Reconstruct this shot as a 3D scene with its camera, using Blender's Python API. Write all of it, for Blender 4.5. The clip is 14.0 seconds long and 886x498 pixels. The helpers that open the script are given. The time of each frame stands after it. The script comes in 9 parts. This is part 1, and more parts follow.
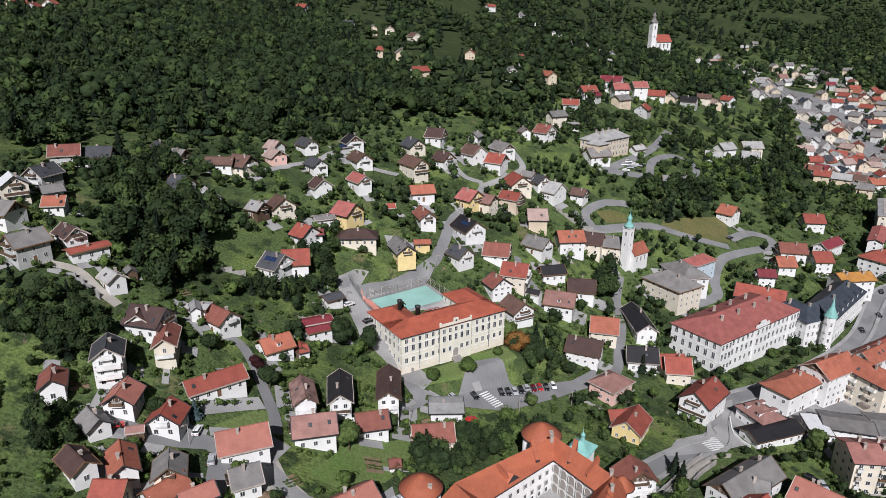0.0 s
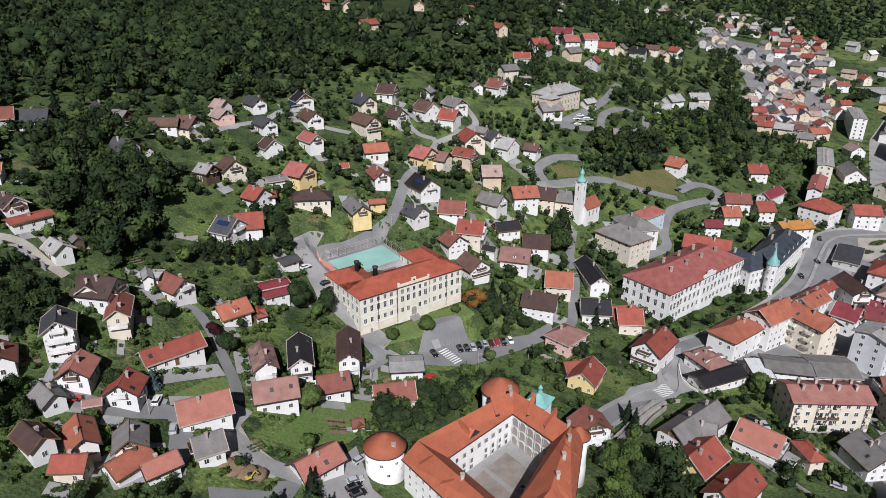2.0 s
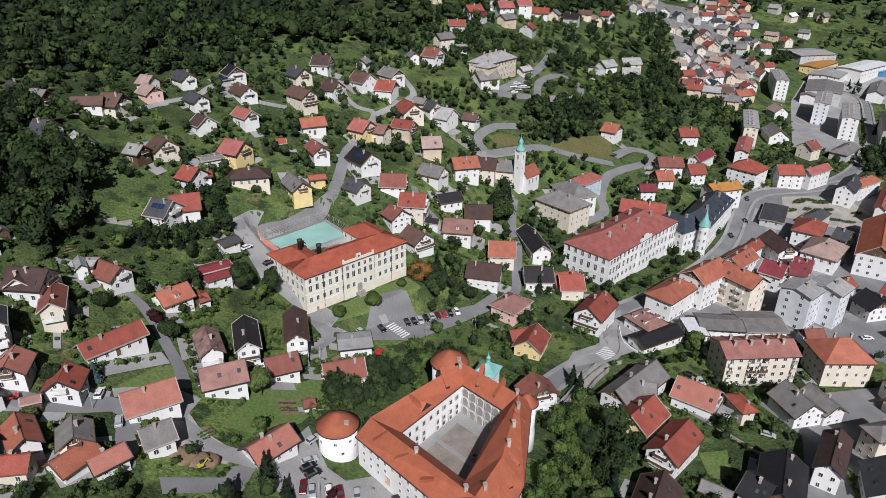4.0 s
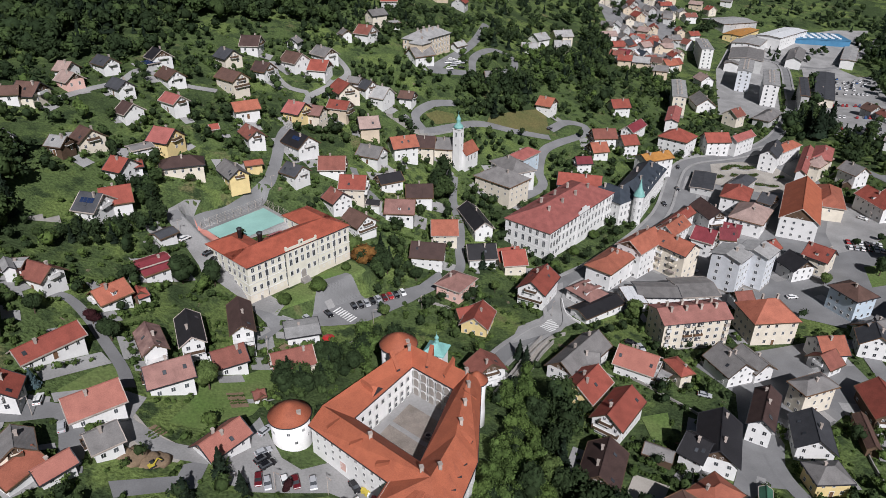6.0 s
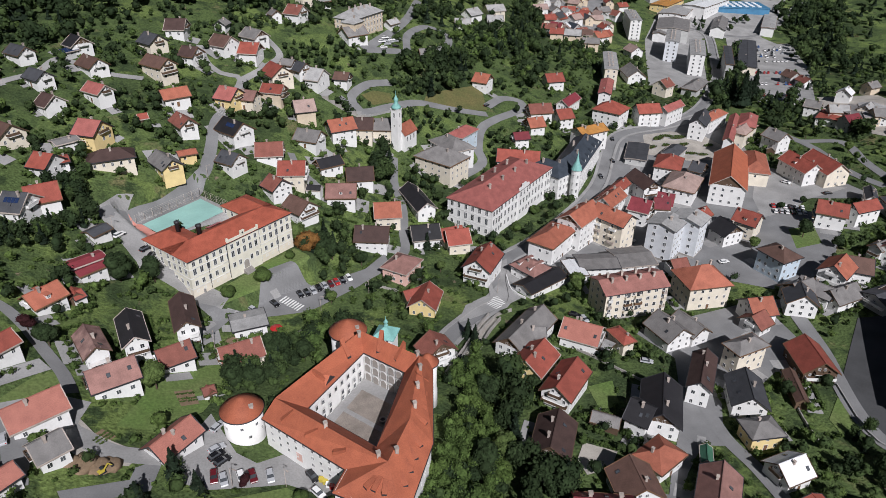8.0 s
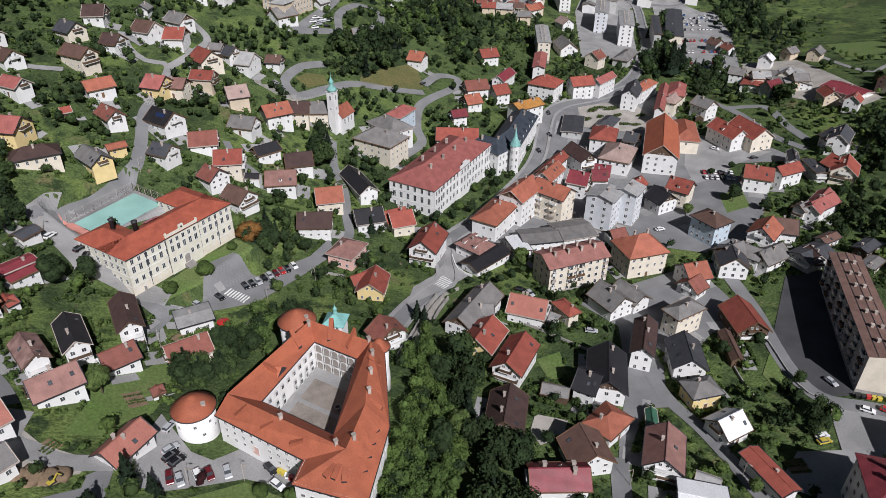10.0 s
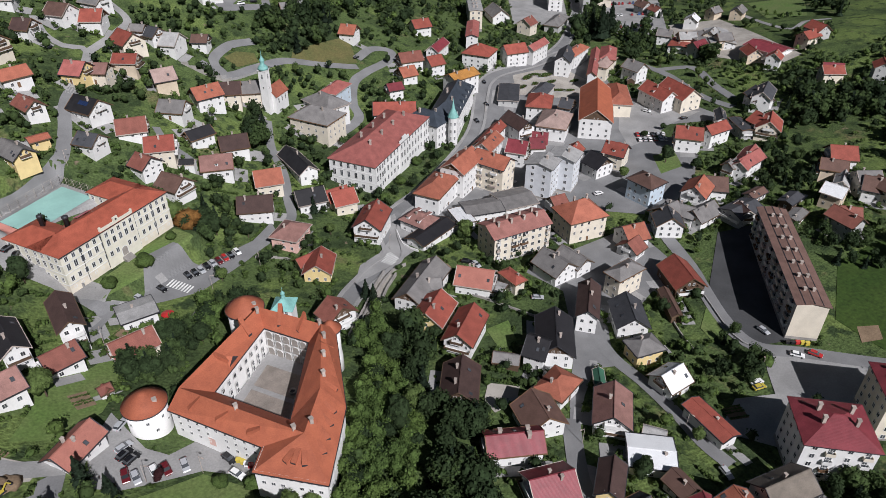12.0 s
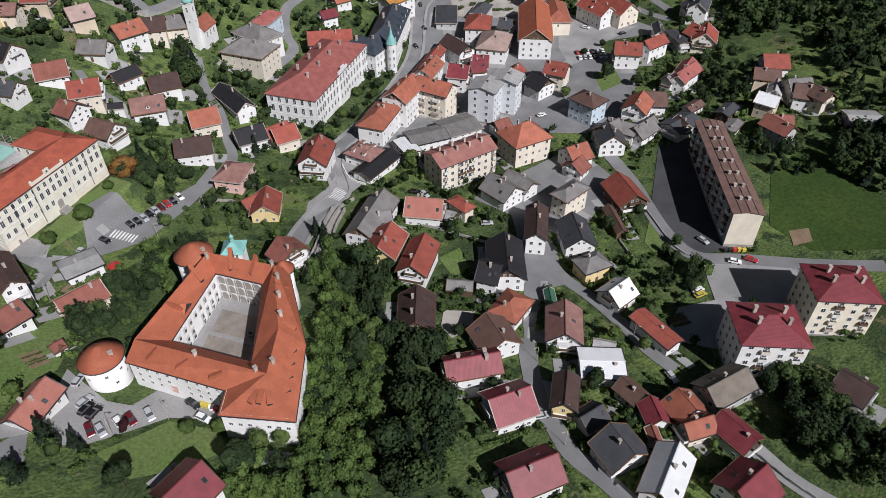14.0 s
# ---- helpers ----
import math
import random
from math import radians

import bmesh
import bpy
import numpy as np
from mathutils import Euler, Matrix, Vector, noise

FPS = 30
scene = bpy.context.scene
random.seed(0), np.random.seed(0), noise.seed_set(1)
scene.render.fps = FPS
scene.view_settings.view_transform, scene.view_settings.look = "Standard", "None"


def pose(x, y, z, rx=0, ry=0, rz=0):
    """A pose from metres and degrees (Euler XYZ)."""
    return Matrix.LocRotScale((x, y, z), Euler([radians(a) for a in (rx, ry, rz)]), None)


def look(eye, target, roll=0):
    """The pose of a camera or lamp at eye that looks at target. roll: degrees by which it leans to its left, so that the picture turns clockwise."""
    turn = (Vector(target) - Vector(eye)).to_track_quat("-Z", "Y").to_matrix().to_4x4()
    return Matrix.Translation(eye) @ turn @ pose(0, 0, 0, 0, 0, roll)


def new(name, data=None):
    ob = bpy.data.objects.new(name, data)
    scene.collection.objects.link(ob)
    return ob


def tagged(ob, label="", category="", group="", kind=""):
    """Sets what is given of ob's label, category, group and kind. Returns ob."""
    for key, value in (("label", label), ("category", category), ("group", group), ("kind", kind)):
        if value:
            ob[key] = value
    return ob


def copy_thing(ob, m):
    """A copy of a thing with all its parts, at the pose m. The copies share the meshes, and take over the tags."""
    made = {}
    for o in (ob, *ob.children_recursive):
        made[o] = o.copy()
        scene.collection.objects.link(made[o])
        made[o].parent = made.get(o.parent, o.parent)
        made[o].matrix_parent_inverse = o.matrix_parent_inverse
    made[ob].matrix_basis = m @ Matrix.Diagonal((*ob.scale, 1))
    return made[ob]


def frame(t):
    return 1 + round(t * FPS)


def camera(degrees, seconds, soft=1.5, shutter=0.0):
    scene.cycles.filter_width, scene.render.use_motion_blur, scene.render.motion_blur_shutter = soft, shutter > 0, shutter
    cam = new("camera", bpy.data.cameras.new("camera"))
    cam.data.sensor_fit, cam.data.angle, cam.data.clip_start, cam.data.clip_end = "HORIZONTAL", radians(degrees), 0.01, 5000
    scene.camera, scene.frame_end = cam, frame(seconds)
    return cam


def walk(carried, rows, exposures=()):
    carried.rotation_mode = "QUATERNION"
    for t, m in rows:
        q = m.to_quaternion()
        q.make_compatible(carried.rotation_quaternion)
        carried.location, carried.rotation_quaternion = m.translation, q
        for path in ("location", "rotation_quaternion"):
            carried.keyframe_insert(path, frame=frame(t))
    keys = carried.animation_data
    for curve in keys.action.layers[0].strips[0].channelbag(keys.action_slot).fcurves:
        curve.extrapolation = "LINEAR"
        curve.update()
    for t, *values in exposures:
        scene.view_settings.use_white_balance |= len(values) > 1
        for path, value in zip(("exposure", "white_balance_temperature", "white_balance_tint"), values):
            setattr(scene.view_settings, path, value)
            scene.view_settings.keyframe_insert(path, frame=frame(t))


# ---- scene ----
cam = camera(66.18, 14.0, soft=0.6)
PATH = [
    (0.0, pose(3.06, -1.84, 132.36, 70.42, -0.73, -1.06)),
    (0.5, pose(2.81, -1.71, 132.81, 69.51, -0.76, -1.85)),
    (1.0, pose(2.56, -1.57, 133.28, 68.45, -0.79, -2.63)),
    (1.5, pose(2.32, -1.44, 133.78, 67.44, -0.80, -3.85)),
    (2.0, pose(2.08, -1.30, 134.30, 66.58, -0.83, -5.23)),
    (2.5, pose(1.85, -1.16, 134.85, 65.86, -0.85, -6.61)),
    (3.0, pose(1.62, -1.02, 135.41, 65.16, -0.87, -7.93)),
    (5.5, pose(0.55, -0.35, 138.42, 62.35, -0.88, -14.83)),
    (6.0, pose(0.36, -0.23, 139.04, 61.84, -0.85, -16.23)),
    (6.5, pose(0.18, -0.11, 139.67, 61.33, -0.81, -17.63)),
    (7.0, pose(0.00, 0.00, 140.30, 60.83, -0.80, -19.04)),
    (7.5, pose(-0.17, 0.10, 140.93, 60.34, -0.78, -20.44)),
    (8.0, pose(-0.33, 0.20, 141.55, 59.86, -0.76, -21.83)),
    (10.5, pose(-0.97, 0.55, 144.51, 57.37, -0.53, -28.92)),
    (11.0, pose(-1.07, 0.58, 145.05, 56.89, -0.46, -30.36)),
    (11.5, pose(-1.15, 0.60, 145.58, 56.42, -0.38, -31.82)),
    (12.0, pose(-1.22, 0.61, 146.08, 55.43, -0.29, -33.30)),
    (12.5, pose(-1.28, 0.60, 146.56, 53.92, -0.20, -34.75)),
    (13.0, pose(-1.33, 0.58, 147.00, 52.36, -0.12, -36.21)),
    (13.5, pose(-1.36, 0.54, 147.42, 50.82, -0.02, -37.62)),
    (14.0, pose(-1.38, 0.48, 147.81, 49.28, 0.09, -38.95)),
]
walk(cam, PATH, ((0.0, 0.09, 6330, 10), (3.0, 0.02, 6330, 10), (8.0, -0.05, 6330, 10), (14.0, 0.0, 6330, 10)))


# ---- daylight ----
SUN_EL, SUN_AZ = 40.0, -4.0  # degrees above the horizon; degrees that the sun stands east of -y
to_sun = Vector((math.sin(radians(SUN_AZ)) * math.cos(radians(SUN_EL)), -math.cos(radians(SUN_AZ)) * math.cos(radians(SUN_EL)), math.sin(radians(SUN_EL))))
sun = new("sun", bpy.data.lights.new("sun", "SUN"))
sun.matrix_world = look(to_sun * 300, (0, 0, 0))
sun.data.energy, sun.data.angle, sun.data.color = 5.15, radians(0.53), (1.0, 0.97, 0.985)
world = bpy.data.worlds.new("world")
scene.world = world
world.use_nodes = True
sky = world.node_tree.nodes.new("ShaderNodeTexSky")
sky.sky_type, sky.sun_disc = "NISHITA", False
sky.sun_elevation, sky.sun_rotation = radians(SUN_EL), radians(180 - SUN_AZ)
sky.air_density, sky.dust_density = 1.0, 1.5
world.node_tree.links.new(sky.outputs[0], world.node_tree.nodes["Background"].inputs[0])
world.node_tree.nodes["Background"].inputs[1].default_value = 0.021



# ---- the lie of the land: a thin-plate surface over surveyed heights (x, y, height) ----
TOWN_HEIGHTS = [
    (-2, 110, 13), (39, 102, 12), (61, 159, 8), (5, 116, 13), (-6, 201, 12),
    (52, 205, -1), (0, 182, 9), (110, 221, 2), (107, 284, 2), (90, 178, 5),
    (175, 72, -1), (206, 51, -1), (77, 60, 5), (92, 90, 2), (105, 37, 6),
    (46, 74, 8), (128, 16, 3), (-28, 292, 56), (-15, 348, 64), (-95, 182, 66),
    (-98, 152, 43), (-69, 247, 57), (-45, 133, 31), (24, 274, 38), (179, 359, 17),
    (103, 379, 55), (276, 300, 1), (231, 164, 1), (346, 207, 3), (417, 213, 23),
]
HILL_HEIGHTS = [
    (321, 530, 12), (233, 720, 83), (-131, 350, 74), (-231, 488, 109), (-25, 596, 91),
    (107, 527, 82), (-294, 573, 124), (518, 539, 5), (376, 835, 55), (512, 759, 46),
    (518, 1089, 82), (87, 741, 98), (634, 348, 3), (-1035, 1150, 299), (0, 1725, 379),
    (805, 2185, 391), (1610, 1725, 345), (1725, 575, 299), (1035, -115, 207), (575, -460, 138),
    (0, -460, 80), (-690, -345, 138), (-920, 460, 218), (172, -138, 29), (299, -69, 40),
    (-172, -69, 57), (28, 91, 14), (15, 106, 13),
]


def plate(points, stiff=0.35):
    p = np.array(points, float)
    x = p[:, :2] / 115
    n = len(x)
    r2 = ((x[:, None] - x[None]) ** 2).sum(-1)
    q = np.c_[np.ones(n), x]
    a = np.zeros((n + 3, n + 3))
    a[:n, :n] = 0.5 * r2 * np.log(r2 + 1e-9) + stiff * np.eye(n)
    a[:n, n:], a[n:, :n] = q, q.T
    return x, np.linalg.solve(a, np.r_[p[:, 2], 0, 0, 0])


# levelled ground: centre, turn, half length and width, height, width of the bank
TERRACES = [(-4.7, 237.3, 35.6, 14.8, 9.2, 26.5, 5.0), (15.2, 207.5, 31.7, 22.0, 4.5, 15.3, 5.0)]
PLATE_X, PLATE_W = plate(TOWN_HEIGHTS + HILL_HEIGHTS)


def heights(x, y):
    """Ground height at arrays of x and y."""
    q = np.stack([np.asarray(x, float), np.asarray(y, float)], -1) / 115
    r2 = ((q[..., None, :] - PLATE_X) ** 2).sum(-1)
    w = PLATE_W
    z = (0.5 * r2 * np.log(r2 + 1e-9)) @ w[:-3] + w[-3] + q[..., 0] * w[-2] + q[..., 1] * w[-1]
    for cx, cy, yaw, a, b, level, soft_edge in TERRACES:
        dx, dy = q[..., 0] * 115 - cx, q[..., 1] * 115 - cy
        c, s = math.cos(radians(yaw)), math.sin(radians(yaw))
        out = np.hypot(np.maximum(abs(dx * c + dy * s) - a, 0), np.maximum(abs(dy * c - dx * s) - b, 0))
        k = np.clip(1 - out / soft_edge, 0, 1)
        z = z + (level - z) * k * k * (3 - 2 * k)
    return z


def ground_z(x, y):
    return float(heights(x, y))



# ---- materials ----
def material(name, colour, rough=0.8, fine=0.0, fine_scale=8.0, broad=0.15, broad_scale=0.25, bump=0.0, vary=0.0, second=None, metal=0.0, spec=0.3, waves=0.0, islands=0.0):
    """A surface with grain and broad stains in object space; waves: rows across the slope; vary: difference from object to object."""
    m = bpy.data.materials.new(name)
    m.use_nodes = True
    t = m.node_tree
    n, ln = t.nodes, t.links
    b = n["Principled BSDF"]
    b.inputs["Roughness"].default_value = rough
    b.inputs["Metallic"].default_value = metal
    b.inputs["Specular IOR Level"].default_value = spec
    at = n.new("ShaderNodeTexCoord")
    big = n.new("ShaderNodeTexNoise")
    big.inputs["Scale"].default_value, big.inputs["Detail"].default_value = broad_scale, 5
    small = n.new("ShaderNodeTexNoise")
    small.inputs["Scale"].default_value, small.inputs["Detail"].default_value = fine_scale, 3
    for tex in (big, small):
        ln.new(at.outputs["Object"], tex.inputs["Vector"])
    base = n.new("ShaderNodeMix")
    base.data_type = "RGBA"
    base.inputs[6].default_value = (*colour, 1)
    base.inputs[7].default_value = (*(second or [c * (1 - 2 * broad) for c in colour]), 1)
    ramp = n.new("ShaderNodeMapRange")
    ramp.inputs[1].default_value, ramp.inputs[2].default_value = 0.35, 0.68
    ln.new(big.outputs["Fac"], ramp.inputs[0])
    ln.new(ramp.outputs[0], base.inputs[0])
    hsv = n.new("ShaderNodeHueSaturation")
    ln.new(base.outputs[2], hsv.inputs["Color"])
    value = n.new("ShaderNodeMapRange")
    value.inputs[1].default_value, value.inputs[2].default_value = 0.25, 0.75
    value.inputs[3].default_value, value.inputs[4].default_value = 1 - fine, 1 + fine
    ln.new(small.outputs["Fac"], value.inputs[0])
    last = value.outputs[0]
    if vary or islands:
        which = n.new("ShaderNodeObjectInfo") if vary else n.new("ShaderNodeNewGeometry")
        spread = n.new("ShaderNodeMapRange")
        s = vary or islands
        spread.inputs[3].default_value, spread.inputs[4].default_value = 1 - s, 1 + s
        ln.new(which.outputs["Random"] if vary else which.outputs["Random Per Island"], spread.inputs[0])
        times_ = n.new("ShaderNodeMath")
        times_.operation = "MULTIPLY"
        ln.new(last, times_.inputs[0])
        ln.new(spread.outputs[0], times_.inputs[1])
        last = times_.outputs[0]
    ln.new(last, hsv.inputs["Value"])
    ln.new(hsv.outputs[0], b.inputs["Base Color"])
    if bump or waves:
        bp = n.new("ShaderNodeBump")
        bp.inputs["Strength"].default_value = 0.6
        bp.inputs["Distance"].default_value = bump or 0.05
        src = small.outputs["Fac"]
        if waves:
            wv = n.new("ShaderNodeTexWave")
            wv.bands_direction = "Z"
            wv.inputs["Scale"].default_value, wv.inputs["Distortion"].default_value = waves, 0.6
            wv.inputs["Detail"].default_value = 1
            ln.new(at.outputs["Object"], wv.inputs["Vector"])
            src = wv.outputs["Fac"]
        ln.new(src, bp.inputs["Height"])
        ln.new(bp.outputs[0], b.inputs["Normal"])
    return m


def roof_mat(name, c, second=None, rough=0.75, broad=0.14):
    return material("roof_" + name, c, rough, 0.22, 5.0, broad, 0.35, 0.012, 0.14, second, waves=2.2)


ROOF = {
    "red": roof_mat("red", (0.29, 0.076, 0.055)),
    "orange": roof_mat("orange", (0.36, 0.122, 0.078)),
    "castle": roof_mat("castle", (0.37, 0.112, 0.060), (0.30, 0.090, 0.050)),
    "school": roof_mat("school", (0.37, 0.095, 0.058)),
    "pinkred": roof_mat("pinkred", (0.36, 0.12, 0.105)),
    "redbrown": roof_mat("redbrown", (0.23, 0.085, 0.065)),
    "maroon": roof_mat("maroon", (0.21, 0.042, 0.052), rough=0.5),
    "pinkbrown": roof_mat("pinkbrown", (0.27, 0.145, 0.125)),
    "pinkgrey": roof_mat("pinkgrey", (0.36, 0.26, 0.23)),
    "blockbrown": roof_mat("blockbrown", (0.19, 0.115, 0.095)),
    "salmon": roof_mat("salmon", (0.36, 0.145, 0.112), (0.29, 0.115, 0.09)),
    "taupe": roof_mat("taupe", (0.17, 0.145, 0.12)),
    "blockpink": roof_mat("blockpink", (0.30, 0.135, 0.115)),
    "brown": roof_mat("brown", (0.13, 0.075, 0.06)),
    "dbrown": roof_mat("dbrown", (0.075, 0.045, 0.04)),
    "black": roof_mat("black", (0.024, 0.023, 0.026), rough=0.55),
    "dgrey": roof_mat("dgrey", (0.065, 0.067, 0.075)),
    "grey": roof_mat("grey", (0.20, 0.19, 0.185)),
    "lgrey": roof_mat("lgrey", (0.36, 0.355, 0.35)),
    "white": roof_mat("white", (0.72, 0.73, 0.74), rough=0.45, broad=0.05),
    "mottled": roof_mat("mottled", (0.30, 0.19, 0.165), (0.13, 0.075, 0.07)),
    "ochre": roof_mat("ochre", (0.46, 0.22, 0.06)),
    "slate": roof_mat("slate", (0.045, 0.055, 0.07), rough=0.55),
    "copper": roof_mat("copper", (0.22, 0.46, 0.43), rough=0.6),
    "solar": material("solar_panel", (0.02, 0.035, 0.09), 0.15, 0.1, 3, 0.1, spec=0.6),
    "green": roof_mat("green", (0.05, 0.14, 0.09)),
    "blue": material("roof_blue", (0.07, 0.21, 0.36), 0.5, 0.05, 3, 0.1),
}
WALL = {
    "white": material("plaster_white", (0.68, 0.675, 0.665), 0.9, 0.05, 3, 0.05, 0.3, vary=0.05),
    "cream": material("plaster_cream", (0.66, 0.60, 0.50), 0.9, 0.05, 3, 0.07, 0.3, vary=0.06),
    "yellow": material("plaster_yellow", (0.70, 0.55, 0.27), 0.9, 0.05, 3, 0.07, 0.3, vary=0.06),
    "pink": material("plaster_pink", (0.68, 0.44, 0.38), 0.9, 0.05, 3, 0.07, 0.3, vary=0.05),
    "beige": material("plaster_beige", (0.60, 0.50, 0.38), 0.9, 0.06, 3, 0.09, 0.3, vary=0.05),
    "grey": material("plaster_grey", (0.45, 0.45, 0.44), 0.9, 0.06, 3, 0.1, 0.3, vary=0.05),
    "bluegrey": material("plaster_blue_grey", (0.48, 0.56, 0.63), 0.9, 0.05, 3, 0.07, 0.3),
    "wood": material("dark_boards", (0.11, 0.07, 0.045), 0.8, 0.25, 9, 0.15, 0.5, vary=0.15),
    "palegrey": material("plaster_pale_grey", (0.60, 0.62, 0.65), 0.9, 0.06, 3, 0.08, 0.3, vary=0.05),
    "ivory": material("plaster_ivory", (0.69, 0.66, 0.56), 0.9, 0.05, 3, 0.07, 0.3),
    "slab": material("panel_grey", (0.40, 0.40, 0.41), 0.9, 0.08, 2, 0.12, 0.3),
    "castle": material("lime_render", (0.79, 0.78, 0.765), 0.95, 0.05, 2, 0.08, 0.15),
}
M_GLASS = material("window_glass", (0.065, 0.07, 0.078), 0.12, 0.0, 1, 0.1, vary=0.6, spec=0.7)
M_FRAME = material("window_frame_white", (0.74, 0.735, 0.72), 0.6, 0.04, 4)
M_WOOD = WALL["wood"]
M_BROWN = material("brown_stain", (0.16, 0.09, 0.05), 0.7, 0.2, 8, vary=0.2)
M_STONE = material("chimney_render", (0.42, 0.36, 0.32), 0.9, 0.12, 6, 0.15, 1.0, vary=0.2)
M_PLINTH = material("plinth_concrete", (0.33, 0.31, 0.29), 0.95, 0.1, 4, 0.15, 0.4)
M_DARK = material("dark_metal", (0.04, 0.04, 0.045), 0.5, 0.05, 4)
M_ASPHALT = material("asphalt", (0.215, 0.215, 0.217), 0.95, 0.10, 3.0, 0.12, 0.12, 0.01)
M_PAVE = material("pale_paving", (0.325, 0.32, 0.315), 0.95, 0.12, 2.0, 0.14, 0.1, 0.01)
M_GRAVEL = material("gravel", (0.40, 0.37, 0.33), 0.95, 0.2, 4.0, 0.15, 0.15, 0.03)
M_LAWN = material("lawn", (0.098, 0.160, 0.040), 0.95, 0.35, 1.3, 0.2, 0.08, 0.06, second=(0.125, 0.160, 0.055))
M_MARK = material("road_marking", (0.75, 0.75, 0.73), 0.8, 0.06, 3)
M_SETTS = material("worn_setts", (0.27, 0.235, 0.205), 0.95, 0.18, 3.0, 0.16, 0.3, 0.01)
M_EARTH = material("bare_earth", (0.24, 0.17, 0.11), 0.95, 0.2, 2, 0.15, 0.2, 0.04)


# ---- making things ----
def empty(name, x, y, z, yaw=0.0):
    ob = new(name)
    ob.matrix_world = pose(x, y, z, 0, 0, yaw)
    return ob


def mesh_of(name, bm, *mats):
    me = bpy.data.meshes.new(name)
    bm.to_mesh(me)
    bm.free()
    for m in mats:
        me.materials.append(m)
    return me


def part(name, bm, mat, parent, label=""):
    """One mesh object under a thing; bm in the thing's own frame. mat: a material or several."""
    me = bm if isinstance(bm, bpy.types.Mesh) else mesh_of(name, bm, *(mat if isinstance(mat, (list, tuple)) else (mat,)))
    ob = new(name, me)
    ob.parent = parent
    if label:
        ob["label"] = label
    return ob


def box(bm, x0, x1, y0, y1, z0, z1, mi=0):
    v = [bm.verts.new((x, y, z)) for z in (z0, z1) for x, y in ((x0, y0), (x1, y0), (x1, y1), (x0, y1))]
    for q in ((3, 2, 1, 0), (4, 5, 6, 7), (0, 1, 5, 4), (1, 2, 6, 5), (2, 3, 7, 6), (3, 0, 4, 7)):
        bm.faces.new([v[i] for i in q]).material_index = mi
    return bm


def prism(bm, ring, z0, z1, mi=0):
    """An upright prism over a ring of (x, y), anticlockwise."""
    a, b = [bm.verts.new((*p, z0)) for p in ring], [bm.verts.new((*p, z1)) for p in ring]
    bm.faces.new(a[::-1]).material_index = mi
    bm.faces.new(b).material_index = mi
    for i in range(len(ring)):
        j = (i + 1) % len(ring)
        bm.faces.new((a[i], a[j], b[j], b[i])).material_index = mi
    return bm


def slab(bm, pts, thick, mi=0):
    """A sloping slab whose upper face has these corners (anticlockwise from above)."""
    a = [bm.verts.new(p) for p in pts]
    b = [bm.verts.new((p[0], p[1], p[2] - thick)) for p in pts]
    bm.faces.new(a).material_index = mi
    bm.faces.new(b[::-1]).material_index = mi
    for i in range(len(pts)):
        j = (i + 1) % len(pts)
        bm.faces.new((b[i], b[j], a[j], a[i])).material_index = mi
    return bm


def spin(bm, profile, n=16, cx=0.0, cy=0.0, mi=0, smooth=True):
    """A turned body from (radius, height) pairs."""
    rings = [[bm.verts.new((cx + r * math.cos(2 * math.pi * i / n), cy + r * math.sin(2 * math.pi * i / n), z)) for i in range(n)] for r, z in profile]
    for a, b in zip(rings, rings[1:]):
        for i in range(n):
            f = bm.faces.new((a[i], a[(i + 1) % n], b[(i + 1) % n], b[i]))
            f.material_index, f.smooth = mi, smooth
    bm.faces.new(rings[0][::-1]).material_index = mi
    bm.faces.new(rings[-1]).material_index = mi
    return bm


WINDOWS = {}


def window_mesh(w, h, surround=0.0, frame_mat=None):
    """A window that stands on a wall facing -y at y = 0, sill centre at the origin: frame, cross bars, pane, sill."""
    key = (round(w, 2), round(h, 2), surround, frame_mat.name if frame_mat else "")
    if key not in WINDOWS:
        bm = bmesh.new()
        f, s = 0.06, surround
        xs, zs = [-w / 2 - s, -w / 2 + f, -0.025, 0.025, w / 2 - f, w / 2 + s], [-s, f, h - f, h + s]
        grid = [[bm.verts.new((x, -0.07, z)) for x in xs] for z in zs]
        for r in range(3):
            for q in range(5):
                if r == 1 and q in (1, 3):  # the two panes lie back in the frame
                    rim = [grid[r][q], grid[r][q + 1], grid[r + 1][q + 1], grid[r + 1][q]]
                    back = [bm.verts.new((v.co.x, -0.01, v.co.z)) for v in rim]
                    bm.faces.new(back).material_index = 1
                    for n in range(4):
                        bm.faces.new((rim[n], rim[(n + 1) % 4], back[(n + 1) % 4], back[n]))
                else:
                    bm.faces.new((grid[r][q], grid[r][q + 1], grid[r + 1][q + 1], grid[r + 1][q]))
        loop = grid[0] + [grid[1][5], grid[2][5]] + grid[3][::-1] + [grid[2][0], grid[1][0]]
        rear = [bm.verts.new((v.co.x, 0.02, v.co.z)) for v in loop]
        for n in range(len(loop)):
            bm.faces.new((loop[n], rear[n], rear[(n + 1) % len(loop)], loop[(n + 1) % len(loop)]))
        WINDOWS[key] = mesh_of("window", bm, frame_mat or M_FRAME, M_GLASS)
    return WINDOWS[key]




def add_window(parent, x, y, z, yaw, w=1.0, h=1.3, surround=0.0, name="window", frame_mat=None):
    ob = new(name, window_mesh(w, h, surround, frame_mat))
    ob.parent = parent
    ob.matrix_local = pose(x, y, z, 0, 0, yaw)
    return ob


DOORS = {}


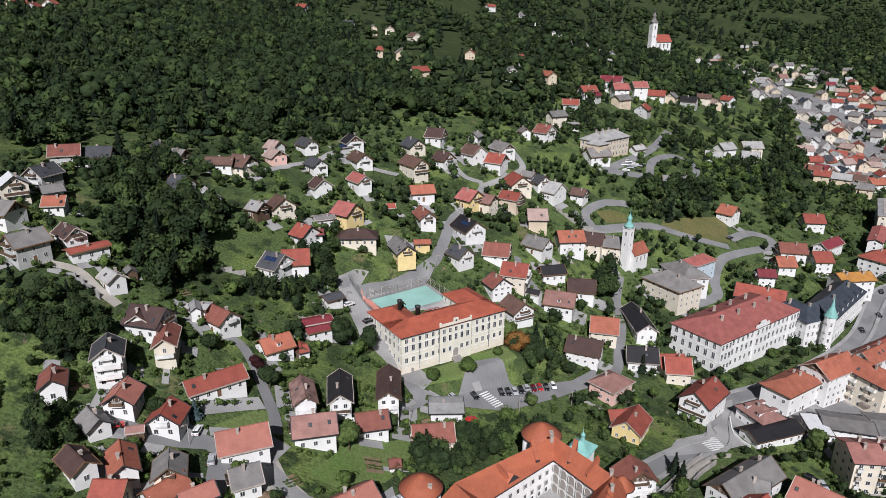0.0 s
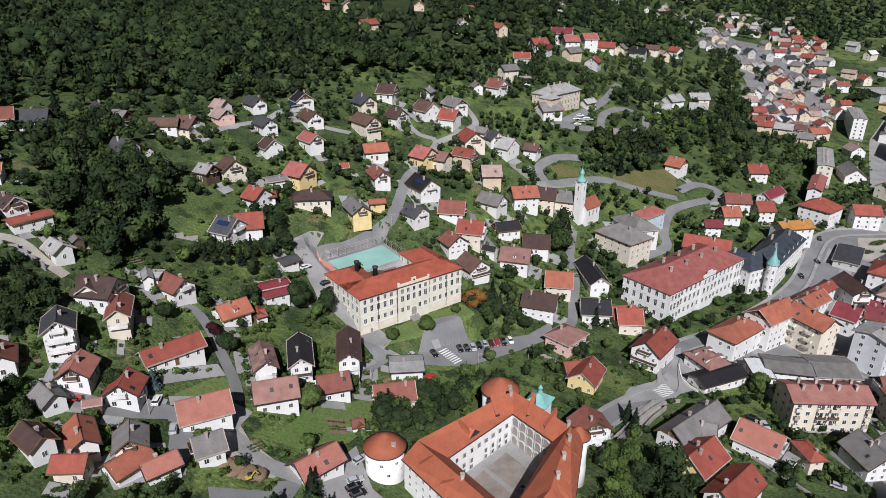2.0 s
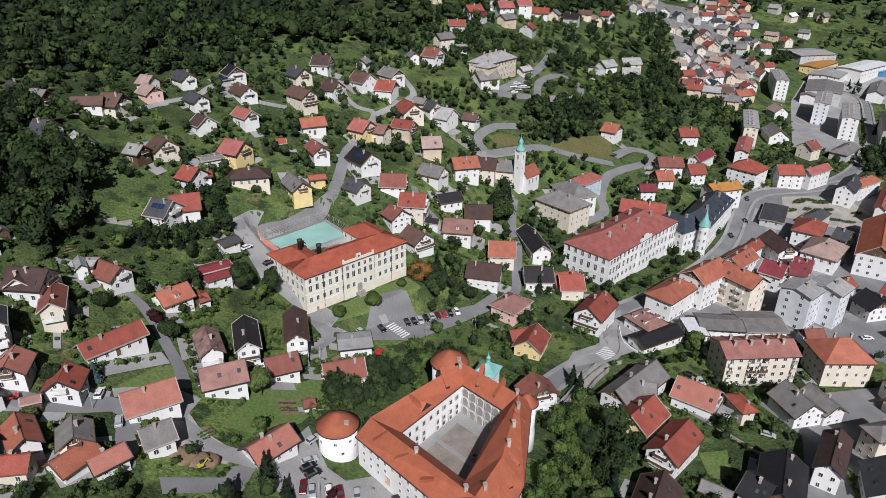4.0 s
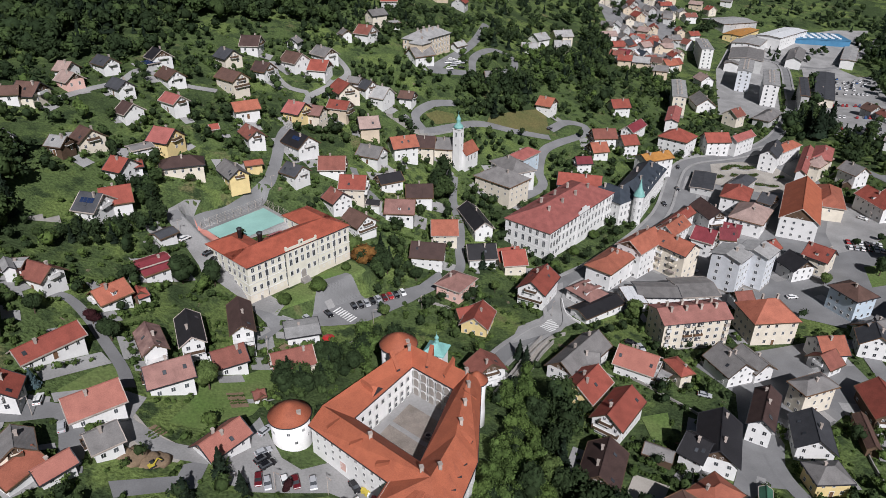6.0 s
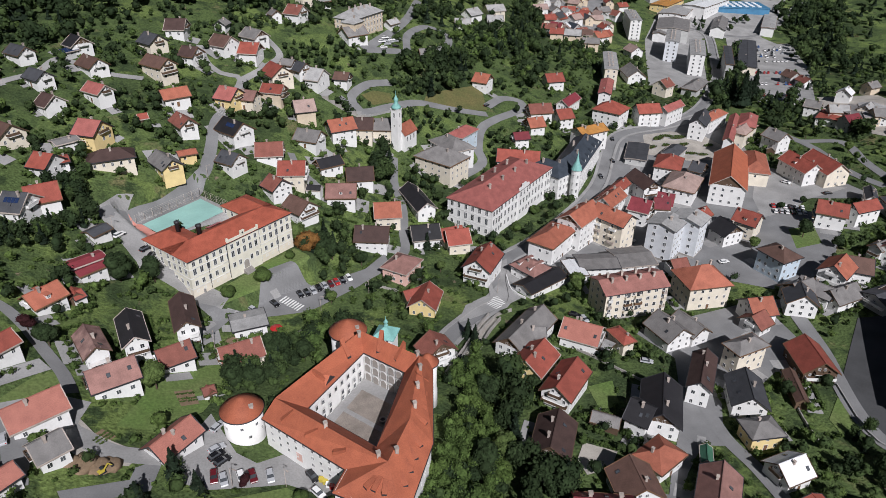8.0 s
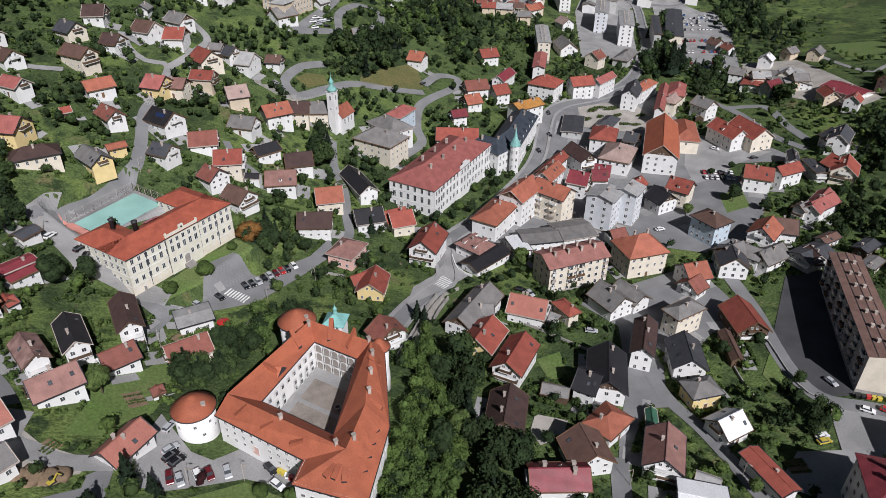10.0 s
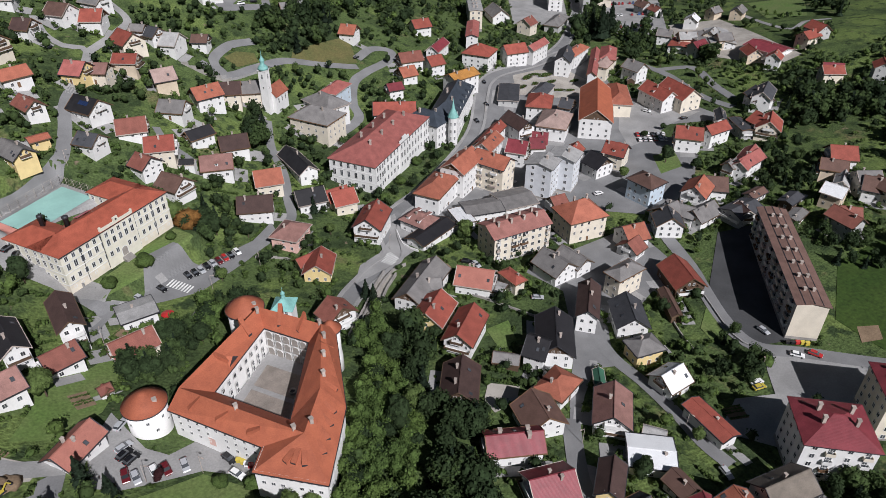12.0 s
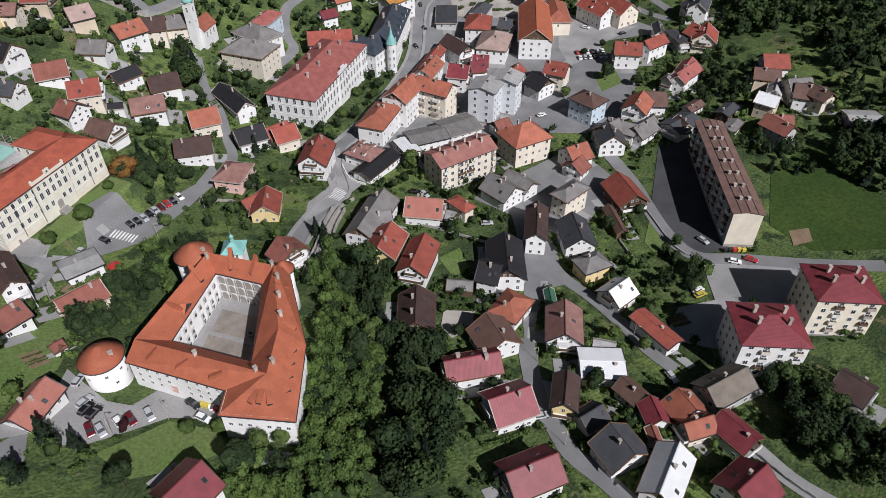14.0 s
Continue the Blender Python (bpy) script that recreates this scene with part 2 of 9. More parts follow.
def add_door(parent, x, y, z, yaw, w=1.1, h=2.1, mat=None):
    key = (w, h, (mat or M_BROWN).name)
    if key not in DOORS:
        bm = bmesh.new()
        box(bm, -w / 2 - 0.12, -w / 2, -0.09, 0.02, 0, h + 0.12)
        box(bm, w / 2, w / 2 + 0.12, -0.09, 0.02, 0, h + 0.12)
        box(bm, -w / 2, w / 2, -0.09, 0.02, h, h + 0.12)
        box(bm, -w / 2, w / 2, -0.03, 0.02, 0, h, 1)
        DOORS[key] = mesh_of("door", bm, M_FRAME, mat or M_BROWN)
    ob = new("door", DOORS[key])
    ob.parent = parent
    ob.matrix_local = pose(x, y, z, 0, 0, yaw)
    return ob


def window_row(parent, x0, y0, x1, y1, z, n, w, h, surround=0.0, skip=(), margin=0.5, frame_mat=None):
    """n windows along a wall foot line from (x0, y0) to (x1, y1), the outside to its right."""
    dx, dy = x1 - x0, y1 - y0
    yaw = math.degrees(math.atan2(dy, dx))
    for i in range(n):
        if i in skip:
            continue
        k = (i + margin) / (n - 1 + 2 * margin) if n > 1 else 0.5
        add_window(parent, x0 + dx * k, y0 + dy * k, z, yaw, w, h, surround, frame_mat=frame_mat)


CHIMNEY = {}


def add_chimney(parent, x, y, z0, z1, w=0.6):
    key = (round(z1 - z0, 1), w)
    if key not in CHIMNEY:
        h = key[0]
        bm = bmesh.new()
        box(bm, -w / 2, w / 2, -w / 2, w / 2, 0, h - 0.35)
        box(bm, -w / 2 - 0.08, w / 2 + 0.08, -w / 2 - 0.08, w / 2 + 0.08, h - 0.35, h - 0.22)
        for sx in (-1, 1):
            box(bm, sx * w / 2 - 0.06, sx * w / 2 + 0.06, -w / 2, w / 2, h - 0.22, h - 0.1)
        box(bm, -w / 2 - 0.12, w / 2 + 0.12, -w / 2 - 0.12, w / 2 + 0.12, h - 0.1, h)
        CHIMNEY[key] = mesh_of("chimney", bm, M_STONE)
    ob = new("chimney", CHIMNEY[key])
    ob.parent = parent
    ob.matrix_local = pose(x, y, z0)
    return ob


def gable_roof(bm, L, w, he, rise, thick=0.22, mi=0):
    """Two slabs that meet at the ridge along x, the outer edges at height he."""
    a, b = L / 2, w / 2
    slab(bm, [(-a, -b, he), (a, -b, he), (a, 0, he + rise), (-a, 0, he + rise)], thick, mi)
    slab(bm, [(a, b, he), (-a, b, he), (-a, 0, he + rise), (a, 0, he + rise)], thick, mi)
    box(bm, -a - 0.02, a + 0.02, -0.14, 0.14, he + rise - 0.1, he + rise + 0.07, mi)


def hip_roof(bm, L, w, he, rise, thick=0.22, mi=0, ends=(1, 1), k=1.0):
    """A hipped roof; ends: which ends (-x, +x) are hipped, k: how far the hips lean in against half the width."""
    a, b = L / 2, w / 2
    r0, r1 = -a + (b * k if ends[0] else 0), a - (b * k if ends[1] else 0)
    if r0 > r1:
        r0 = r1 = 0
    top = he + rise
    if r1 - r0 > 0.05:
        slab(bm, [(-a, -b, he), (a, -b, he), (r1, 0, top), (r0, 0, top)], thick, mi)
        slab(bm, [(a, b, he), (-a, b, he), (r0, 0, top), (r1, 0, top)], thick, mi)
        box(bm, r0, r1, -0.13, 0.13, top - 0.1, top + 0.06, mi)
    else:
        slab(bm, [(-a, -b, he), (a, -b, he), (0, 0, top)], thick, mi)
        slab(bm, [(a, b, he), (-a, b, he), (0, 0, top)], thick, mi)
    if ends[0]:
        slab(bm, [(-a, b, he), (-a, -b, he), (r0, 0, top)], thick, mi)
    if ends[1]:
        slab(bm, [(a, -b, he), (a, b, he), (r1, 0, top)], thick, mi)


def edge_trim(bm, L, w, he, rise, mi=1):
    """One board that runs round the roof's edge, along the eaves and up the gables."""
    loop = [(-1, -1, 0), (0, -1, 0), (1, -1, 0), (1, 0, rise), (1, 1, 0), (0, 1, 0), (-1, 1, 0), (-1, 0, rise)]
    rings = []
    for sx, sy, up in loop:
        rings.append([bm.verts.new((sx * (L / 2 + o), sy * (w / 2 + o), he + up + dz)) for o, dz in ((-0.12, 0.05), (0.1, 0.05), (0.1, -0.3), (-0.12, -0.3))])
    for p, q in zip(rings, rings[1:] + rings[:1]):
        for i in range(4):
            bm.faces.new((p[i], p[(i + 1) % 4], q[(i + 1) % 4], q[i])).material_index = mi
    bmesh.ops.recalc_face_normals(bm, faces=[f for f in bm.faces if f.material_index == mi])


def gable_walls(bm, x0, x1, y0, y1, z0, he, rise, mi=0):
    """Walls of a gabled body with its ridge along x, closed, from z0 up."""
    ym = (y0 + y1) / 2
    sec = [(y0, z0), (y1, z0), (y1, he), (ym, he + rise), (y0, he)]
    a, b = [bm.verts.new((x0, *p)) for p in sec], [bm.verts.new((x1, *p)) for p in sec]
    bm.faces.new(a[::-1]).material_index = mi
    bm.faces.new(b).material_index = mi
    for i in range(5):
        j = (i + 1) % 5
        bm.faces.new((a[i], a[j], b[j], b[i])).material_index = mi


SKYLIGHT = mesh_of("skylight", box(box(bmesh.new(), -0.45, 0.45, -0.6, 0.6, -0.05, 0.1, 0), -0.36, 0.36, -0.5, 0.5, 0.08, 0.12, 1), M_DARK, M_GLASS)
COLOUR_WORD = {"red": "red-tiled", "orange": "orange-tiled", "pinkred": "faded red", "redbrown": "red-brown tiled", "maroon": "maroon sheet", "pinkbrown": "dusky pink-brown", "pinkgrey": "pale pinkish grey", "blockbrown": "flat brown", "brown": "brown", "dbrown": "dark brown", "black": "black", "dgrey": "dark grey", "grey": "grey fibre-cement", "lgrey": "light grey", "white": "white sheet", "mottled": "mottled brown", "ochre": "ochre", "slate": "slate", "solar": "solar-panel", "school": "bright red", "castle": "orange-red tiled", "blue": "blue", "green": "green sheet", "salmon": "faded salmon", "taupe": "grey-brown", "blockpink": "dusky red"}
WALL_WORD = {"white": "white-rendered", "cream": "cream-rendered", "yellow": "yellow-rendered", "pink": "pink-rendered", "beige": "beige-rendered", "grey": "grey-rendered", "bluegrey": "blue-grey rendered", "palegrey": "pale grey rendered", "slab": "grey panelled", "wood": "dark timber"}
FOOTPRINTS = []
rng = random.Random(7)


rng2 = random.Random(8)


def house(x, y, z, yaw, L, w, he, roof, wall, pitch=36.0, hip=0, balc=0, shed=0, solar=0, chim=None, dormers=0, storeys=0, apt=0):
    """A house: L along its ridge and w across, measured over the roof; he: eaves above the ground at its middle."""
    FOOTPRINTS.append((x, y, yaw, L, w))
    th = tagged(empty("garden_shed" if shed else "house", x, y, z, yaw))
    tagged(th, f"{WALL_WORD[wall]} {'shed' if shed else 'house'} with a {COLOUR_WORD[roof]} {'hipped' if hip else 'gabled'} roof", "shed" if shed else "house", "town houses")
    rise = w / 2 * math.tan(radians(pitch))
    oe, og = (0.3, 0.2) if shed else (0.75, 0.75)
    x0, x1, y0, y1 = -L / 2 + og, L / 2 - og, -w / 2 + oe, w / 2 - oe
    wr = rise * (y1 - y0) / w
    we = he + rise * 2 * oe / w - 0.24
    deep = -4.0
    bm = bmesh.new()
    if hip:
        box(bm, x0, x1, y0, y1, deep, we)
    else:
        gable_walls(bm, x0, x1, y0, y1, deep, we, wr)
    part("wall", bm, WALL[wall], th)
    if not hip and not shed and wr > 2.2 and L < 50 and rng2.random() < 0.35 and math.hypot(x, y) < 400:
        for s in (-1, 1):  # boarded gables
            gx = x0 if s < 0 else x1
            bm = bmesh.new()
            k = 0.1
            vs = [[bm.verts.new((gx + s * e, yy, zz)) for yy, zz in ((y0 * (1 - k), we + wr * k), (y1 * (1 - k), we + wr * k), (0, we + wr - 0.02))] for e in (-0.02, 0.06)]
            bm.faces.new(vs[0]), bm.faces.new(vs[1][::-1])
            for i in range(3):
                bm.faces.new((vs[0][i], vs[0][(i + 1) % 3], vs[1][(i + 1) % 3], vs[1][i]))
            bmesh.ops.recalc_face_normals(bm, faces=bm.faces)
            part("gable_boarding", bm, M_WOOD, th, "dark boarded gable")
    bm = bmesh.new()
    (hip_roof if hip else gable_roof)(bm, L, w, he, rise)
    edge_trim(bm, L, w, he, 0 if hip else rise)
    part("roof", bm, (ROOF[roof], (M_STONE, M_WOOD, M_BROWN, M_DARK)[rng2.randrange(4)]), th, f"{COLOUR_WORD[roof]} roof")
    if shed:
        add_door(th, 0, y0, 0, 0, 0.9, 1.9)
        return th
    # windows storey by storey, door
    n_st = storeys or max(1, round((he - 0.2) / 2.8))
    step = he / n_st
    sides = [(x0, y0, x1, y0), (x1, y0, x1, y1), (x1, y1, x0, y1), (x0, y1, x0, y0)]
    for s, (ax, ay, bx, by) in enumerate(sides):
        length = math.hypot(bx - ax, by - ay)
        n = max(1, int(length / (2.9 if math.hypot(x, y) < 290 else 3.6 if math.hypot(x, y) < 480 else 5.5)))
        turn_s = radians(yaw) + math.atan2(by - ay, bx - ax)
        if length < 2 or (L > 50 and s in (1, 3)) or x * math.sin(turn_s) - y * math.cos(turn_s) > 0.04 * math.hypot(x, y):
            continue  # blind rear walls
        for k in range(n_st):
            skip = {i for i in range(n) if rng.random() < 0.15}
            if k == 0 and s == (0 if not balc else 2):
                skip.add(n // 2)
            window_row(th, ax, ay, bx, by, k * step + 0.95, n, rng.choice((0.9, 1.1)), min(1.35, step - 1.3), skip=skip, margin=0.6)
        if not hip and s in (1, 3) and wr > 1.9:
            yaw_s = 90 if s == 1 else -90
            for off in ((-0.9, 0.9) if w > 7 else (0,)):
                add_window(th, ax, off, we + 0.45, yaw_s, 0.85, 1.05)
    if math.hypot(x, y) < 330:
        add_door(th, (x0 + x1) / 2, y0 if not balc else y1, 0.02, 0 if not balc else 180)
    if not balc and not apt and not hip and L < 50 and math.hypot(x, y) < 400 and L < 18 and rng2.random() < 0.5:
        balc = 2
    if balc:
        for s in ((-1,) if balc == 1 else ((-1 if x * math.cos(radians(yaw)) + y * math.sin(radians(yaw)) > 0 else 1),)):
            gx = x0 if s < 0 else x1
            for k in range(1, n_st + 1):
                if k == n_st and wr < 2.2:
                    continue
                half = (y1 - y0) / 2 * (0.9 if k < n_st else 0.45)
                bm = bmesh.new()
                zb = k * step
                box(bm, gx + s * 1.3, gx, -half, half, zb - 0.16, zb, 0)
                box(bm, gx + s * 1.3, gx + s * 1.22, -half, half, zb + 0.12, zb + 0.95, 1)
                box(bm, gx + s * 1.34, gx + s * 1.18, -half, half, zb + 0.95, zb + 1.03, 1)
                for e in (-half, half - 0.08):
                    box(bm, gx + s * 1.22, gx, e, e + 0.08, zb + 0.12, zb + 0.95, 1)
                part("balcony", bm, (M_FRAME, M_WOOD if rng.random() < 0.6 else M_FRAME), th)
    n_ch = 1 if chim is None else chim
    for i in range(n_ch):
        if n_ch > 2:
            cx = L * ((i // 2 + 0.5) / ((n_ch + 1) // 2) - 0.5) * 0.94
            cy = (w * 0.13 if i % 2 else -w * 0.13) * (1 if pitch < 15 else 0.8)
            add_chimney(th, cx, cy, he + rise * 0.7 - 0.3, he + rise + 0.9, 0.9)
            continue
        cx = (rng.uniform(-0.3, 0.1) + i * 0.25) * L
        cy = rng.choice((-1, 1)) * w * 0.1
        add_chimney(th, cx, cy, he + rise * (1 - 0.24) - 0.3, he + rise + rng.choice((0.5, 0.7, 0.9)), 0.6)
    slope_a = math.degrees(math.atan2(rise, w / 2))
    if pitch > 20 and not hip and math.hypot(x, y) < 330:
        for i in range(rng.choice((0, 0, 1, 2, 2))):
            s = rng.choice((-1, 1))
            k = rng.uniform(0.35, 0.6)
            ob = part("skylight", SKYLIGHT, None, th)
            ob.matrix_local = pose(rng.uniform(-0.38, 0.38) * L, s * w / 2 * (1 - k), he + rise * k + 0.03, -s * slope_a, 0, 0)
    if apt:  # stacks of balconies on the sunny long side
        front = -1 if x * -math.sin(radians(yaw)) + y * math.cos(radians(yaw)) > 0 else 1
        for i in range(max(2, int(L / 6))):
            bx = L * ((i + 0.5) / max(2, int(L / 6)) - 0.5) * 0.86
            for k in range(1, n_st):
                bm = bmesh.new()
                ya, yb = sorted((front * y1, front * (y1 + 1.2)))
                box(bm, bx - 1.5, bx + 1.5, ya, yb, k * step - 0.15, k * step)
                yr = yb if front > 0 else ya
                box(bm, bx - 1.5, bx + 1.5, yr - 0.06, yr + 0.06, k * step, k * step + 0.95)
                for e in (bx - 1.5, bx + 1.42):
                    box(bm, e, e + 0.08, ya, yb, k * step, k * step + 0.95)
                part("balcony", bm, rng.choice((M_FRAME, M_FRAME, WALL["cream"], M_STONE)), th)
    if solar:
        a = math.atan2(rise, w / 2)
        for i in range(4):
            bm = bmesh.new()
            box(bm, -0.55, 0.55, -0.9, 0.9, 0.06, 0.12)
            ob = part("solar_panel", bm, ROOF["solar"], th)
            ob.matrix_local = pose(-L * 0.2 + i * 1.25, w * 0.2, he + rise * 0.6, -math.degrees(a), 0, 0)
    for i in range(dormers):
        dx = L * ((i + 0.5) / dormers - 0.5) * 0.8
        for s in (-1, 1):
            bm = bmesh.new()
            yo = w * 0.36
            zo = he + rise * (1 - 2 * yo / w)
            box(bm, dx - 0.6, dx + 0.6, min(s * yo, 0.9 * s), max(s * yo, 0.9 * s), zo, zo + 1.3)
            part("dormer", bm, WALL[wall], th)
            bm = bmesh.new()
            slab(bm, [(dx - 0.8, -yo - 0.2, zo + 1.3), (dx + 0.8, -yo - 0.2, zo + 1.3), (dx + 0.8, 0, zo + 1.5), (dx - 0.8, 0, zo + 1.5)] if s < 0 else [(dx + 0.8, yo + 0.2, zo + 1.3), (dx - 0.8, yo + 0.2, zo + 1.3), (dx - 0.8, 0, zo + 1.5), (dx + 0.8, 0, zo + 1.5)], 0.12)
            part("dormer_roof", bm, ROOF[roof], th)
            add_window(th, dx, s * yo, zo + 0.15, 0 if s < 0 else 180, 0.8, 1.0)
    return th


def apartment_block(label, x, y, z, yaw, L, w, he, storeys, roof, wall, pitch=24.0, hip=0, cols=(6, 4), stacks=(), chimneys=4, over=0.6, seams=0, end_wall=None):
    """A block of flats, L by w over its walls. stacks: (side, place along it, width) for each tier of balconies; sides 0 to 3 from -y round by +x."""
    FOOTPRINTS.append((x, y, yaw, L, w))
    th = tagged(empty("apartment_block", x, y, z, yaw), label, "apartment block", "apartment blocks")
    a, b = L / 2, w / 2
    rise = (b + over) * math.tan(radians(pitch))
    bm = bmesh.new()
    if hip:
        box(bm, -a, a, -b, b, -5, he)
    else:
        gable_walls(bm, -a, a, -b, b, -5, he, rise * b / (b + over) - 0.25)
    part("wall", bm, WALL[wall], th)
    # long sides coloured greyer than the cream end walls
    if end_wall:
        for s in (-1, 1):
            part("end_wall", box(bmesh.new(), min(s * a, s * (a + 0.05)), max(s * a, s * (a + 0.05)), -b, b, -5, he), WALL[end_wall], th)
    part("plinth", box(bmesh.new(), -a - 0.06, a + 0.06, -b - 0.06, b + 0.06, -5, 0.9), M_PLINTH, th)
    bm = bmesh.new()
    top = he + 0.12
    (hip_roof if hip else gable_roof)(bm, L + 2 * over, w + 2 * over, top - over * math.tan(radians(pitch)), rise)
    part("roof", bm, ROOF[roof], th, f"{COLOUR_WORD[roof]} roof")
    for s in (-1, 1):
        yy = s * (b + over)
        zz = top - over * math.tan(radians(pitch))
        part("gutter", box(bmesh.new(), -a - over, a + over, yy - 0.09, yy + 0.09, zz - 0.24, zz - 0.02), M_DARK, th)
    for i in range(seams):
        yy = (b + over) * (2 * (i + 1) / (seams + 1) - 1)
        zz = top - over * math.tan(radians(pitch)) + rise * (1 - abs(yy) / (b + over))
        part("roof_gully", box(bmesh.new(), -a - over, a + over, yy - 0.12, yy + 0.12, zz - 0.1, zz + 0.08), M_DARK, th)
    step = he / storeys
    sides = [(-a, -b, a, -b), (a, -b, a, b), (a, b, -a, b), (-a, b, -a, -b)]
    for k, (ax, ay, bx, by) in enumerate(sides):
        turn = radians(yaw) + math.atan2(by - ay, bx - ax)
        if x * math.sin(turn) - y * math.cos(turn) > 0.1 * math.hypot(x, y):
            continue  # blind rear walls
        n = cols[k % 2]
        for i in range(storeys if n else 0):
            window_row(th, ax, ay, bx, by, i * step + 0.95, n, 1.25, 1.45, 0.05, margin=0.6)
    for side, at, width in stacks:
        ax, ay, bx, by = sides[side]
        d = Vector((bx - ax, by - ay))
        m = Vector((ax, ay)) + d * at
        turn = math.degrees(math.atan2(d.y, d.x))
        for i in range(1, storeys):
            bm = bmesh.new()
            h = width / 2
            box(bm, -h, h, -0.95, 0.0, -0.16, 0.0)
            prism(bm, [(-h, 0), (-h, -0.95), (h, -0.95), (h, 0), (h - 0.1, 0), (h - 0.1, -0.85), (-h + 0.1, -0.85), (-h + 0.1, 0)], 0.0, 0.98, 1)
            box(bm, -h * 0.45, h * 0.45, -0.05, -0.01, 0.05, 2.1, 2)
            ob = part("balcony", bm, (M_FRAME, (M_FRAME, WALL["cream"], M_STONE, M_BROWN)[rng2.randrange(4)], M_GLASS), th)
            ob.matrix_local = pose(m.x, m.y, i * step, 0, 0, turn)
    for i in range(chimneys):
        cx = L * ((i // 2 + 0.5) / ((chimneys + 1) // 2) - 0.5) * 0.9
        cy = (0.14 if i % 2 else -0.14) * w
        add_chimney(th, cx, cy, he + rise * 0.6, he + rise + 1.0, 0.8)
    return th


# ---- ground ----
def spaced(lo, hi, step, out_lo, out_hi):
    inner = list(np.arange(lo, hi + 0.1, step))
    left, right, d = [], [], step
    a, b = inner[0], inner[-1]
    while a > out_lo:
        d *= 1.25
        a -= d
        left.append(a)
    d = step
    while b < out_hi:
        d *= 1.25
        b += d
        right.append(b)
    return np.array(left[::-1] + inner + right)


def ground_material():
    """Grass of many greens: meadow, rough scrub, mown plots and bare beds, at several scales."""
    m = bpy.data.materials.new("grassland")
    m.use_nodes = True
    n, ln = m.node_tree.nodes, m.node_tree.links
    b = n["Principled BSDF"]
    b.inputs["Roughness"].default_value, b.inputs["Specular IOR Level"].default_value = 0.95, 0.1
    at = n.new("ShaderNodeTexCoord").outputs["Object"]
    last = None
    greens = [((0.078, 0.112, 0.040), None, 0, 0), ((0.042, 0.062, 0.026), 0.022, 0.47, 0.60), ((0.118, 0.160, 0.050), 0.034, 0.52, 0.60), ((0.150, 0.138, 0.068), 0.055, 0.60, 0.70), ((0.034, 0.052, 0.022), 0.16, 0.52, 0.62), ((0.17, 0.135, 0.095), 0.21, 0.66, 0.71)]
    for k, (colour, scale, lo, hi) in enumerate(greens):
        if last is None:
            rgb = n.new("ShaderNodeRGB")
            rgb.outputs[0].default_value = (*colour, 1)
            last = rgb.outputs[0]
            continue
        tex = n.new("ShaderNodeTexNoise")
        tex.inputs["Scale"].default_value, tex.inputs["Detail"].default_value, tex.inputs["Roughness"].default_value = scale, 7, 0.62
        shift = n.new("ShaderNodeVectorMath")
        shift.inputs[1].default_value = (37.0 * k, 91.0 * k, 0)
        ln.new(at, shift.inputs[0])
        ln.new(shift.outputs[0], tex.inputs["Vector"])
        ramp = n.new("ShaderNodeMapRange")
        ramp.inputs[1].default_value, ramp.inputs[2].default_value = lo, hi
        ln.new(tex.outputs["Fac"], ramp.inputs[0])
        mix = n.new("ShaderNodeMix")
        mix.data_type = "RGBA"
        ln.new(ramp.outputs[0], mix.inputs[0])
        ln.new(last, mix.inputs[6])
        mix.inputs[7].default_value = (*colour, 1)
        last = mix.outputs[2]
    apart = n.new("ShaderNodeSeparateXYZ")  # dark leaf litter and scrub of the woods on the heights
    ln.new(at, apart.inputs[0])
    high = n.new("ShaderNodeMapRange")
    high.inputs[1].default_value, high.inputs[2].default_value, high.inputs[4].default_value = 70.0, 92.0, 0.8
    ln.new(apart.outputs[2], high.inputs[0])
    scrub = n.new("ShaderNodeMix")
    scrub.data_type = "RGBA"
    ln.new(high.outputs[0], scrub.inputs[0])
    ln.new(last, scrub.inputs[6])
    scrub.inputs[7].default_value = (0.030, 0.042, 0.018, 1)
    last = scrub.outputs[2]
    fine = n.new("ShaderNodeTexNoise")
    fine.inputs["Scale"].default_value, fine.inputs["Detail"].default_value = 1.2, 4
    ln.new(at, fine.inputs["Vector"])
    value = n.new("ShaderNodeMapRange")
    value.inputs[1].default_value, value.inputs[2].default_value, value.inputs[3].default_value, value.inputs[4].default_value = 0.25, 0.75, 0.55, 1.45
    ln.new(fine.outputs["Fac"], value.inputs[0])
    hsv = n.new("ShaderNodeHueSaturation")
    ln.new(value.outputs[0], hsv.inputs["Value"])
    ln.new(last, hsv.inputs["Color"])
    ln.new(hsv.outputs[0], b.inputs["Base Color"])
    bump = n.new("ShaderNodeBump")
    bump.inputs["Strength"].default_value, bump.inputs["Distance"].default_value = 1.0, 0.5
    ln.new(fine.outputs["Fac"], bump.inputs["Height"])
    ln.new(bump.outputs[0], b.inputs["Normal"])
    return m


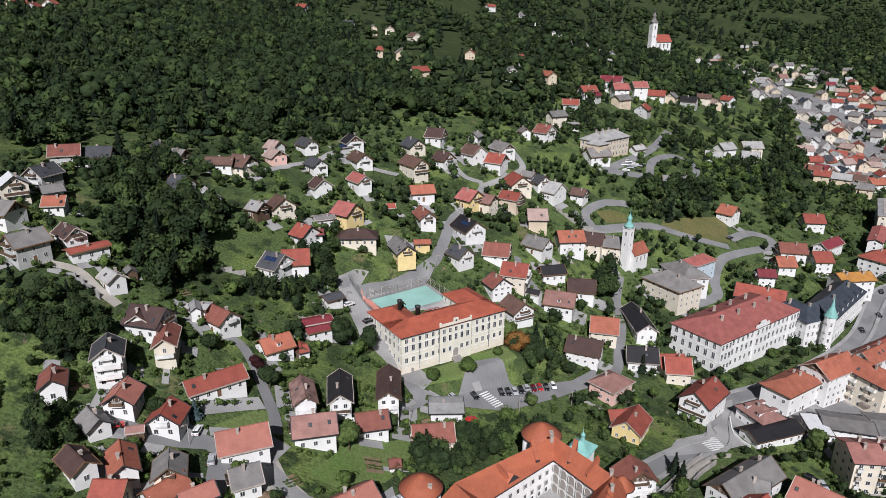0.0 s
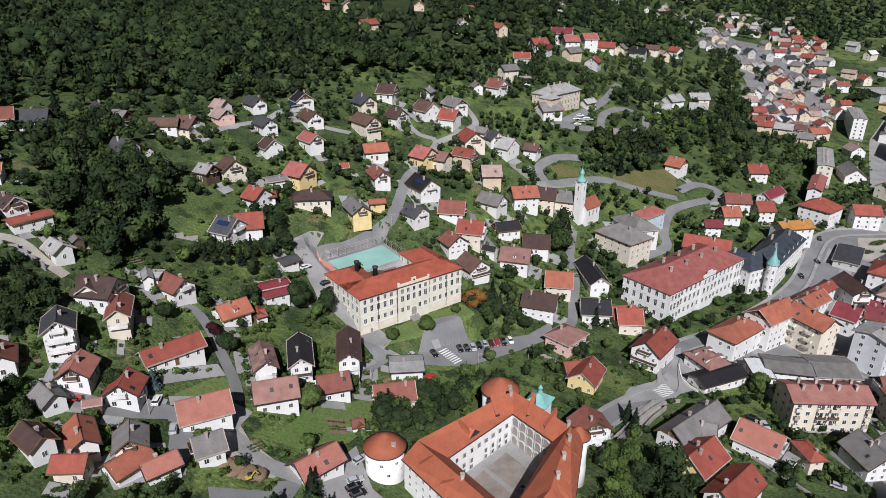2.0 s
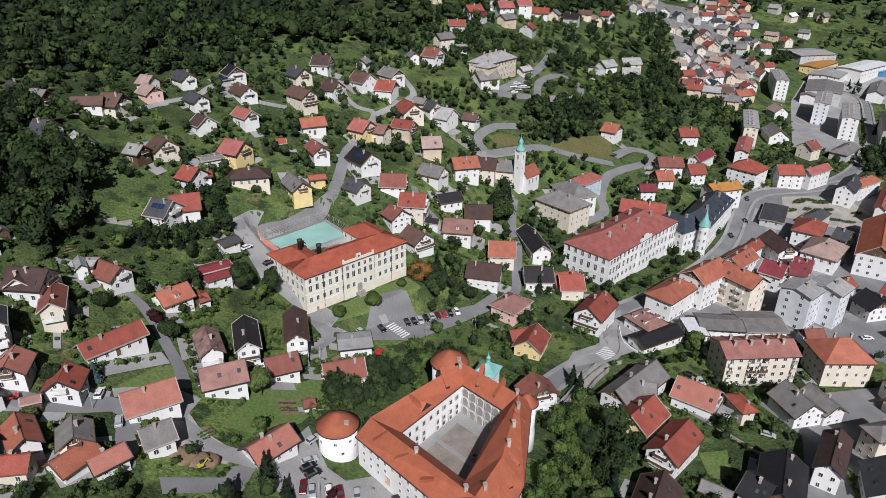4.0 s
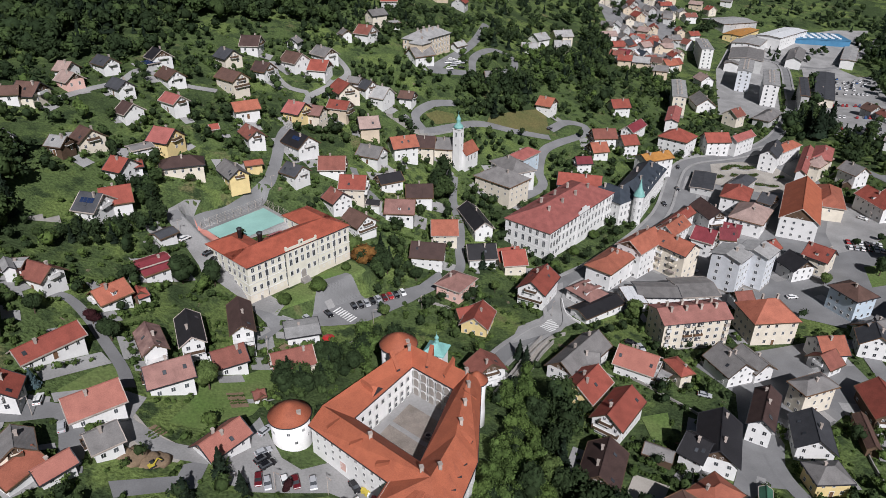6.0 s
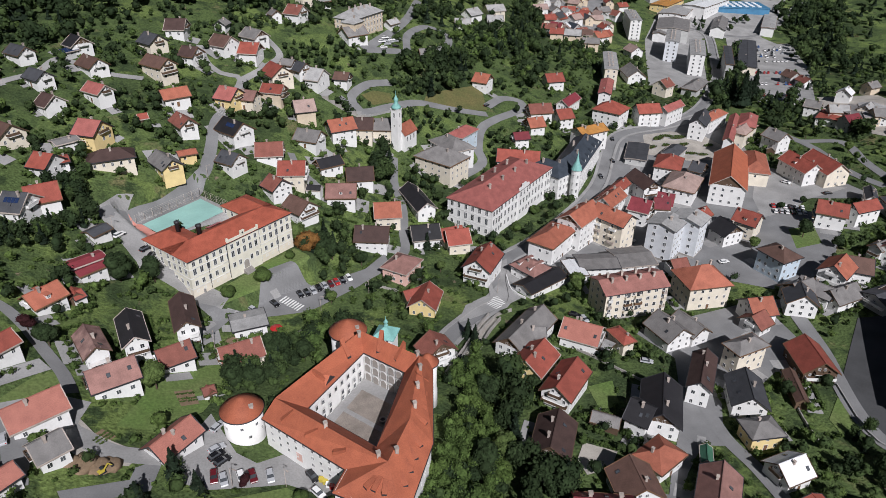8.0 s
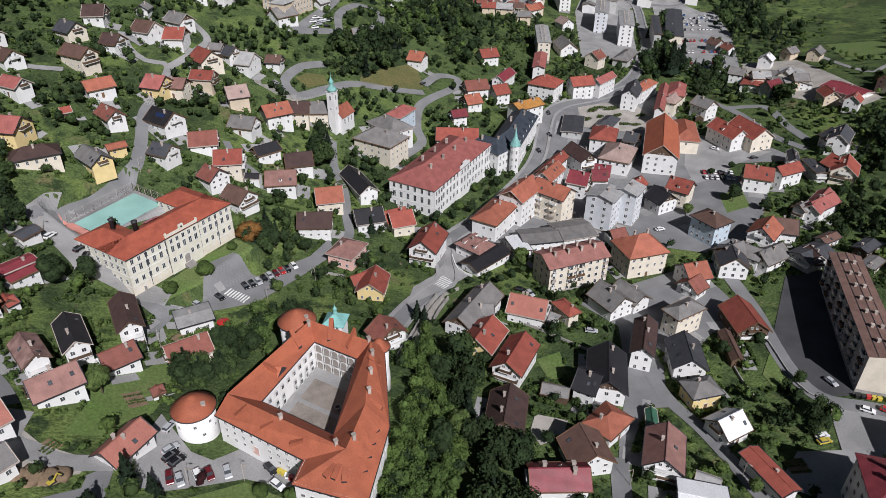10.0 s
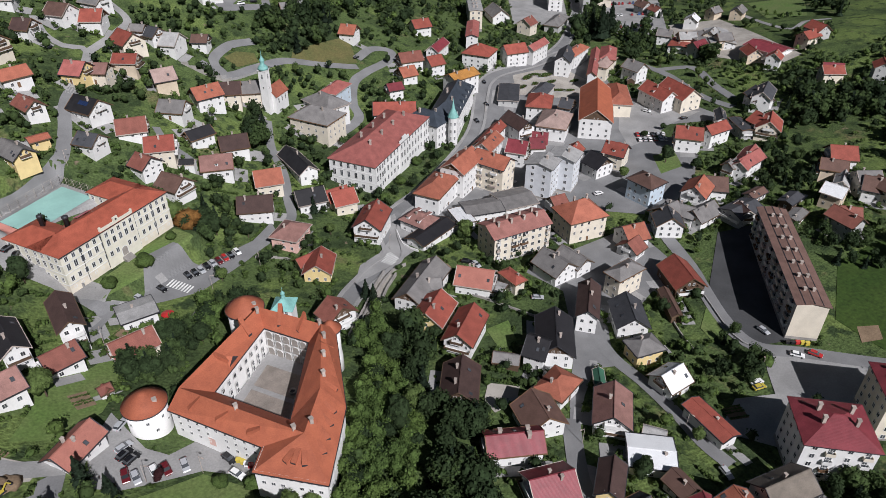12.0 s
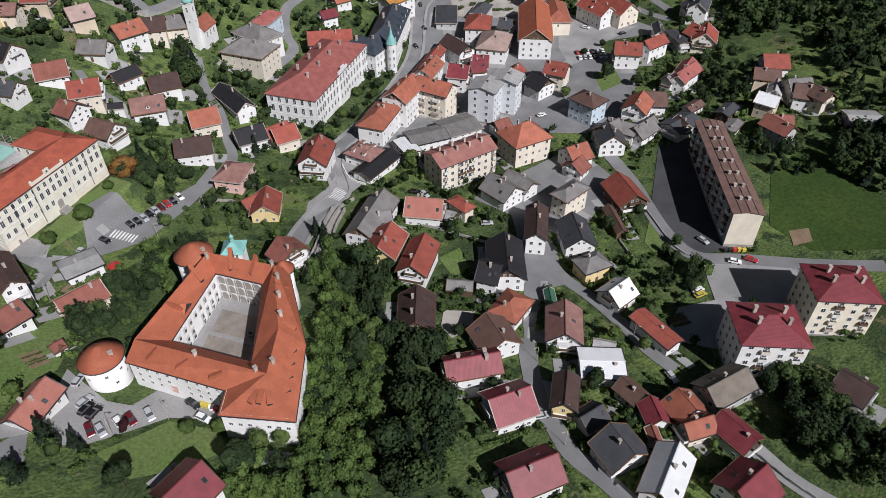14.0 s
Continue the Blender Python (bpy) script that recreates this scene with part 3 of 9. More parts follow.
M_GROUND = ground_material()
gx, gy = spaced(-260, 560, 4.0, -2500, 3500), spaced(-60, 640, 4.0, -1800, 4000)
gx = np.unique(np.concatenate([gx, np.arange(-36.0, 48.0, 1.0)]))  # finer round the levelled ground
gy = np.unique(np.concatenate([gy, np.arange(192.0, 264.0, 1.0)]))
GX, GY = np.meshgrid(gx, gy)
GZ = heights(GX, GY)
far = np.maximum(0, np.hypot(GX - 150, GY - 250) - 1500)
GZ = np.where(far > 0, np.minimum(GZ, 420), GZ)
me = bpy.data.meshes.new("ground")
nx, ny = len(gx), len(gy)
idx = np.arange(nx * ny).reshape(ny, nx)
quads = np.stack([idx[:-1, :-1], idx[:-1, 1:], idx[1:, 1:], idx[1:, :-1]], -1).reshape(-1, 4)
me.from_pydata(np.stack([GX, GY, GZ], -1).reshape(-1, 3).tolist(), [], quads.tolist())
me.polygons.foreach_set("use_smooth", [True] * len(me.polygons))
me.materials.append(M_GROUND)
tagged(new("ground", me), "grassy valley floor and hillsides", "ground", kind="structure")


# ---- the large buildings ----
def shrink(ring, by):
    c = sum((Vector(p) for p in ring), Vector((0, 0))) / len(ring)
    return [tuple(Vector(p) + (c - Vector(p)).normalized() * by) for p in ring]


def wedge(bm, w, d, h, slope):
    """A low shed-roofed roof vent: its mouth at y = 0 facing -y, its top running back into the slope."""
    e = max(h, d * slope + 0.06)
    v = [bm.verts.new(p) for p in ((-w / 2, 0, -0.2), (w / 2, 0, -0.2), (w / 2, 0, h), (-w / 2, 0, h), (-w / 2, d, e), (w / 2, d, e), (w / 2, d, -0.2), (-w / 2, d, -0.2))]
    # the mouth is a closed face, coloured dark for the shade inside
    for k, q in enumerate(((0, 1, 2, 3), (3, 2, 5, 4), (1, 6, 5, 2), (0, 3, 4, 7), (7, 4, 5, 6), (0, 7, 6, 1))):
        bm.faces.new([v[i] for i in q]).material_index = 1 if k == 0 else 0


# back of the arches, with the shade of a deep recess in its colour
M_SHADE = material("recess_shade", (0.34, 0.31, 0.28), 0.9, 0.15, 1.0, 0.2, 0.5)


def arch_mesh(w, h, name="arch"):
    """A loggia arch on a wall facing -y: a moulded surround, its shallow back coloured for the shade of a deep opening.
    """
    bm = bmesh.new()
    n = 8
    def ring(r, y, z_foot):
        pts = [(-r, y, z_foot)] + [(-r * math.cos(math.pi * i / n), y, h - w / 2 + r * math.sin(math.pi * i / n)) for i in range(n + 1)] + [(r, y, z_foot)]
        return [bm.verts.new(p) for p in pts]
    a, b, c, d = ring(w / 2 + 0.22, 0.0, 0), ring(w / 2 + 0.22, -0.08, 0), ring(w / 2, -0.08, 0), ring(w / 2, -0.004, 0)
    for p, q in ((a, b), (b, c), (c, d)):
        for i in range(len(p) - 1):
            bm.faces.new((p[i], p[i + 1], q[i + 1], q[i]))
    bm.faces.new(d).material_index = 1
    return mesh_of(name, bm, M_FRAME, M_SHADE)


CASTLE = {"oA": (5.7, 130.3), "oF": (20.6, 107.5), "oE": (16.3, 102.2), "oD": (28.9, 89.8), "oR": (42.0, 107.8), "oC": (52.4, 135.2), "oB": (37.4, 154.0), "iA": (17.0, 129.9), "iB": (36.0, 146.0), "iC": (44.0, 134.0), "iD": (29.2, 111.4)}
RIDGE = {"rA": (9.6, 131.0), "rB": (36.4, 149.6), "rC": (48.0, 133.6), "rM": (38.0, 112.7), "rD": (29.1, 102.0)}


def castle():
    x0, y0 = 30.0, 122.0
    he, rz, deep = 21.6, 26.4, 4.0
    FOOTPRINTS.append((30, 122, 56, 62, 34))
    FOOTPRINTS.append((1.6, 135.4, 0, 12, 12))
    FOOTPRINTS.append((34.6, 157.3, 0, 12, 12))
    FOOTPRINTS.append((24.0, 103.0, -44, 20, 18))
    th = tagged(empty("castle", x0, y0, 0), "white-rendered four-winged castle with orange tiled roofs round a courtyard", "castle")
    P = {k: (v[0] - x0, v[1] - y0) for k, v in {**CASTLE, **RIDGE}.items()}
    W_ = {}
    for loop, side in ((("oA", "oF", "oE", "oD", "oR", "oC", "oB"), -1), (("iA", "iD", "iC", "iB"), 1)):
        n = len(loop)
        for i in range(n):
            a, b, c = (Vector(P[loop[(i + k) % n]]) for k in (-1, 0, 1))
            u, v = (b - a).normalized(), (c - b).normalized()
            nu, nv = Vector((u.y, -u.x)), Vector((v.y, -v.x))
            W_[loop[i]] = tuple(b + (nu + nv) * (side * 0.45 / (1 + nu.dot(nv))))
    for ring in (("oA", "oF", "iD", "iA"), ("oF", "oE", "oD", "oR", "iD"), ("iD", "oR", "oC", "iC"), ("iC", "oC", "oB", "iB"), ("oA", "iA", "iB", "oB")):
        bm = bmesh.new()
        prism(bm, [W_[k] for k in ring], deep, he + 0.25)
        part("wall", bm, WALL["castle"], th)
    def plane(*ks):
        bm = bmesh.new()
        slab(bm, [(*P[k], he if k[0] in "io" else rz) for k in ks], 0.3)
        bmesh.ops.recalc_face_normals(bm, faces=bm.faces)
        part("roof", bm, ROOF["castle"], th)
    for ks in (("oA", "oF", "rD"), ("oA", "rD", "rA"), ("oF", "oE", "rD"), ("oE", "oD", "rD"), ("oD", "oR", "rM"), ("oD", "rM", "rD"), ("oR", "oC", "rC"), ("oR", "rC", "rM"), ("iD", "iC", "rC"), ("iD", "rC", "rM"), ("iD", "rM", "rD"), ("iA", "iD", "rD"), ("iA", "rD", "rA"), ("iB", "iA", "rA"), ("iB", "rA", "rB"), ("iC", "iB", "rB"), ("iC", "rB", "rC"), ("oC", "oB", "rB"), ("oC", "rB", "rC"), ("oB", "oA", "rA"), ("oB", "rA", "rB")):
        plane(*ks)
    # dark gutters round the eaves
    for loop in (("oA", "oF", "oE", "oD", "oR", "oC", "oB"), ("iA", "iB", "iC", "iD")):
        for a, b in zip(loop, loop[1:] + loop[:1]):
            pa, pb = Vector(P[a]), Vector(P[b])
            bm = bmesh.new()
            box(bm, 0, (pb - pa).length, -0.16, 0.16, he - 0.34, he - 0.08)
            ob = part("gutter", bm, M_DARK, th)
            ob.matrix_local = pose(pa.x, pa.y, 0, 0, 0, math.degrees(math.atan2(pb.y - pa.y, pb.x - pa.x)))
    def wall_line(a, b, inset=0.3):
        pa, pb = Vector(P[a]), Vector(P[b])
        n = Vector((pb.y - pa.y, pa.x - pb.x)).normalized()
        pa, pb = pa - n * inset, pb - n * inset
        return pa.x, pa.y, pb.x, pb.y
    for a, b, n, rows, size in (("oA", "oF", 9, (19.5, 17.3, 15.0), (0.85, 1.0)), ("oE", "oD", 7, (20.2, 17.6), (1.0, 1.0)), ("oD", "oR", 7, (19.2, 16.5), (0.8, 1.1)), ("oR", "oC", 9, (19.2, 16.5), (0.8, 1.1)), ("iB", "iA", 8, (18.6, 15.4, 13.4), (1.0, 1.4)), ("iA", "iD", 7, (18.6, 15.4), (1.0, 1.4)), ("iD", "iC", 8, (18.6, 15.4), (1.0, 1.4))):
        line = wall_line(a, b, 0.45)
        for k, z in enumerate(rows):
            window_row(th, *line, z, n, *size, 0.14 if a[0] == "i" else 0.05, margin=1.0, skip=() if k == 0 else (n // 2,))
    ax, ay, bx, by = wall_line("iC", "iB", 0.45)
    me = arch_mesh(1.9, 2.5)
    yaw = math.degrees(math.atan2(by - ay, bx - ax))
    for z in (12.9, 15.8, 18.7):
        for i in range(5):
            k = (i + 0.6) / 5.2
            ob = part("arch", me, None, th)
            ob.matrix_local = pose(ax + (bx - ax) * k, ay + (by - ay) * k, z - (0.2 if z < 13 else 0), 0, 0, yaw)
    ax, ay, bx, by = wall_line("oA", "oF", 0.45)
    ob = add_door(th, ax + (bx - ax) * 0.43, ay + (by - ay) * 0.43, 14.0, math.degrees(math.atan2(by - ay, bx - ax)), 2.0, 2.6, WALL["pink"])
    ob["label"] = "pinkish stone gate"
    # roof vents, low, in rows on the slopes
    for a, b, c, d, ks in (("oA", "oF", "rA", "rD", (0.18, 0.45, 0.75)), ("oD", "oR", "rD", "rM", (0.2, 0.4, 0.6, 0.8)), ("oR", "oC", "rM", "rC", (0.12, 0.3, 0.5, 0.7)), ("iB", "iA", "rB", "rA", (0.22, 0.6)), ("iC", "iB", "rC", "rB", (0.3, 0.65)), ("oE", "oD", "rD", "rD", (0.32, 0.48, 0.7))):
        for k in ks:
            lo, hi = Vector(P[a]).lerp(Vector(P[b]), k), Vector(P[c]).lerp(Vector(P[d]), k)
            at = lo.lerp(hi, 0.3)
            bm = bmesh.new()
            wedge(bm, 1.2, 3.2, 0.55, (rz - he) / (hi - lo).length)
            ob = part("roof_vent", bm, (ROOF["castle"], M_DARK), th)
            ob.matrix_local = pose(at.x, at.y, he + (rz - he) * 0.3, 0, 0, math.degrees(math.atan2((hi - lo).y, (hi - lo).x)) - 90)
    # a gabled dormer on the inner slope of the west wing
    lo, hi = Vector(P["iA"]).lerp(Vector(P["iB"]), 0.42), Vector(P["rA"]).lerp(Vector(P["rB"]), 0.42)
    along = (Vector(P["iB"]) - Vector(P["iA"])).normalized() * 2.2
    up = lambda f, z: (*lo.lerp(hi, f), he + (rz - he) * f + z)
    bm = bmesh.new()
    base, tip, back = Vector(up(0.12, 0.0)), Vector(up(0.12, 2.0)), Vector(up(0.12 + 2.0 / (rz - he), 0.05))
    a, b, c, d = (bm.verts.new(p) for p in (base - along.to_3d(), base + along.to_3d(), tip, back))
    for k, q in enumerate(((a, b, c), (b, d, c), (d, a, c), (a, d, b))):
        bm.faces.new(q).material_index = 1 if k == 0 else 0
    bmesh.ops.recalc_face_normals(bm, faces=bm.faces)
    part("dormer", bm, (ROOF["castle"], M_DARK), th)
    for a, b, k in (("rA", "rD", 0.45), ("rA", "rD", 0.9), ("rD", "rM", 0.25), ("rM", "rC", 0.2), ("rM", "rC", 0.5), ("rM", "rC", 0.8), ("rB", "rC", 0.93), ("rA", "rB", 0.95)):
        p = Vector(P[a]).lerp(Vector(P[b]), k)
        add_chimney(th, p.x + 0.5, p.y - 0.5, rz - 0.8, rz + 1.2, 0.8)
    # round towers with low cones
    for cx, cy, r, top, rise, name in ((1.6, 135.4, 4.9, 21.9, 3.2, "round white corner tower with a red cone roof"), (34.6, 157.3, 5.0, 21.9, 3.2, "round rear tower with a red cone roof"), (51.2, 136.0, 2.6, 21.8, 2.3, "small round corner turret")):
        tx, ty = cx - x0, cy - y0
        tw = new("tower")
        tw.parent = th
        tw["label"] = name
        bm = bmesh.new()
        spin(bm, [(r + 0.35, 4), (r + 0.2, 12.0), (r, 14), (r, top)], 40, tx, ty)
        part("wall", bm, WALL["castle"], tw)
        bm = bmesh.new()
        spin(bm, [(r + 0.45, top - 0.35), (r + 0.5, top), (r * 0.55, top + rise * 0.62), (0.7, top + rise), (0.05, top + rise + 0.15)], 40, tx, ty)
        part("roof", bm, ROOF["castle"], tw)
        bm = bmesh.new()
        spin(bm, [(r + 0.5, top - 0.45), (r + 0.62, top - 0.4), (r + 0.62, top - 0.2), (r + 0.5, top - 0.15)], 40, tx, ty)
        part("gutter", bm, M_DARK, tw)
        for k, z in ((-100, top - 3), (-55, top - 3), (-80, top - 6), (-35, top - 5.5), (-150, top - 3.5)):
            if r > 3:
                add_window(tw, tx + (r + 0.02) * math.cos(radians(k)), ty + (r + 0.02) * math.sin(radians(k)), z, k + 90, 0.8, 0.9, 0.06)
        if r > 3:
            add_chimney(tw, tx + 2.2, ty - 2.2, top + 0.4, top + 2.2, 0.9)
    return th


castle()


def courtyard():
    ring = [CASTLE[k] for k in ("iA", "iD", "iC", "iB")]
    bm = bmesh.new()
    prism(bm, ring, 5.0, 12.7)
    tagged(new("courtyard_floor", mesh_of("courtyard_floor", bm, M_PAVE)), "grey paved castle courtyard", "paving", kind="structure")
    for f0, f1 in ((0.12, 0.44), (0.5, 0.82)):
        a, b, c, d = (Vector(q) for q in ring)
        inner = [a.lerp(d, f0).lerp(b.lerp(c, f0), 0.14), a.lerp(d, f0).lerp(b.lerp(c, f0), 0.84), a.lerp(d, f1).lerp(b.lerp(c, f1), 0.84), a.lerp(d, f1).lerp(b.lerp(c, f1), 0.14)]
        bm = bmesh.new()
        prism(bm, [tuple(q) for q in inner][::-1], 12.6, 12.73)
        bmesh.ops.recalc_face_normals(bm, faces=bm.faces)
        tagged(new("paving_field", mesh_of("paving_field", bm, M_SETTS)), "field of worn brownish setts in the courtyard", "paving", kind="structure")
    well = tagged(empty("well", 35.5, 127.5, 12.7), "small round stone well in the courtyard", "well")
    bm = bmesh.new()
    spin(bm, [(0.9, 0), (0.9, 0.7), (1.05, 0.72), (1.05, 0.9), (0.7, 0.9), (0.7, 0.5)], 20)
    part("rim", bm, M_PLINTH, well)
    bm = bmesh.new()
    spin(bm, [(0.68, 0.52), (0.68, 0.6)], 20)
    part("cover", bm, M_DARK, well)


courtyard()


def gate_chapel():
    th = tagged(empty("chapel", 47.6, 162.5, 9.0, -36), "white gate chapel with a green copper roof and onion lantern", "chapel")
    FOOTPRINTS.append((47, 160, -36, 9, 9))
    bm = bmesh.new()
    box(bm, -3.6, 3.6, -3.6, 3.6, -6, 5.6)
    part("wall", bm, WALL["castle"], th)
    bm = bmesh.new()
    hip_roof(bm, 9.0, 9.0, 5.4, 3.4, 0.18, 0)
    part("roof", bm, ROOF["copper"], th, "green copper roof")
    bm = bmesh.new()
    spin(bm, [(0.9, 8.0), (0.9, 9.0), (0.7, 9.2), (0.65, 10.0), (0.95, 10.1)], 8, smooth=False)
    lantern = part("lantern", bm, ROOF["copper"], th)
    bm = bmesh.new()
    spin(bm, [(0.95, 10.1), (0.9, 10.5), (0.5, 11.0), (0.2, 11.4), (0.06, 11.8), (0.05, 13.0)], 12)
    part("onion", bm, ROOF["copper"], lantern)
    th.scale = (0.78, 0.78, 0.85)
    bm = bmesh.new()
    spin(bm, [(1.1, 0), (1.1, 0.12), (0.85, 0.14)], 20)
    ob = part("round_window", bm, M_GLASS, th)
    ob.matrix_local = pose(-3.62, 0, 3.6, 0, -90, 0)
    for y in (-3.6,):
        for x in (-1.6, 1.6):
            add_window(th, x, y, 3.0, 0, 1.0, 2.2, 0.12)


gate_chapel()


def block(name, label, x, y, z, yaw, L, w, he, roof, wall, pitch=28.0, cols=(10, 4), rows=((1.2, 1.2, 2.0),), surround=0.14, chimneys=3, hips=(1, 1), over=0.5, wall_low=None, parent=None, back=True):
    """A large public building: L by w over its walls, hipped, with string courses and rows (height, width, tall) of windows; its front faces -y."""
    FOOTPRINTS.append((x, y, yaw, L, w))
    th = parent or tagged(empty(name, x, y, z, yaw), label, "building")
    a, b = L / 2, w / 2
    bm = bmesh.new()
    box(bm, -a, a, -b, b, -5, he)
    part("wall", bm, WALL[wall], th)
    if wall_low:
        bm = bmesh.new()
        box(bm, -a - 0.06, a + 0.06, -b - 0.06, b + 0.06, -5, rows[1][0] - 1.0)
        part("plinth", bm, WALL[wall_low], th)
    for k, (zz, *_r) in enumerate(rows[1:]):
        bm = bmesh.new()
        box(bm, -a - 0.12, a + 0.12, -b - 0.12, b + 0.12, zz - 0.95, zz - 0.72)
        part("string_course", bm, M_FRAME, th)
    bm = bmesh.new()
    box(bm, -a - 0.35, a + 0.35, -b - 0.35, b + 0.35, he - 0.45, he - 0.05)
    part("cornice", bm, M_FRAME, th)
    rise = (b + over) * math.tan(radians(pitch))
    bm = bmesh.new()
    hip_roof(bm, L + 2 * over, w + 2 * over, he + 0.1, rise, 0.2, 0, hips)
    part("roof", bm, ROOF[roof], th)
    for s in (-1, 1):
        bm = bmesh.new()
        yy = s * (b + over)
        box(bm, -a - over - 0.08, a + over + 0.08, yy - 0.1, yy + 0.1, he - 0.18, he + 0.06)
        part("gutter", bm, M_DARK, th)
    for zz, ww, hh in rows:
        window_row(th, -a, -b, a, -b, zz, cols[0], ww, hh, surround, margin=0.7)
        window_row(th, a, -b, a, b, zz, cols[1], ww, hh, surround, margin=0.7)
        window_row(th, -a, b, -a, -b, zz, cols[1], ww, hh, surround, margin=0.7)
        if back:
            window_row(th, a, b, -a, b, zz, cols[0], ww, hh, surround, margin=0.7)
    for i in range(chimneys):
        add_chimney(th, a * (-0.7 + 1.4 * (i + 0.5) / chimneys), (0.18 if i % 2 else -0.15) * w, he + rise * 0.55, he + rise + 0.7, 0.8)
    return th


def school():
    """Front range with two rear wings, a raised middle bay and a yellow lower storey at the ends."""
    x, y = 12.7, 211.3
    yaw = math.degrees(math.atan2(221.3 - 198.3, 31.0 + 6.2))
    z = 16.0
    c, s = math.cos(radians(yaw)), math.sin(radians(yaw))
    L, he = 43.0, 13.2
    rows = ((1.0, 0.8, 0.8), (3.4, 1.15, 1.8), (7.4, 1.25, 2.3), (10.6, 1.15, 1.7))
    cx, cy = x - s * 6.5, y + c * 6.5
    th = block("school_building", "long cream-white school with a bright red hipped roof", cx, cy, z, yaw, L, 13.0, he, "school", "ivory", 24, (16, 4), rows, 0.12, 0, wall_low="cream", back=False)
    for (px, w, d) in ((-L / 2 + 6.2, 12.4, 11.0), (L / 2 - 5.6, 11.2, 11.0)):
        bm = bmesh.new()
        box(bm, px - w / 2, px + w / 2, 6.5, 6.5 + d, -5, he)
        part("wall", bm, WALL["ivory"], th)
        bm = bmesh.new()
        rise = (w / 2 + 0.5) * math.tan(radians(24))
        a = w / 2 + 0.5
        y1 = 6.5 + d + 0.5
        slab(bm, [(px - a, 1, he + 0.1), (px, 1, he + 0.1 + rise), (px, y1 - a, he + 0.1 + rise), (px - a, y1, he + 0.1)][::-1], 0.2)
        part("roof_slope", bm, ROOF["school"], th)
        bm = bmesh.new()
        slab(bm, [(px + a, 1, he + 0.1), (px + a, y1, he + 0.1), (px, y1 - a, he + 0.1 + rise), (px, 1, he + 0.1 + rise)], 0.2)
        part("roof_slope", bm, ROOF["school"], th)
        bm = bmesh.new()
        slab(bm, [(px + a, y1, he + 0.1), (px - a, y1, he + 0.1), (px, y1 - a, he + 0.1 + rise)], 0.2)
        part("roof_slope", bm, ROOF["school"], th)
        for zz, ww, hh in rows[1:]:
            window_row(th, px - w / 2, 6.5 + d, px - w / 2, 6.5, zz, 3, ww, hh, 0.12)
    # middle bay with its parapet and small gable
    bm = bmesh.new()
    box(bm, -6.6, 6.6, -6.9, -6.3, -3, he + 0.9)
    box(bm, -0.9, 0.9, -6.95, -6.35, he + 0.9, he + 2.3)
    for sx in (-6.6, 6.0):
        box(bm, sx, sx + 0.6, -6.95, -6.35, he + 0.9, he + 1.7)
    part("middle_bay", bm, WALL["ivory"], th)
    for zz, ww, hh in rows[1:]:
        window_row(th, -6.6, -6.9, 6.6, -6.9, zz, 5, ww, hh, 0.14, margin=0.7, skip=(2,) if zz < 5 else ())
    ob = part("arch", arch_mesh(2.2, 3.2), None, th, "arched entrance door")
    ob.matrix_local = pose(0, -6.9, 1.0)
    bm = bmesh.new()
    spin(bm, [(0.35, 0), (0.35, 0.08)], 12)
    ob = part("clock", bm, M_DARK, th)
    ob.matrix_local = pose(0, -6.96, he + 1.5, 90, 0, 0)
    # steps, two ventilators and a skylight
    bm = bmesh.new()
    for i in range(5):
        box(bm, -1.7, 1.7, -7.2 - 0.35 * (i + 1), -6.9 - 0.35 * i, -4.0, 1.0 - 0.18 * (i + 1))
    part("steps", bm, M_PLINTH, th)
    for px, py, r in ((-13.5, 9.0, 0.9), (-10.5, 1.5, 1.0)):
        bm = bmesh.new()
        spin(bm, [(r * 0.8, 14.5), (r * 0.8, 18.6), (r, 18.7), (r, 19.3), (r * 0.3, 19.6)], 14, px, py)
        part("ventilator", bm, M_DARK, th)
    bm = bmesh.new()
    slab(bm, [(-5.5, 3.2, he + 2.6), (-0.5, 3.2, he + 2.6), (-0.5, 5.6, he + 1.6), (-5.5, 5.6, he + 1.6)], 0.25)
    part("glass_roof", bm, material("red_glazing", (0.45, 0.13, 0.15), 0.3), th)
    # downpipes
    for px in (-6.75, 6.75, -14.5, 14.5):
        bm = bmesh.new()
        box(bm, px - 0.07, px + 0.07, -6.68, -6.5, 0, he)
        part("downpipe", bm, M_DARK, th)


school()


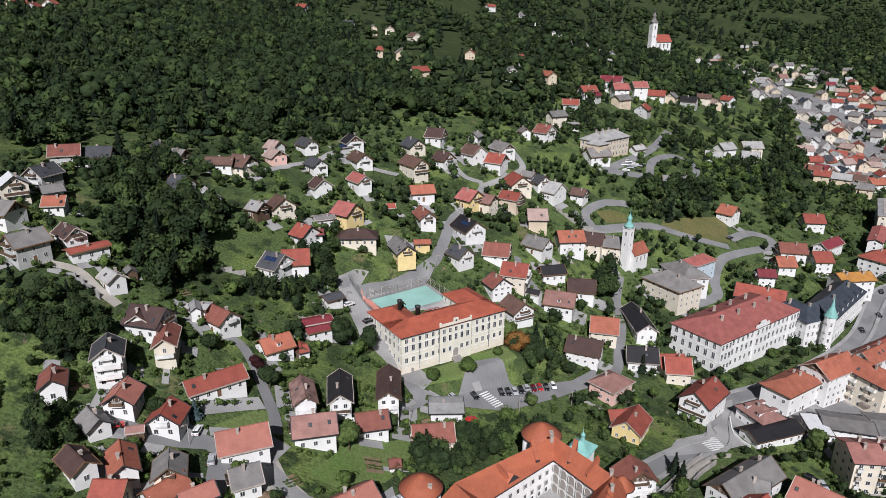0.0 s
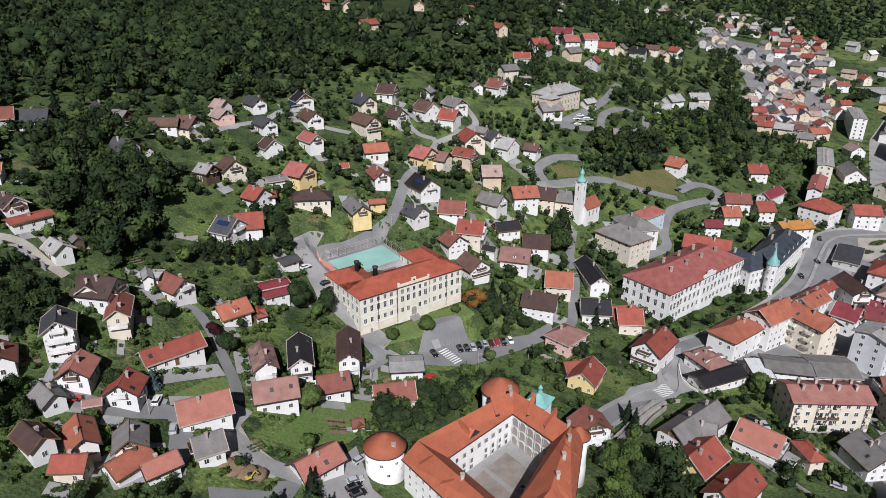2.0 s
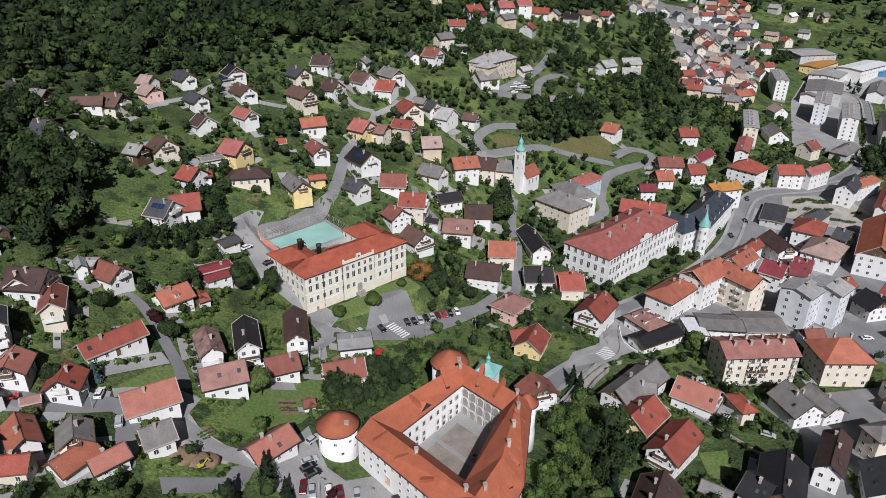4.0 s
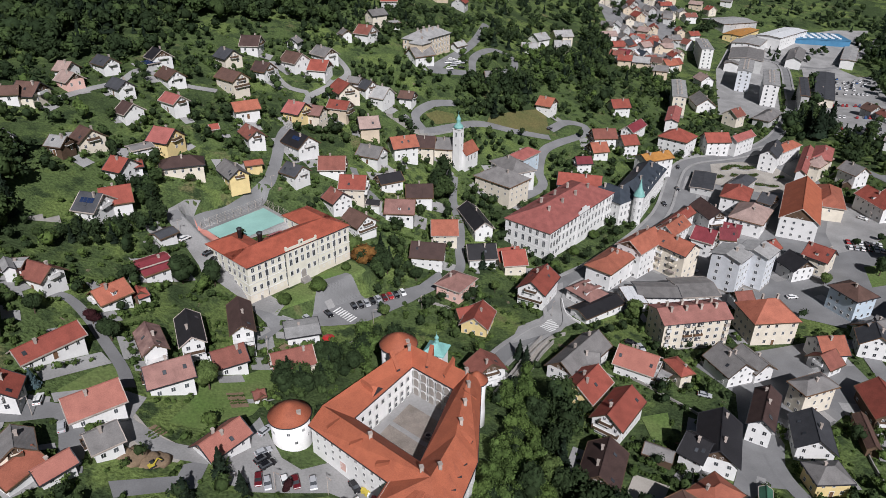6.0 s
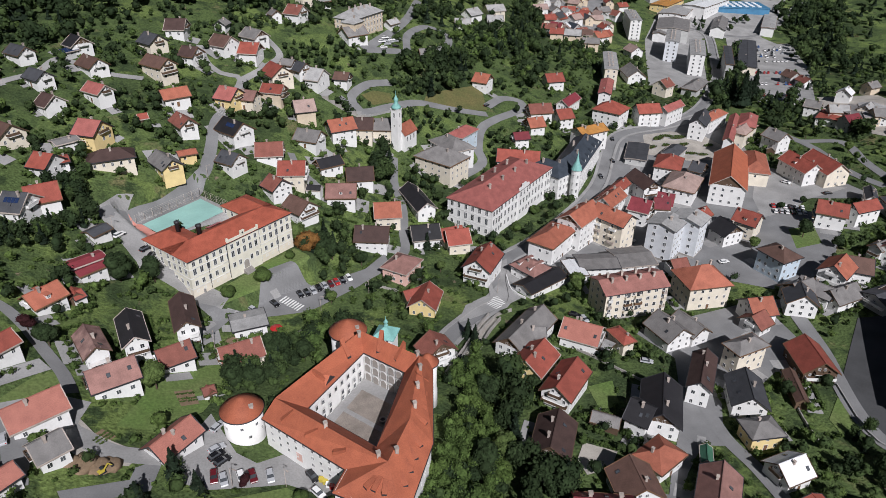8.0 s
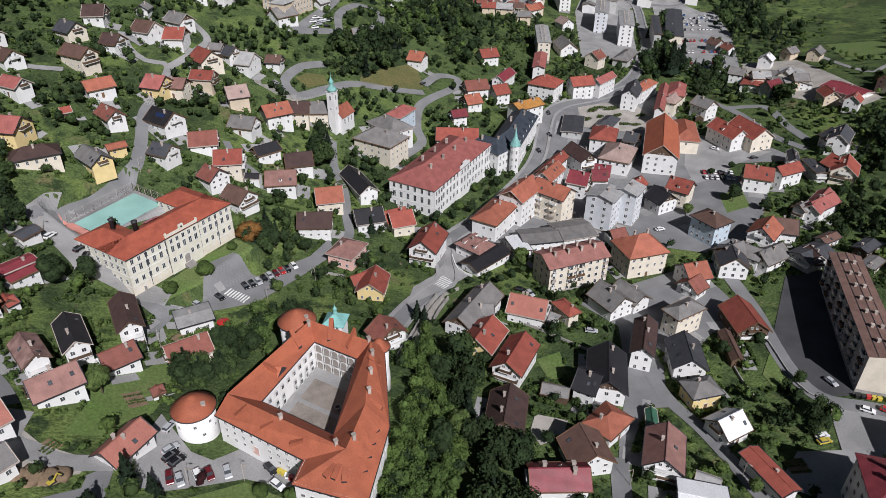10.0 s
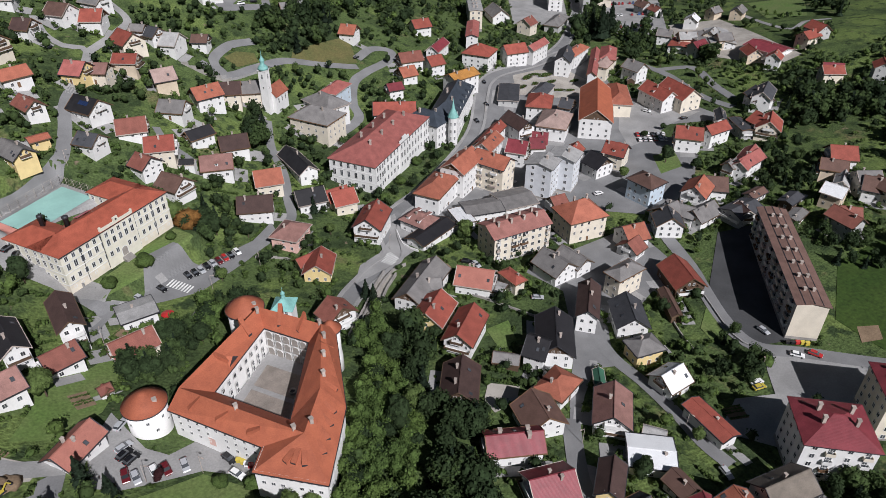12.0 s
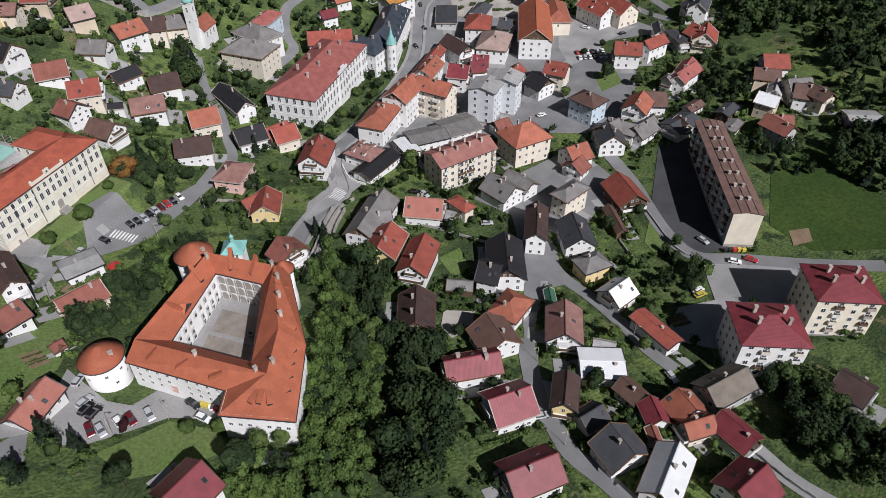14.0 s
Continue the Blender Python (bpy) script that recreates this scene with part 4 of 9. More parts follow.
def red_roofed_school():
    ax, ay, bx, by, cx, cy = 102.1, 245.4, 112.6, 224.9, 159.5, 256.8
    yaw = math.degrees(math.atan2(cy - by, cx - bx))
    L, w = math.hypot(cx - bx, cy - by) - 1.0, math.hypot(ax - bx, ay - by) - 1.0
    mx, my = (ax + cx) / 2, (ay + cy) / 2
    he = 13.0
    rows = ((1.6, 1.35, 2.1), (5.7, 1.4, 2.8), (10.0, 1.35, 2.3))
    th = block("public_building", "long white three-storey building with a weathered red hipped roof", mx, my, 0.6, yaw, L, w, he, "pinkred", "white", 25, (17, 6), rows, 0.16, 7, over=0.6)
    for px, pw in ((-L / 2 + 3.5, 7.0), (L / 2 - 3.5, 7.0), (0, 9.0)):
        bm = bmesh.new()
        box(bm, px - pw / 2, px + pw / 2, -w / 2 - 0.5, -w / 2 + 0.1, -4, he - 0.1)
        part("projecting_bay", bm, WALL["white"], th)
        for zz, ww, hh in rows:
            window_row(th, px - pw / 2, -w / 2 - 0.5, px + pw / 2, -w / 2 - 0.5, zz, 3, ww, hh, 0.16)
    bm = bmesh.new()
    box(bm, -4.5, 4.5, -w / 2 - 0.6, -w / 2, he - 0.1, he + 1.4)
    box(bm, -1.6, 1.6, -w / 2 - 0.65, -w / 2 + 0.05, he + 1.4, he + 2.6)
    part("parapet", bm, WALL["white"], th)


red_roofed_school()


def corner_house():
    """The slate-roofed corner building with a green spire over its rounded corner."""
    th = block("corner_building", "blue-white corner building with slate mansard roof and green turret", 185.5, 275.0, -1.6, math.degrees(math.atan2(289.2 - 257.1, 210.6 - 177.2)), 44.0, 14.0, 12.0, "slate", "white", 38, (11, 4), ((1.0, 1.6, 2.2), (4.8, 1.1, 1.9), (8.4, 1.1, 1.9)), 0.14, 3)
    wing = block("side_wing", "white wing with slate roof and arched upper windows", 163.5, 263.5, -1.6, 112, 19.0, 12.0, 11.5, "slate", "white", 36, (5, 4), ((1.0, 1.2, 1.6), (4.8, 1.1, 1.9), (8.3, 0.9, 1.7)), 0.14, 2)
    tx, ty = 170.9, 252.6
    tw = tagged(empty("corner_turret", tx, ty, -1.6), "white round corner turret with a green copper spire", "turret")
    bm = bmesh.new()
    spin(bm, [(2.3, -4), (2.3, 14.5), (2.6, 14.8)], 12, smooth=False)
    part("wall", bm, WALL["white"], tw)
    bm = bmesh.new()
    spin(bm, [(2.75, 14.8), (2.2, 16.2), (1.0, 18.5), (0.35, 21.5), (0.04, 24.0)], 12, smooth=False)
    part("spire", bm, ROOF["copper"], tw)
    for zz in (3.5, 7.0, 10.8):
        for k in (-150, -100, -50):
            add_window(tw, 2.26 * math.cos(radians(k)), 2.26 * math.sin(radians(k)), zz, k + 90, 0.8, 1.7, 0.08)
    a = 7.0
    for i in range(6):  # dormers along the street side
        px = -18 + i * 7.0
        bm = bmesh.new()
        gable_walls(bm, px - 0.9, px + 0.9, -6.6, -4.0, 12, 14.2, 0.5)
        part("dormer", bm, ROOF["slate"], th)
        add_window(th, px, -6.6, 12.6, 0, 1.0, 1.4, 0.06)


corner_house()


def church(x, y, z, yaw, k, name, label, tower_h, roof, spire):
    th = tagged(empty(name, x, y, z, yaw), label, "church")
    FOOTPRINTS.append((x, y, yaw, 18 * k, 9 * k))
    bm = bmesh.new()
    gable_walls(bm, -1 * k, 10 * k, -3.6 * k, 3.6 * k, -6, 6.5 * k, 4.0 * k)
    part("nave", bm, WALL["white"], th)
    bm = bmesh.new()
    gable_roof(bm, 11.6 * k, 8.2 * k, 6.3 * k, 4.5 * k)
    ob = part("roof", bm, ROOF[roof], th)
    ob.matrix_local = pose(4.6 * k, 0, 0)
    bm = bmesh.new()
    box(bm, -4.2 * k, -0.6 * k, -1.9 * k, 1.9 * k, -6, tower_h)
    box(bm, -4.4 * k, -0.4 * k, -2.1 * k, 2.1 * k, tower_h - 0.5, tower_h)
    tw = part("tower", bm, WALL["white"], th)
    bm = bmesh.new()
    cx = -2.4 * k
    spin(bm, [(2.5 * k, tower_h), (2.4 * k, tower_h + 0.8 * k), (1.5 * k, tower_h + 1.8 * k), (1.0 * k, tower_h + 2.4 * k), (1.0 * k, tower_h + 3.6 * k), (1.35 * k, tower_h + 4.2 * k), (0.7 * k, tower_h + 5.2 * k), (0.1 * k, tower_h + 6.6 * k), (0.05, tower_h + 8.5 * k)], 8, cx, 0)
    part("spire", bm, ROOF[spire], tw, "green copper onion spire")
    for yaw_w, wx, wy in ((0, cx, -1.9 * k), (-90, -4.2 * k, 0), (180, cx, 1.9 * k)):
        add_window(tw, wx, wy, tower_h - 4.2 * k, yaw_w, 0.9 * k, 2.2 * k, 0.1, "belfry_opening")
        add_window(tw, wx, wy, tower_h - 9 * k, yaw_w, 0.7 * k, 1.2 * k, 0.1)
    for i in range(3):
        add_window(th, (1.5 + 3 * i) * k, -3.6 * k, 2.6 * k, 0, 1.0 * k, 2.6 * k, 0.12)
        add_window(th, (1.5 + 3 * i) * k, 3.6 * k, 2.6 * k, 180, 1.0 * k, 2.6 * k, 0.12)


church(98.5, 300.0, 17.0, 38, 1.0, "church", "slender white church with green copper spire and red roof", 20.0, "orange", "copper")
church(296.5, 917.0, 81.0, 20, 2.0, "hill_church", "white hilltop church with red roof, far off", 36.0, "red", "grey")


def store():
    th = tagged(empty("store", 545, 566, 6.0, -25), "low blue department store with rooflights", "store")
    FOOTPRINTS.append((545, 566, -25, 70, 40))
    bm = bmesh.new()
    box(bm, -34, 34, -18, 18, -6, 6)
    part("wall", bm, ROOF["blue"], th)
    bm = bmesh.new()
    box(bm, -34.5, 34.5, -18.5, 18.5, 6, 6.5)
    part("roof", bm, ROOF["blue"], th)
    me = mesh_of("rooflight", box(bmesh.new(), -1.6, 1.6, -1.3, 1.3, 0, 0.8), ROOF["white"])
    for i in range(9):
        for j in range(5):
            ob = part("rooflight", me, None, th)
            ob.matrix_local = pose(-26 + i * 6.5, -11 + j * 5.5, 6.5)


store()


house(-137.5, 262.0, 74.2, -104, 7.4, 6.5, 3.0, 'red', 'white')
house(-133.9, 267.7, 73.7, -87, 3.5, 4.0, 2.2, 'dgrey', 'wood', shed=1)
house(-113.4, 291.9, 71.3, 128, 8.2, 6.7, 2.5, 'dgrey', 'white')
house(-101.0, 280.8, 68.5, 155, 7.4, 11.0, 3.0, 'grey', 'cream')
house(-85.4, 283.7, 65.8, 180, 12.1, 7.3, 3.2, 'brown', 'white')
house(-77.0, 287.2, 64.5, 154, 10.1, 11.7, 3.2, 'brown', 'cream')
house(-91.5, 251.9, 63.8, 157, 7.4, 11.7, 3.3, 'dgrey', 'white', balc=1)
house(-80.2, 249.5, 60.3, 122, 11.2, 7.7, 3.3, 'lgrey', 'white', balc=1)
house(-62.8, 251.7, 55.1, 147, 7.4, 7.9, 3.4, 'lgrey', 'wood', balc=1)
house(-118.9, 215.0, 67.3, -169, 7.4, 7.3, 3.0, 'orange', 'white')
house(-124.3, 223.7, 69.2, -138, 7.4, 6.4, 3.0, 'grey', 'white')
house(-106.7, 198.1, 62.3, 139, 9.8, 7.9, 3.3, 'dbrown', 'white', balc=1)
house(-99.6, 193.2, 59.6, -134, 12.3, 6.4, 3.3, 'red', 'white', pitch=12)
house(-88.5, 183.0, 53.8, 137, 7.6, 6.5, 3.4, 'lgrey', 'white', balc=1)
house(-86.5, 190.3, 54.3, 125, 4.4, 3.5, 2.2, 'grey', 'wood', shed=1)
house(-74.6, 172.4, 45.4, 164, 11.6, 10.9, 3.8, 'dbrown', 'white')
house(-76.6, 171.7, 46.1, 90, 7.4, 6.4, 3.8, 'dbrown', 'white')
house(-68.0, 165.7, 41.2, 103, 12.4, 6.7, 5.5, 'redbrown', 'cream')
house(-58.6, 184.4, 40.1, 140, 9.4, 8.7, 3.8, 'redbrown', 'white', balc=1)
house(-66.1, 186.9, 44.2, 174, 7.4, 6.4, 2.5, 'lgrey', 'white', pitch=8)
house(-77.2, 151.9, 42.1, 110, 9.6, 8.1, 8.0, 'dgrey', 'white', balc=1)
house(-86.4, 142.2, 43.4, 114, 8.7, 6.7, 3.8, 'redbrown', 'white')
house(-70.9, 143.3, 38.5, 93, 8.9, 8.3, 3.8, 'salmon', 'white', balc=1)
house(-74.1, 134.5, 38.4, 135, 8.0, 6.4, 2.5, 'grey', 'white')
house(-59.9, 141.0, 34.4, 90, 8.2, 8.9, 3.8, 'red', 'white', balc=1)
house(-54.0, 158.9, 34.1, 37, 16.4, 7.7, 3.1, 'red', 'white')
house(-71.6, 121.1, 36.2, 138, 9.2, 6.4, 3.8, 'dbrown', 'white')
house(-63.8, 124.4, 34.1, 118, 10.8, 6.9, 3.4, 'orange', 'white')
house(-54.2, 125.4, 31.1, 107, 8.0, 7.7, 3.8, 'grey', 'cream')
house(-42.3, 140.9, 27.9, -158, 12.9, 10.4, 3.5, 'salmon', 'white')
house(-31.8, 165.3, 24.8, 106, 12.7, 7.1, 4.8, 'mottled', 'white')
house(-22.5, 172.3, 20.9, 98, 15.6, 7.5, 5.7, 'black', 'white')
house(-8.8, 179.8, 15.5, 93, 17.0, 7.5, 8.0, 'dbrown', 'white', balc=1)
house(-27.2, 154.3, 22.3, -167, 12.2, 10.4, 4.0, 'pinkbrown', 'white')
house(-12.9, 165.4, 16.8, -166, 9.8, 9.5, 3.5, 'redbrown', 'white')
house(9.0, 183.8, 10.1, -179, 11.3, 10.2, 4.0, 'lgrey', 'white', pitch=8)
house(4.6, 168.0, 11.1, -173, 12.7, 10.4, 3.1, 'redbrown', 'cream')
house(-5.6, 151.2, 14.5, -170, 3.5, 4.0, 2.2, 'redbrown', 'white', shed=1)
house(-66.6, 304.5, 64.9, 131, 8.7, 9.1, 3.0, 'pinkgrey', 'pink')
house(-68.9, 314.2, 66.5, 145, 7.4, 8.9, 3.4, 'pinkgrey', 'white')
house(-55.5, 324.1, 66.0, 126, 11.0, 8.5, 3.4, 'dgrey', 'white')
house(-47.9, 302.0, 61.2, 125, 10.5, 8.4, 3.4, 'dgrey', 'white', balc=1)
house(-34.9, 335.1, 64.9, 118, 9.0, 10.5, 3.8, 'black', 'white')
house(-39.0, 331.5, 64.8, -145, 7.5, 7.0, 2.5, 'solar', 'grey', pitch=15)
house(-29.6, 318.3, 60.8, 119, 12.3, 9.5, 3.0, 'brown', 'white')
house(-5.0, 345.5, 62.0, 121, 11.0, 10.6, 3.3, 'dgrey', 'cream', balc=1)
house(7.0, 362.3, 63.9, 159, 10.1, 11.7, 3.4, 'dbrown', 'white')
house(-4.1, 319.9, 55.8, 124, 14.4, 9.7, 5.5, 'brown', 'cream')
house(10.5, 337.1, 56.8, 139, 8.6, 10.3, 3.4, 'dbrown', 'white')
house(26.6, 351.1, 57.3, 128, 11.6, 11.7, 3.3, 'brown', 'white')
house(-27.7, 294.4, 55.2, 126, 11.0, 8.3, 4.2, 'pinkred', 'white', balc=1)
house(-43.5, 282.9, 56.2, 127, 7.7, 9.7, 3.4, 'dbrown', 'white')
house(-55.3, 259.0, 54.1, 125, 8.4, 10.9, 3.4, 'brown', 'cream')
house(-30.3, 267.4, 48.3, 143, 10.1, 11.7, 4.2, 'pinkred', 'yellow', balc=1)
house(-0.1, 299.2, 49.2, -165, 11.7, 8.9, 3.8, 'orange', 'white', balc=1)
house(22.5, 305.9, 44.6, 134, 10.1, 11.7, 3.8, 'pinkred', 'yellow', balc=1)
house(1.4, 282.2, 43.5, 108, 12.4, 8.4, 3.3, 'redbrown', 'white')
house(-13.3, 282.6, 47.9, -169, 4.1, 4.7, 2.5, 'red', 'wood', shed=1)
house(-44.1, 246.1, 46.9, 141, 8.3, 10.3, 3.3, 'red', 'white')
house(-41.2, 249.6, 46.7, -169, 7.4, 8.4, 2.8, 'red', 'white', pitch=12)
house(-39.1, 261.0, 49.2, -155, 8.6, 7.4, 3.0, 'grey', 'white', pitch=10)
house(-25.2, 256.2, 42.9, -176, 16.3, 9.8, 3.3, 'dbrown', 'cream', pitch=30, hip=1)
house(20.7, 283.0, 37.9, 120, 13.4, 11.7, 3.4, 'black', 'white', solar=1)
house(42.8, 361.6, 57.1, 120, 12.7, 10.3, 3.8, 'grey', 'white')
house(38.5, 346.9, 53.3, 150, 10.1, 11.7, 3.8, 'red', 'white')
house(70.4, 391.7, 61.3, 135, 10.1, 11.7, 3.8, 'redbrown', 'white', balc=1)
house(58.0, 387.8, 62.3, -77, 7.4, 6.8, 3.4, 'grey', 'white')
house(47.8, 332.0, 45.7, 107, 13.0, 12.3, 3.8, 'red', 'cream', balc=1)
house(55.5, 343.3, 47.8, 136, 7.7, 6.9, 2.5, 'grey', 'white')
house(60.8, 339.5, 44.9, 118, 8.7, 9.8, 3.4, 'dgrey', 'white')
house(67.3, 333.8, 40.8, 135, 8.6, 12.5, 4.2, 'lgrey', 'white')
house(81.3, 338.4, 38.7, 144, 8.4, 8.5, 3.4, 'brown', 'white')
house(54.7, 307.4, 34.5, 179, 10.1, 11.7, 4.2, 'pinkgrey', 'beige')
house(98.3, 378.3, 51.1, -161, 14.0, 11.7, 3.4, 'grey', 'white')
house(143.9, 380.2, 36.9, 172, 11.3, 8.5, 2.5, 'grey', 'white')
house(90.9, 415.4, 63.3, -167, 7.4, 8.6, 3.0, 'lgrey', 'white', pitch=8)
house(32.8, 274.1, 30.5, 167, 11.7, 11.7, 2.5, 'redbrown', 'white')
house(52.6, 288.2, 28.2, 139, 12.1, 10.8, 3.4, 'grey', 'white', balc=1)
house(69.1, 298.1, 25.8, -174, 13.1, 11.7, 5.3, 'orange', 'white')
house(81.4, 302.7, 23.3, 159, 10.1, 11.7, 5.3, 'dbrown', 'cream')
house(92.1, 306.2, 21.3, 158, 10.1, 11.7, 4.4, 'grey', 'cream')
house(129.7, 405.4, 49.7, -146, 10.1, 6.7, 3.0, 'lgrey', 'white')
house(-50.3, 222.5, 43.4, 150, 8.7, 11.8, 3.3, 'dgrey', 'white', solar=1)
house(-44.7, 229.3, 42.6, -170, 10.1, 11.7, 3.0, 'red', 'white')
house(-33.9, 203.4, 30.8, -155, 10.7, 6.4, 3.4, 'maroon', 'white', pitch=10)
house(-32.9, 200.4, 29.7, -151, 9.2, 6.4, 3.1, 'maroon', 'white', pitch=12)
house(-43.4, 184.3, 32.3, -144, 10.0, 8.9, 2.5, 'orange', 'white', dormers=1)
house(-35.9, 187.5, 29.0, -149, 3.5, 4.7, 2.5, 'red', 'white', shed=1)
house(-30.8, 218.9, 33.2, -142, 7.4, 6.4, 2.5, 'dgrey', 'white', pitch=20, chim=0)
house(-7.6, 257.2, 37.2, 111, 14.2, 9.1, 3.3, 'grey', 'yellow', balc=1)
house(0.4, 265.3, 37.7, -172, 7.4, 6.8, 2.8, 'orange', 'yellow', pitch=15, chim=0)
house(16.4, 263.7, 32.0, 128, 9.5, 9.5, 3.8, 'dgrey', 'white')
house(39.6, 262.2, 23.6, 161, 11.5, 11.7, 4.8, 'red', 'cream')
house(31.3, 252.8, 22.7, 114, 9.3, 10.2, 4.4, 'redbrown', 'white')
house(38.1, 242.5, 16.7, 118, 11.4, 10.8, 4.4, 'brown', 'white')
house(56.8, 272.5, 21.2, -167, 11.6, 8.3, 3.5, 'black', 'white')
house(69.3, 267.9, 15.5, 168, 12.1, 11.7, 3.5, 'dbrown', 'white')
house(57.6, 254.0, 14.9, 161, 12.9, 11.7, 4.0, 'pinkbrown', 'white', dormers=1)
house(46.8, 256.4, 19.0, 150, 6.3, 4.4, 2.5, 'black', 'white', shed=1)
house(73.8, 243.2, 7.9, 166, 11.5, 12.4, 4.4, 'orange', 'cream')
house(62.8, 228.0, 6.7, 156, 13.7, 11.7, 4.4, 'dbrown', 'white', chim=2)
house(91.2, 254.1, 6.3, 91, 23.8, 9.4, 4.0, 'black', 'white')
house(84.8, 228.0, 3.6, 171, 12.1, 11.7, 4.0, 'black', 'white')
house(95.7, 226.4, 2.3, -180, 10.0, 10.0, 3.5, 'red', 'cream')
house(114.5, 283.6, 7.3, 121, 22.4, 16.6, 8.5, 'grey', 'cream', pitch=30, hip=1, storeys=3)
house(133.8, 303.6, 10.7, 35, 17.0, 10.1, 8.0, 'pinkred', 'bluegrey', pitch=30, hip=1)
house(124.5, 295.5, 9.4, 101, 21.3, 14.7, 7.0, 'grey', 'white', pitch=30, hip=1)
house(207.4, 298.7, 2.3, 8, 18.7, 11.7, 10.0, 'ochre', 'white', pitch=24, chim=4, storeys=3)
house(115.5, 194.0, 0.1, 111, 12.9, 10.8, 4.8, 'pinkbrown', 'white', pitch=30, hip=1, dormers=2)
house(115.6, 185.5, 0.2, -162, 20.1, 9.6, 3.5, 'black', 'white', pitch=20, chim=0)
house(132.9, 189.5, -1.0, -100, 12.6, 7.3, 4.0, 'white', 'white', pitch=5, chim=0)
house(143.7, 191.0, -1.6, -16, 16.5, 12.0, 4.4, 'grey', 'white', pitch=12, chim=0)
house(159.7, 189.9, -2.2, -10, 15.9, 15.1, 4.4, 'grey', 'white', pitch=12, chim=0)
house(169.1, 160.8, -2.0, -10, 17.6, 14.6, 9.5, 'orange', 'cream', pitch=38, hip=1, storeys=3, chim=2)
house(173.6, 178.9, -2.3, 174, 7.5, 9.5, 3.5, 'redbrown', 'white')
house(111.3, 150.2, 1.0, 133, 13.3, 11.7, 4.4, 'salmon', 'white', chim=2)
house(115.6, 144.5, 0.6, 120, 7.4, 6.4, 3.0, 'lgrey', 'white', pitch=10, chim=0)
house(122.6, 144.1, 0.1, 93, 9.6, 5.6, 5.3, 'red', 'cream', pitch=30, hip=1)
house(92.6, 154.8, 2.5, 33, 23.2, 11.1, 5.3, 'grey', 'white', chim=2)
house(94.4, 152.4, 2.3, 157, 7.4, 8.5, 5.3, 'grey', 'white')
house(87.7, 140.2, 3.0, 35, 13.5, 11.6, 5.3, 'red', 'yellow', chim=2)
house(91.7, 128.2, 2.7, 36, 16.3, 10.2, 5.7, 'red', 'white', balc=1)
house(77.4, 110.3, 4.3, 51, 14.9, 11.0, 3.5, 'dbrown', 'white', chim=2)
house(96.3, 113.5, 2.3, 136, 8.2, 5.3, 2.5, 'grey', 'wood', shed=1)
house(113.8, 112.1, 0.8, 51, 18.4, 12.0, 5.3, 'black', 'white', chim=2)
house(105.9, 110.6, 1.5, 123, 7.4, 10.6, 5.3, 'black', 'white')
house(134.2, 118.9, -0.6, 44, 18.0, 7.8, 7.0, 'dbrown', 'white', chim=2)
house(142.4, 108.4, -1.0, 57, 14.2, 11.0, 5.3, 'dgrey', 'white')
house(155.5, 123.7, -1.6, 4, 13.5, 7.7, 9.0, 'grey', 'cream', pitch=30, hip=1, storeys=3)
house(135.3, 95.2, -0.5, -13, 10.5, 8.3, 5.3, 'grey', 'yellow', pitch=30, hip=1)
house(131.7, 81.8, -0.1, 1, 9.6, 9.7, 4.0, 'white', 'white')
house(127.8, 64.7, 0.8, 84, 15.3, 6.7, 4.4, 'red', 'white', pitch=20)
house(175.5, 114.8, -1.9, 67, 15.4, 12.0, 4.4, 'red', 'wood', chim=0)
house(198.1, 141.1, -1.5, 54, 10.1, 11.7, 5.3, 'dgrey', 'white')
house(209.0, 144.0, -1.1, 110, 13.2, 9.1, 4.4, 'grey', 'white')
house(223.5, 148.6, -0.4, 23, 13.5, 11.2, 7.0, 'orange', 'white')
house(210.1, 164.2, -1.3, 95, 13.4, 11.5, 9.0, 'brown', 'bluegrey', pitch=30, hip=1, storeys=3)
house(203.4, 146.1, -1.4, -178, 10.6, 11.7, 4.4, 'grey', 'white')
house(223.1, 237.7, -2.3, 38, 21.3, 15.9, 7.0, 'pinkgrey', 'white', pitch=30, hip=1)
house(204.4, 226.7, -2.6, 136, 8.1, 11.4, 5.3, 'maroon', 'white')
house(250.0, 236.3, -1.7, 46, 45.6, 17.4, 9.0, 'castle', 'white', chim=0)
house(271.8, 242.7, -1.1, 51, 28.7, 14.1, 7.0, 'orange', 'cream', pitch=30, hip=1, chim=0)
house(223.0, 194.5, -1.7, 116, 10.9, 11.7, 7.0, 'red', 'cream', chim=2, dormers=1)
house(210.6, 193.2, -2.0, 91, 10.6, 11.7, 5.3, 'black', 'white')
house(290.3, 230.1, -0.1, 83, 20.6, 12.1, 7.0, 'red', 'white', dormers=1, chim=2)
house(299.4, 223.9, 0.6, 81, 21.8, 14.3, 7.0, 'red', 'cream', chim=2)
house(308.4, 264.6, 0.4, 95, 12.5, 11.2, 7.0, 'grey', 'white')
house(299.4, 280.2, 0.1, 28, 22.1, 9.7, 8.0, 'pinkgrey', 'cream', pitch=30, hip=1)
house(297.6, 303.8, 0.5, 23, 22.2, 9.3, 8.0, 'orange', 'white', pitch=30, hip=1)
house(278.4, 319.3, 1.5, 22, 20.6, 7.8, 9.0, 'pinkred', 'white', storeys=3)
house(261.6, 320.5, 2.2, 169, 15.0, 11.7, 8.0, 'red', 'white', storeys=3)
house(240.2, 326.5, 4.0, 123, 18.1, 16.8, 8.0, 'red', 'white', pitch=30, hip=1, storeys=3)
house(257.5, 358.5, 6.3, 53, 33.2, 8.6, 8.0, 'pinkred', 'white', pitch=20)
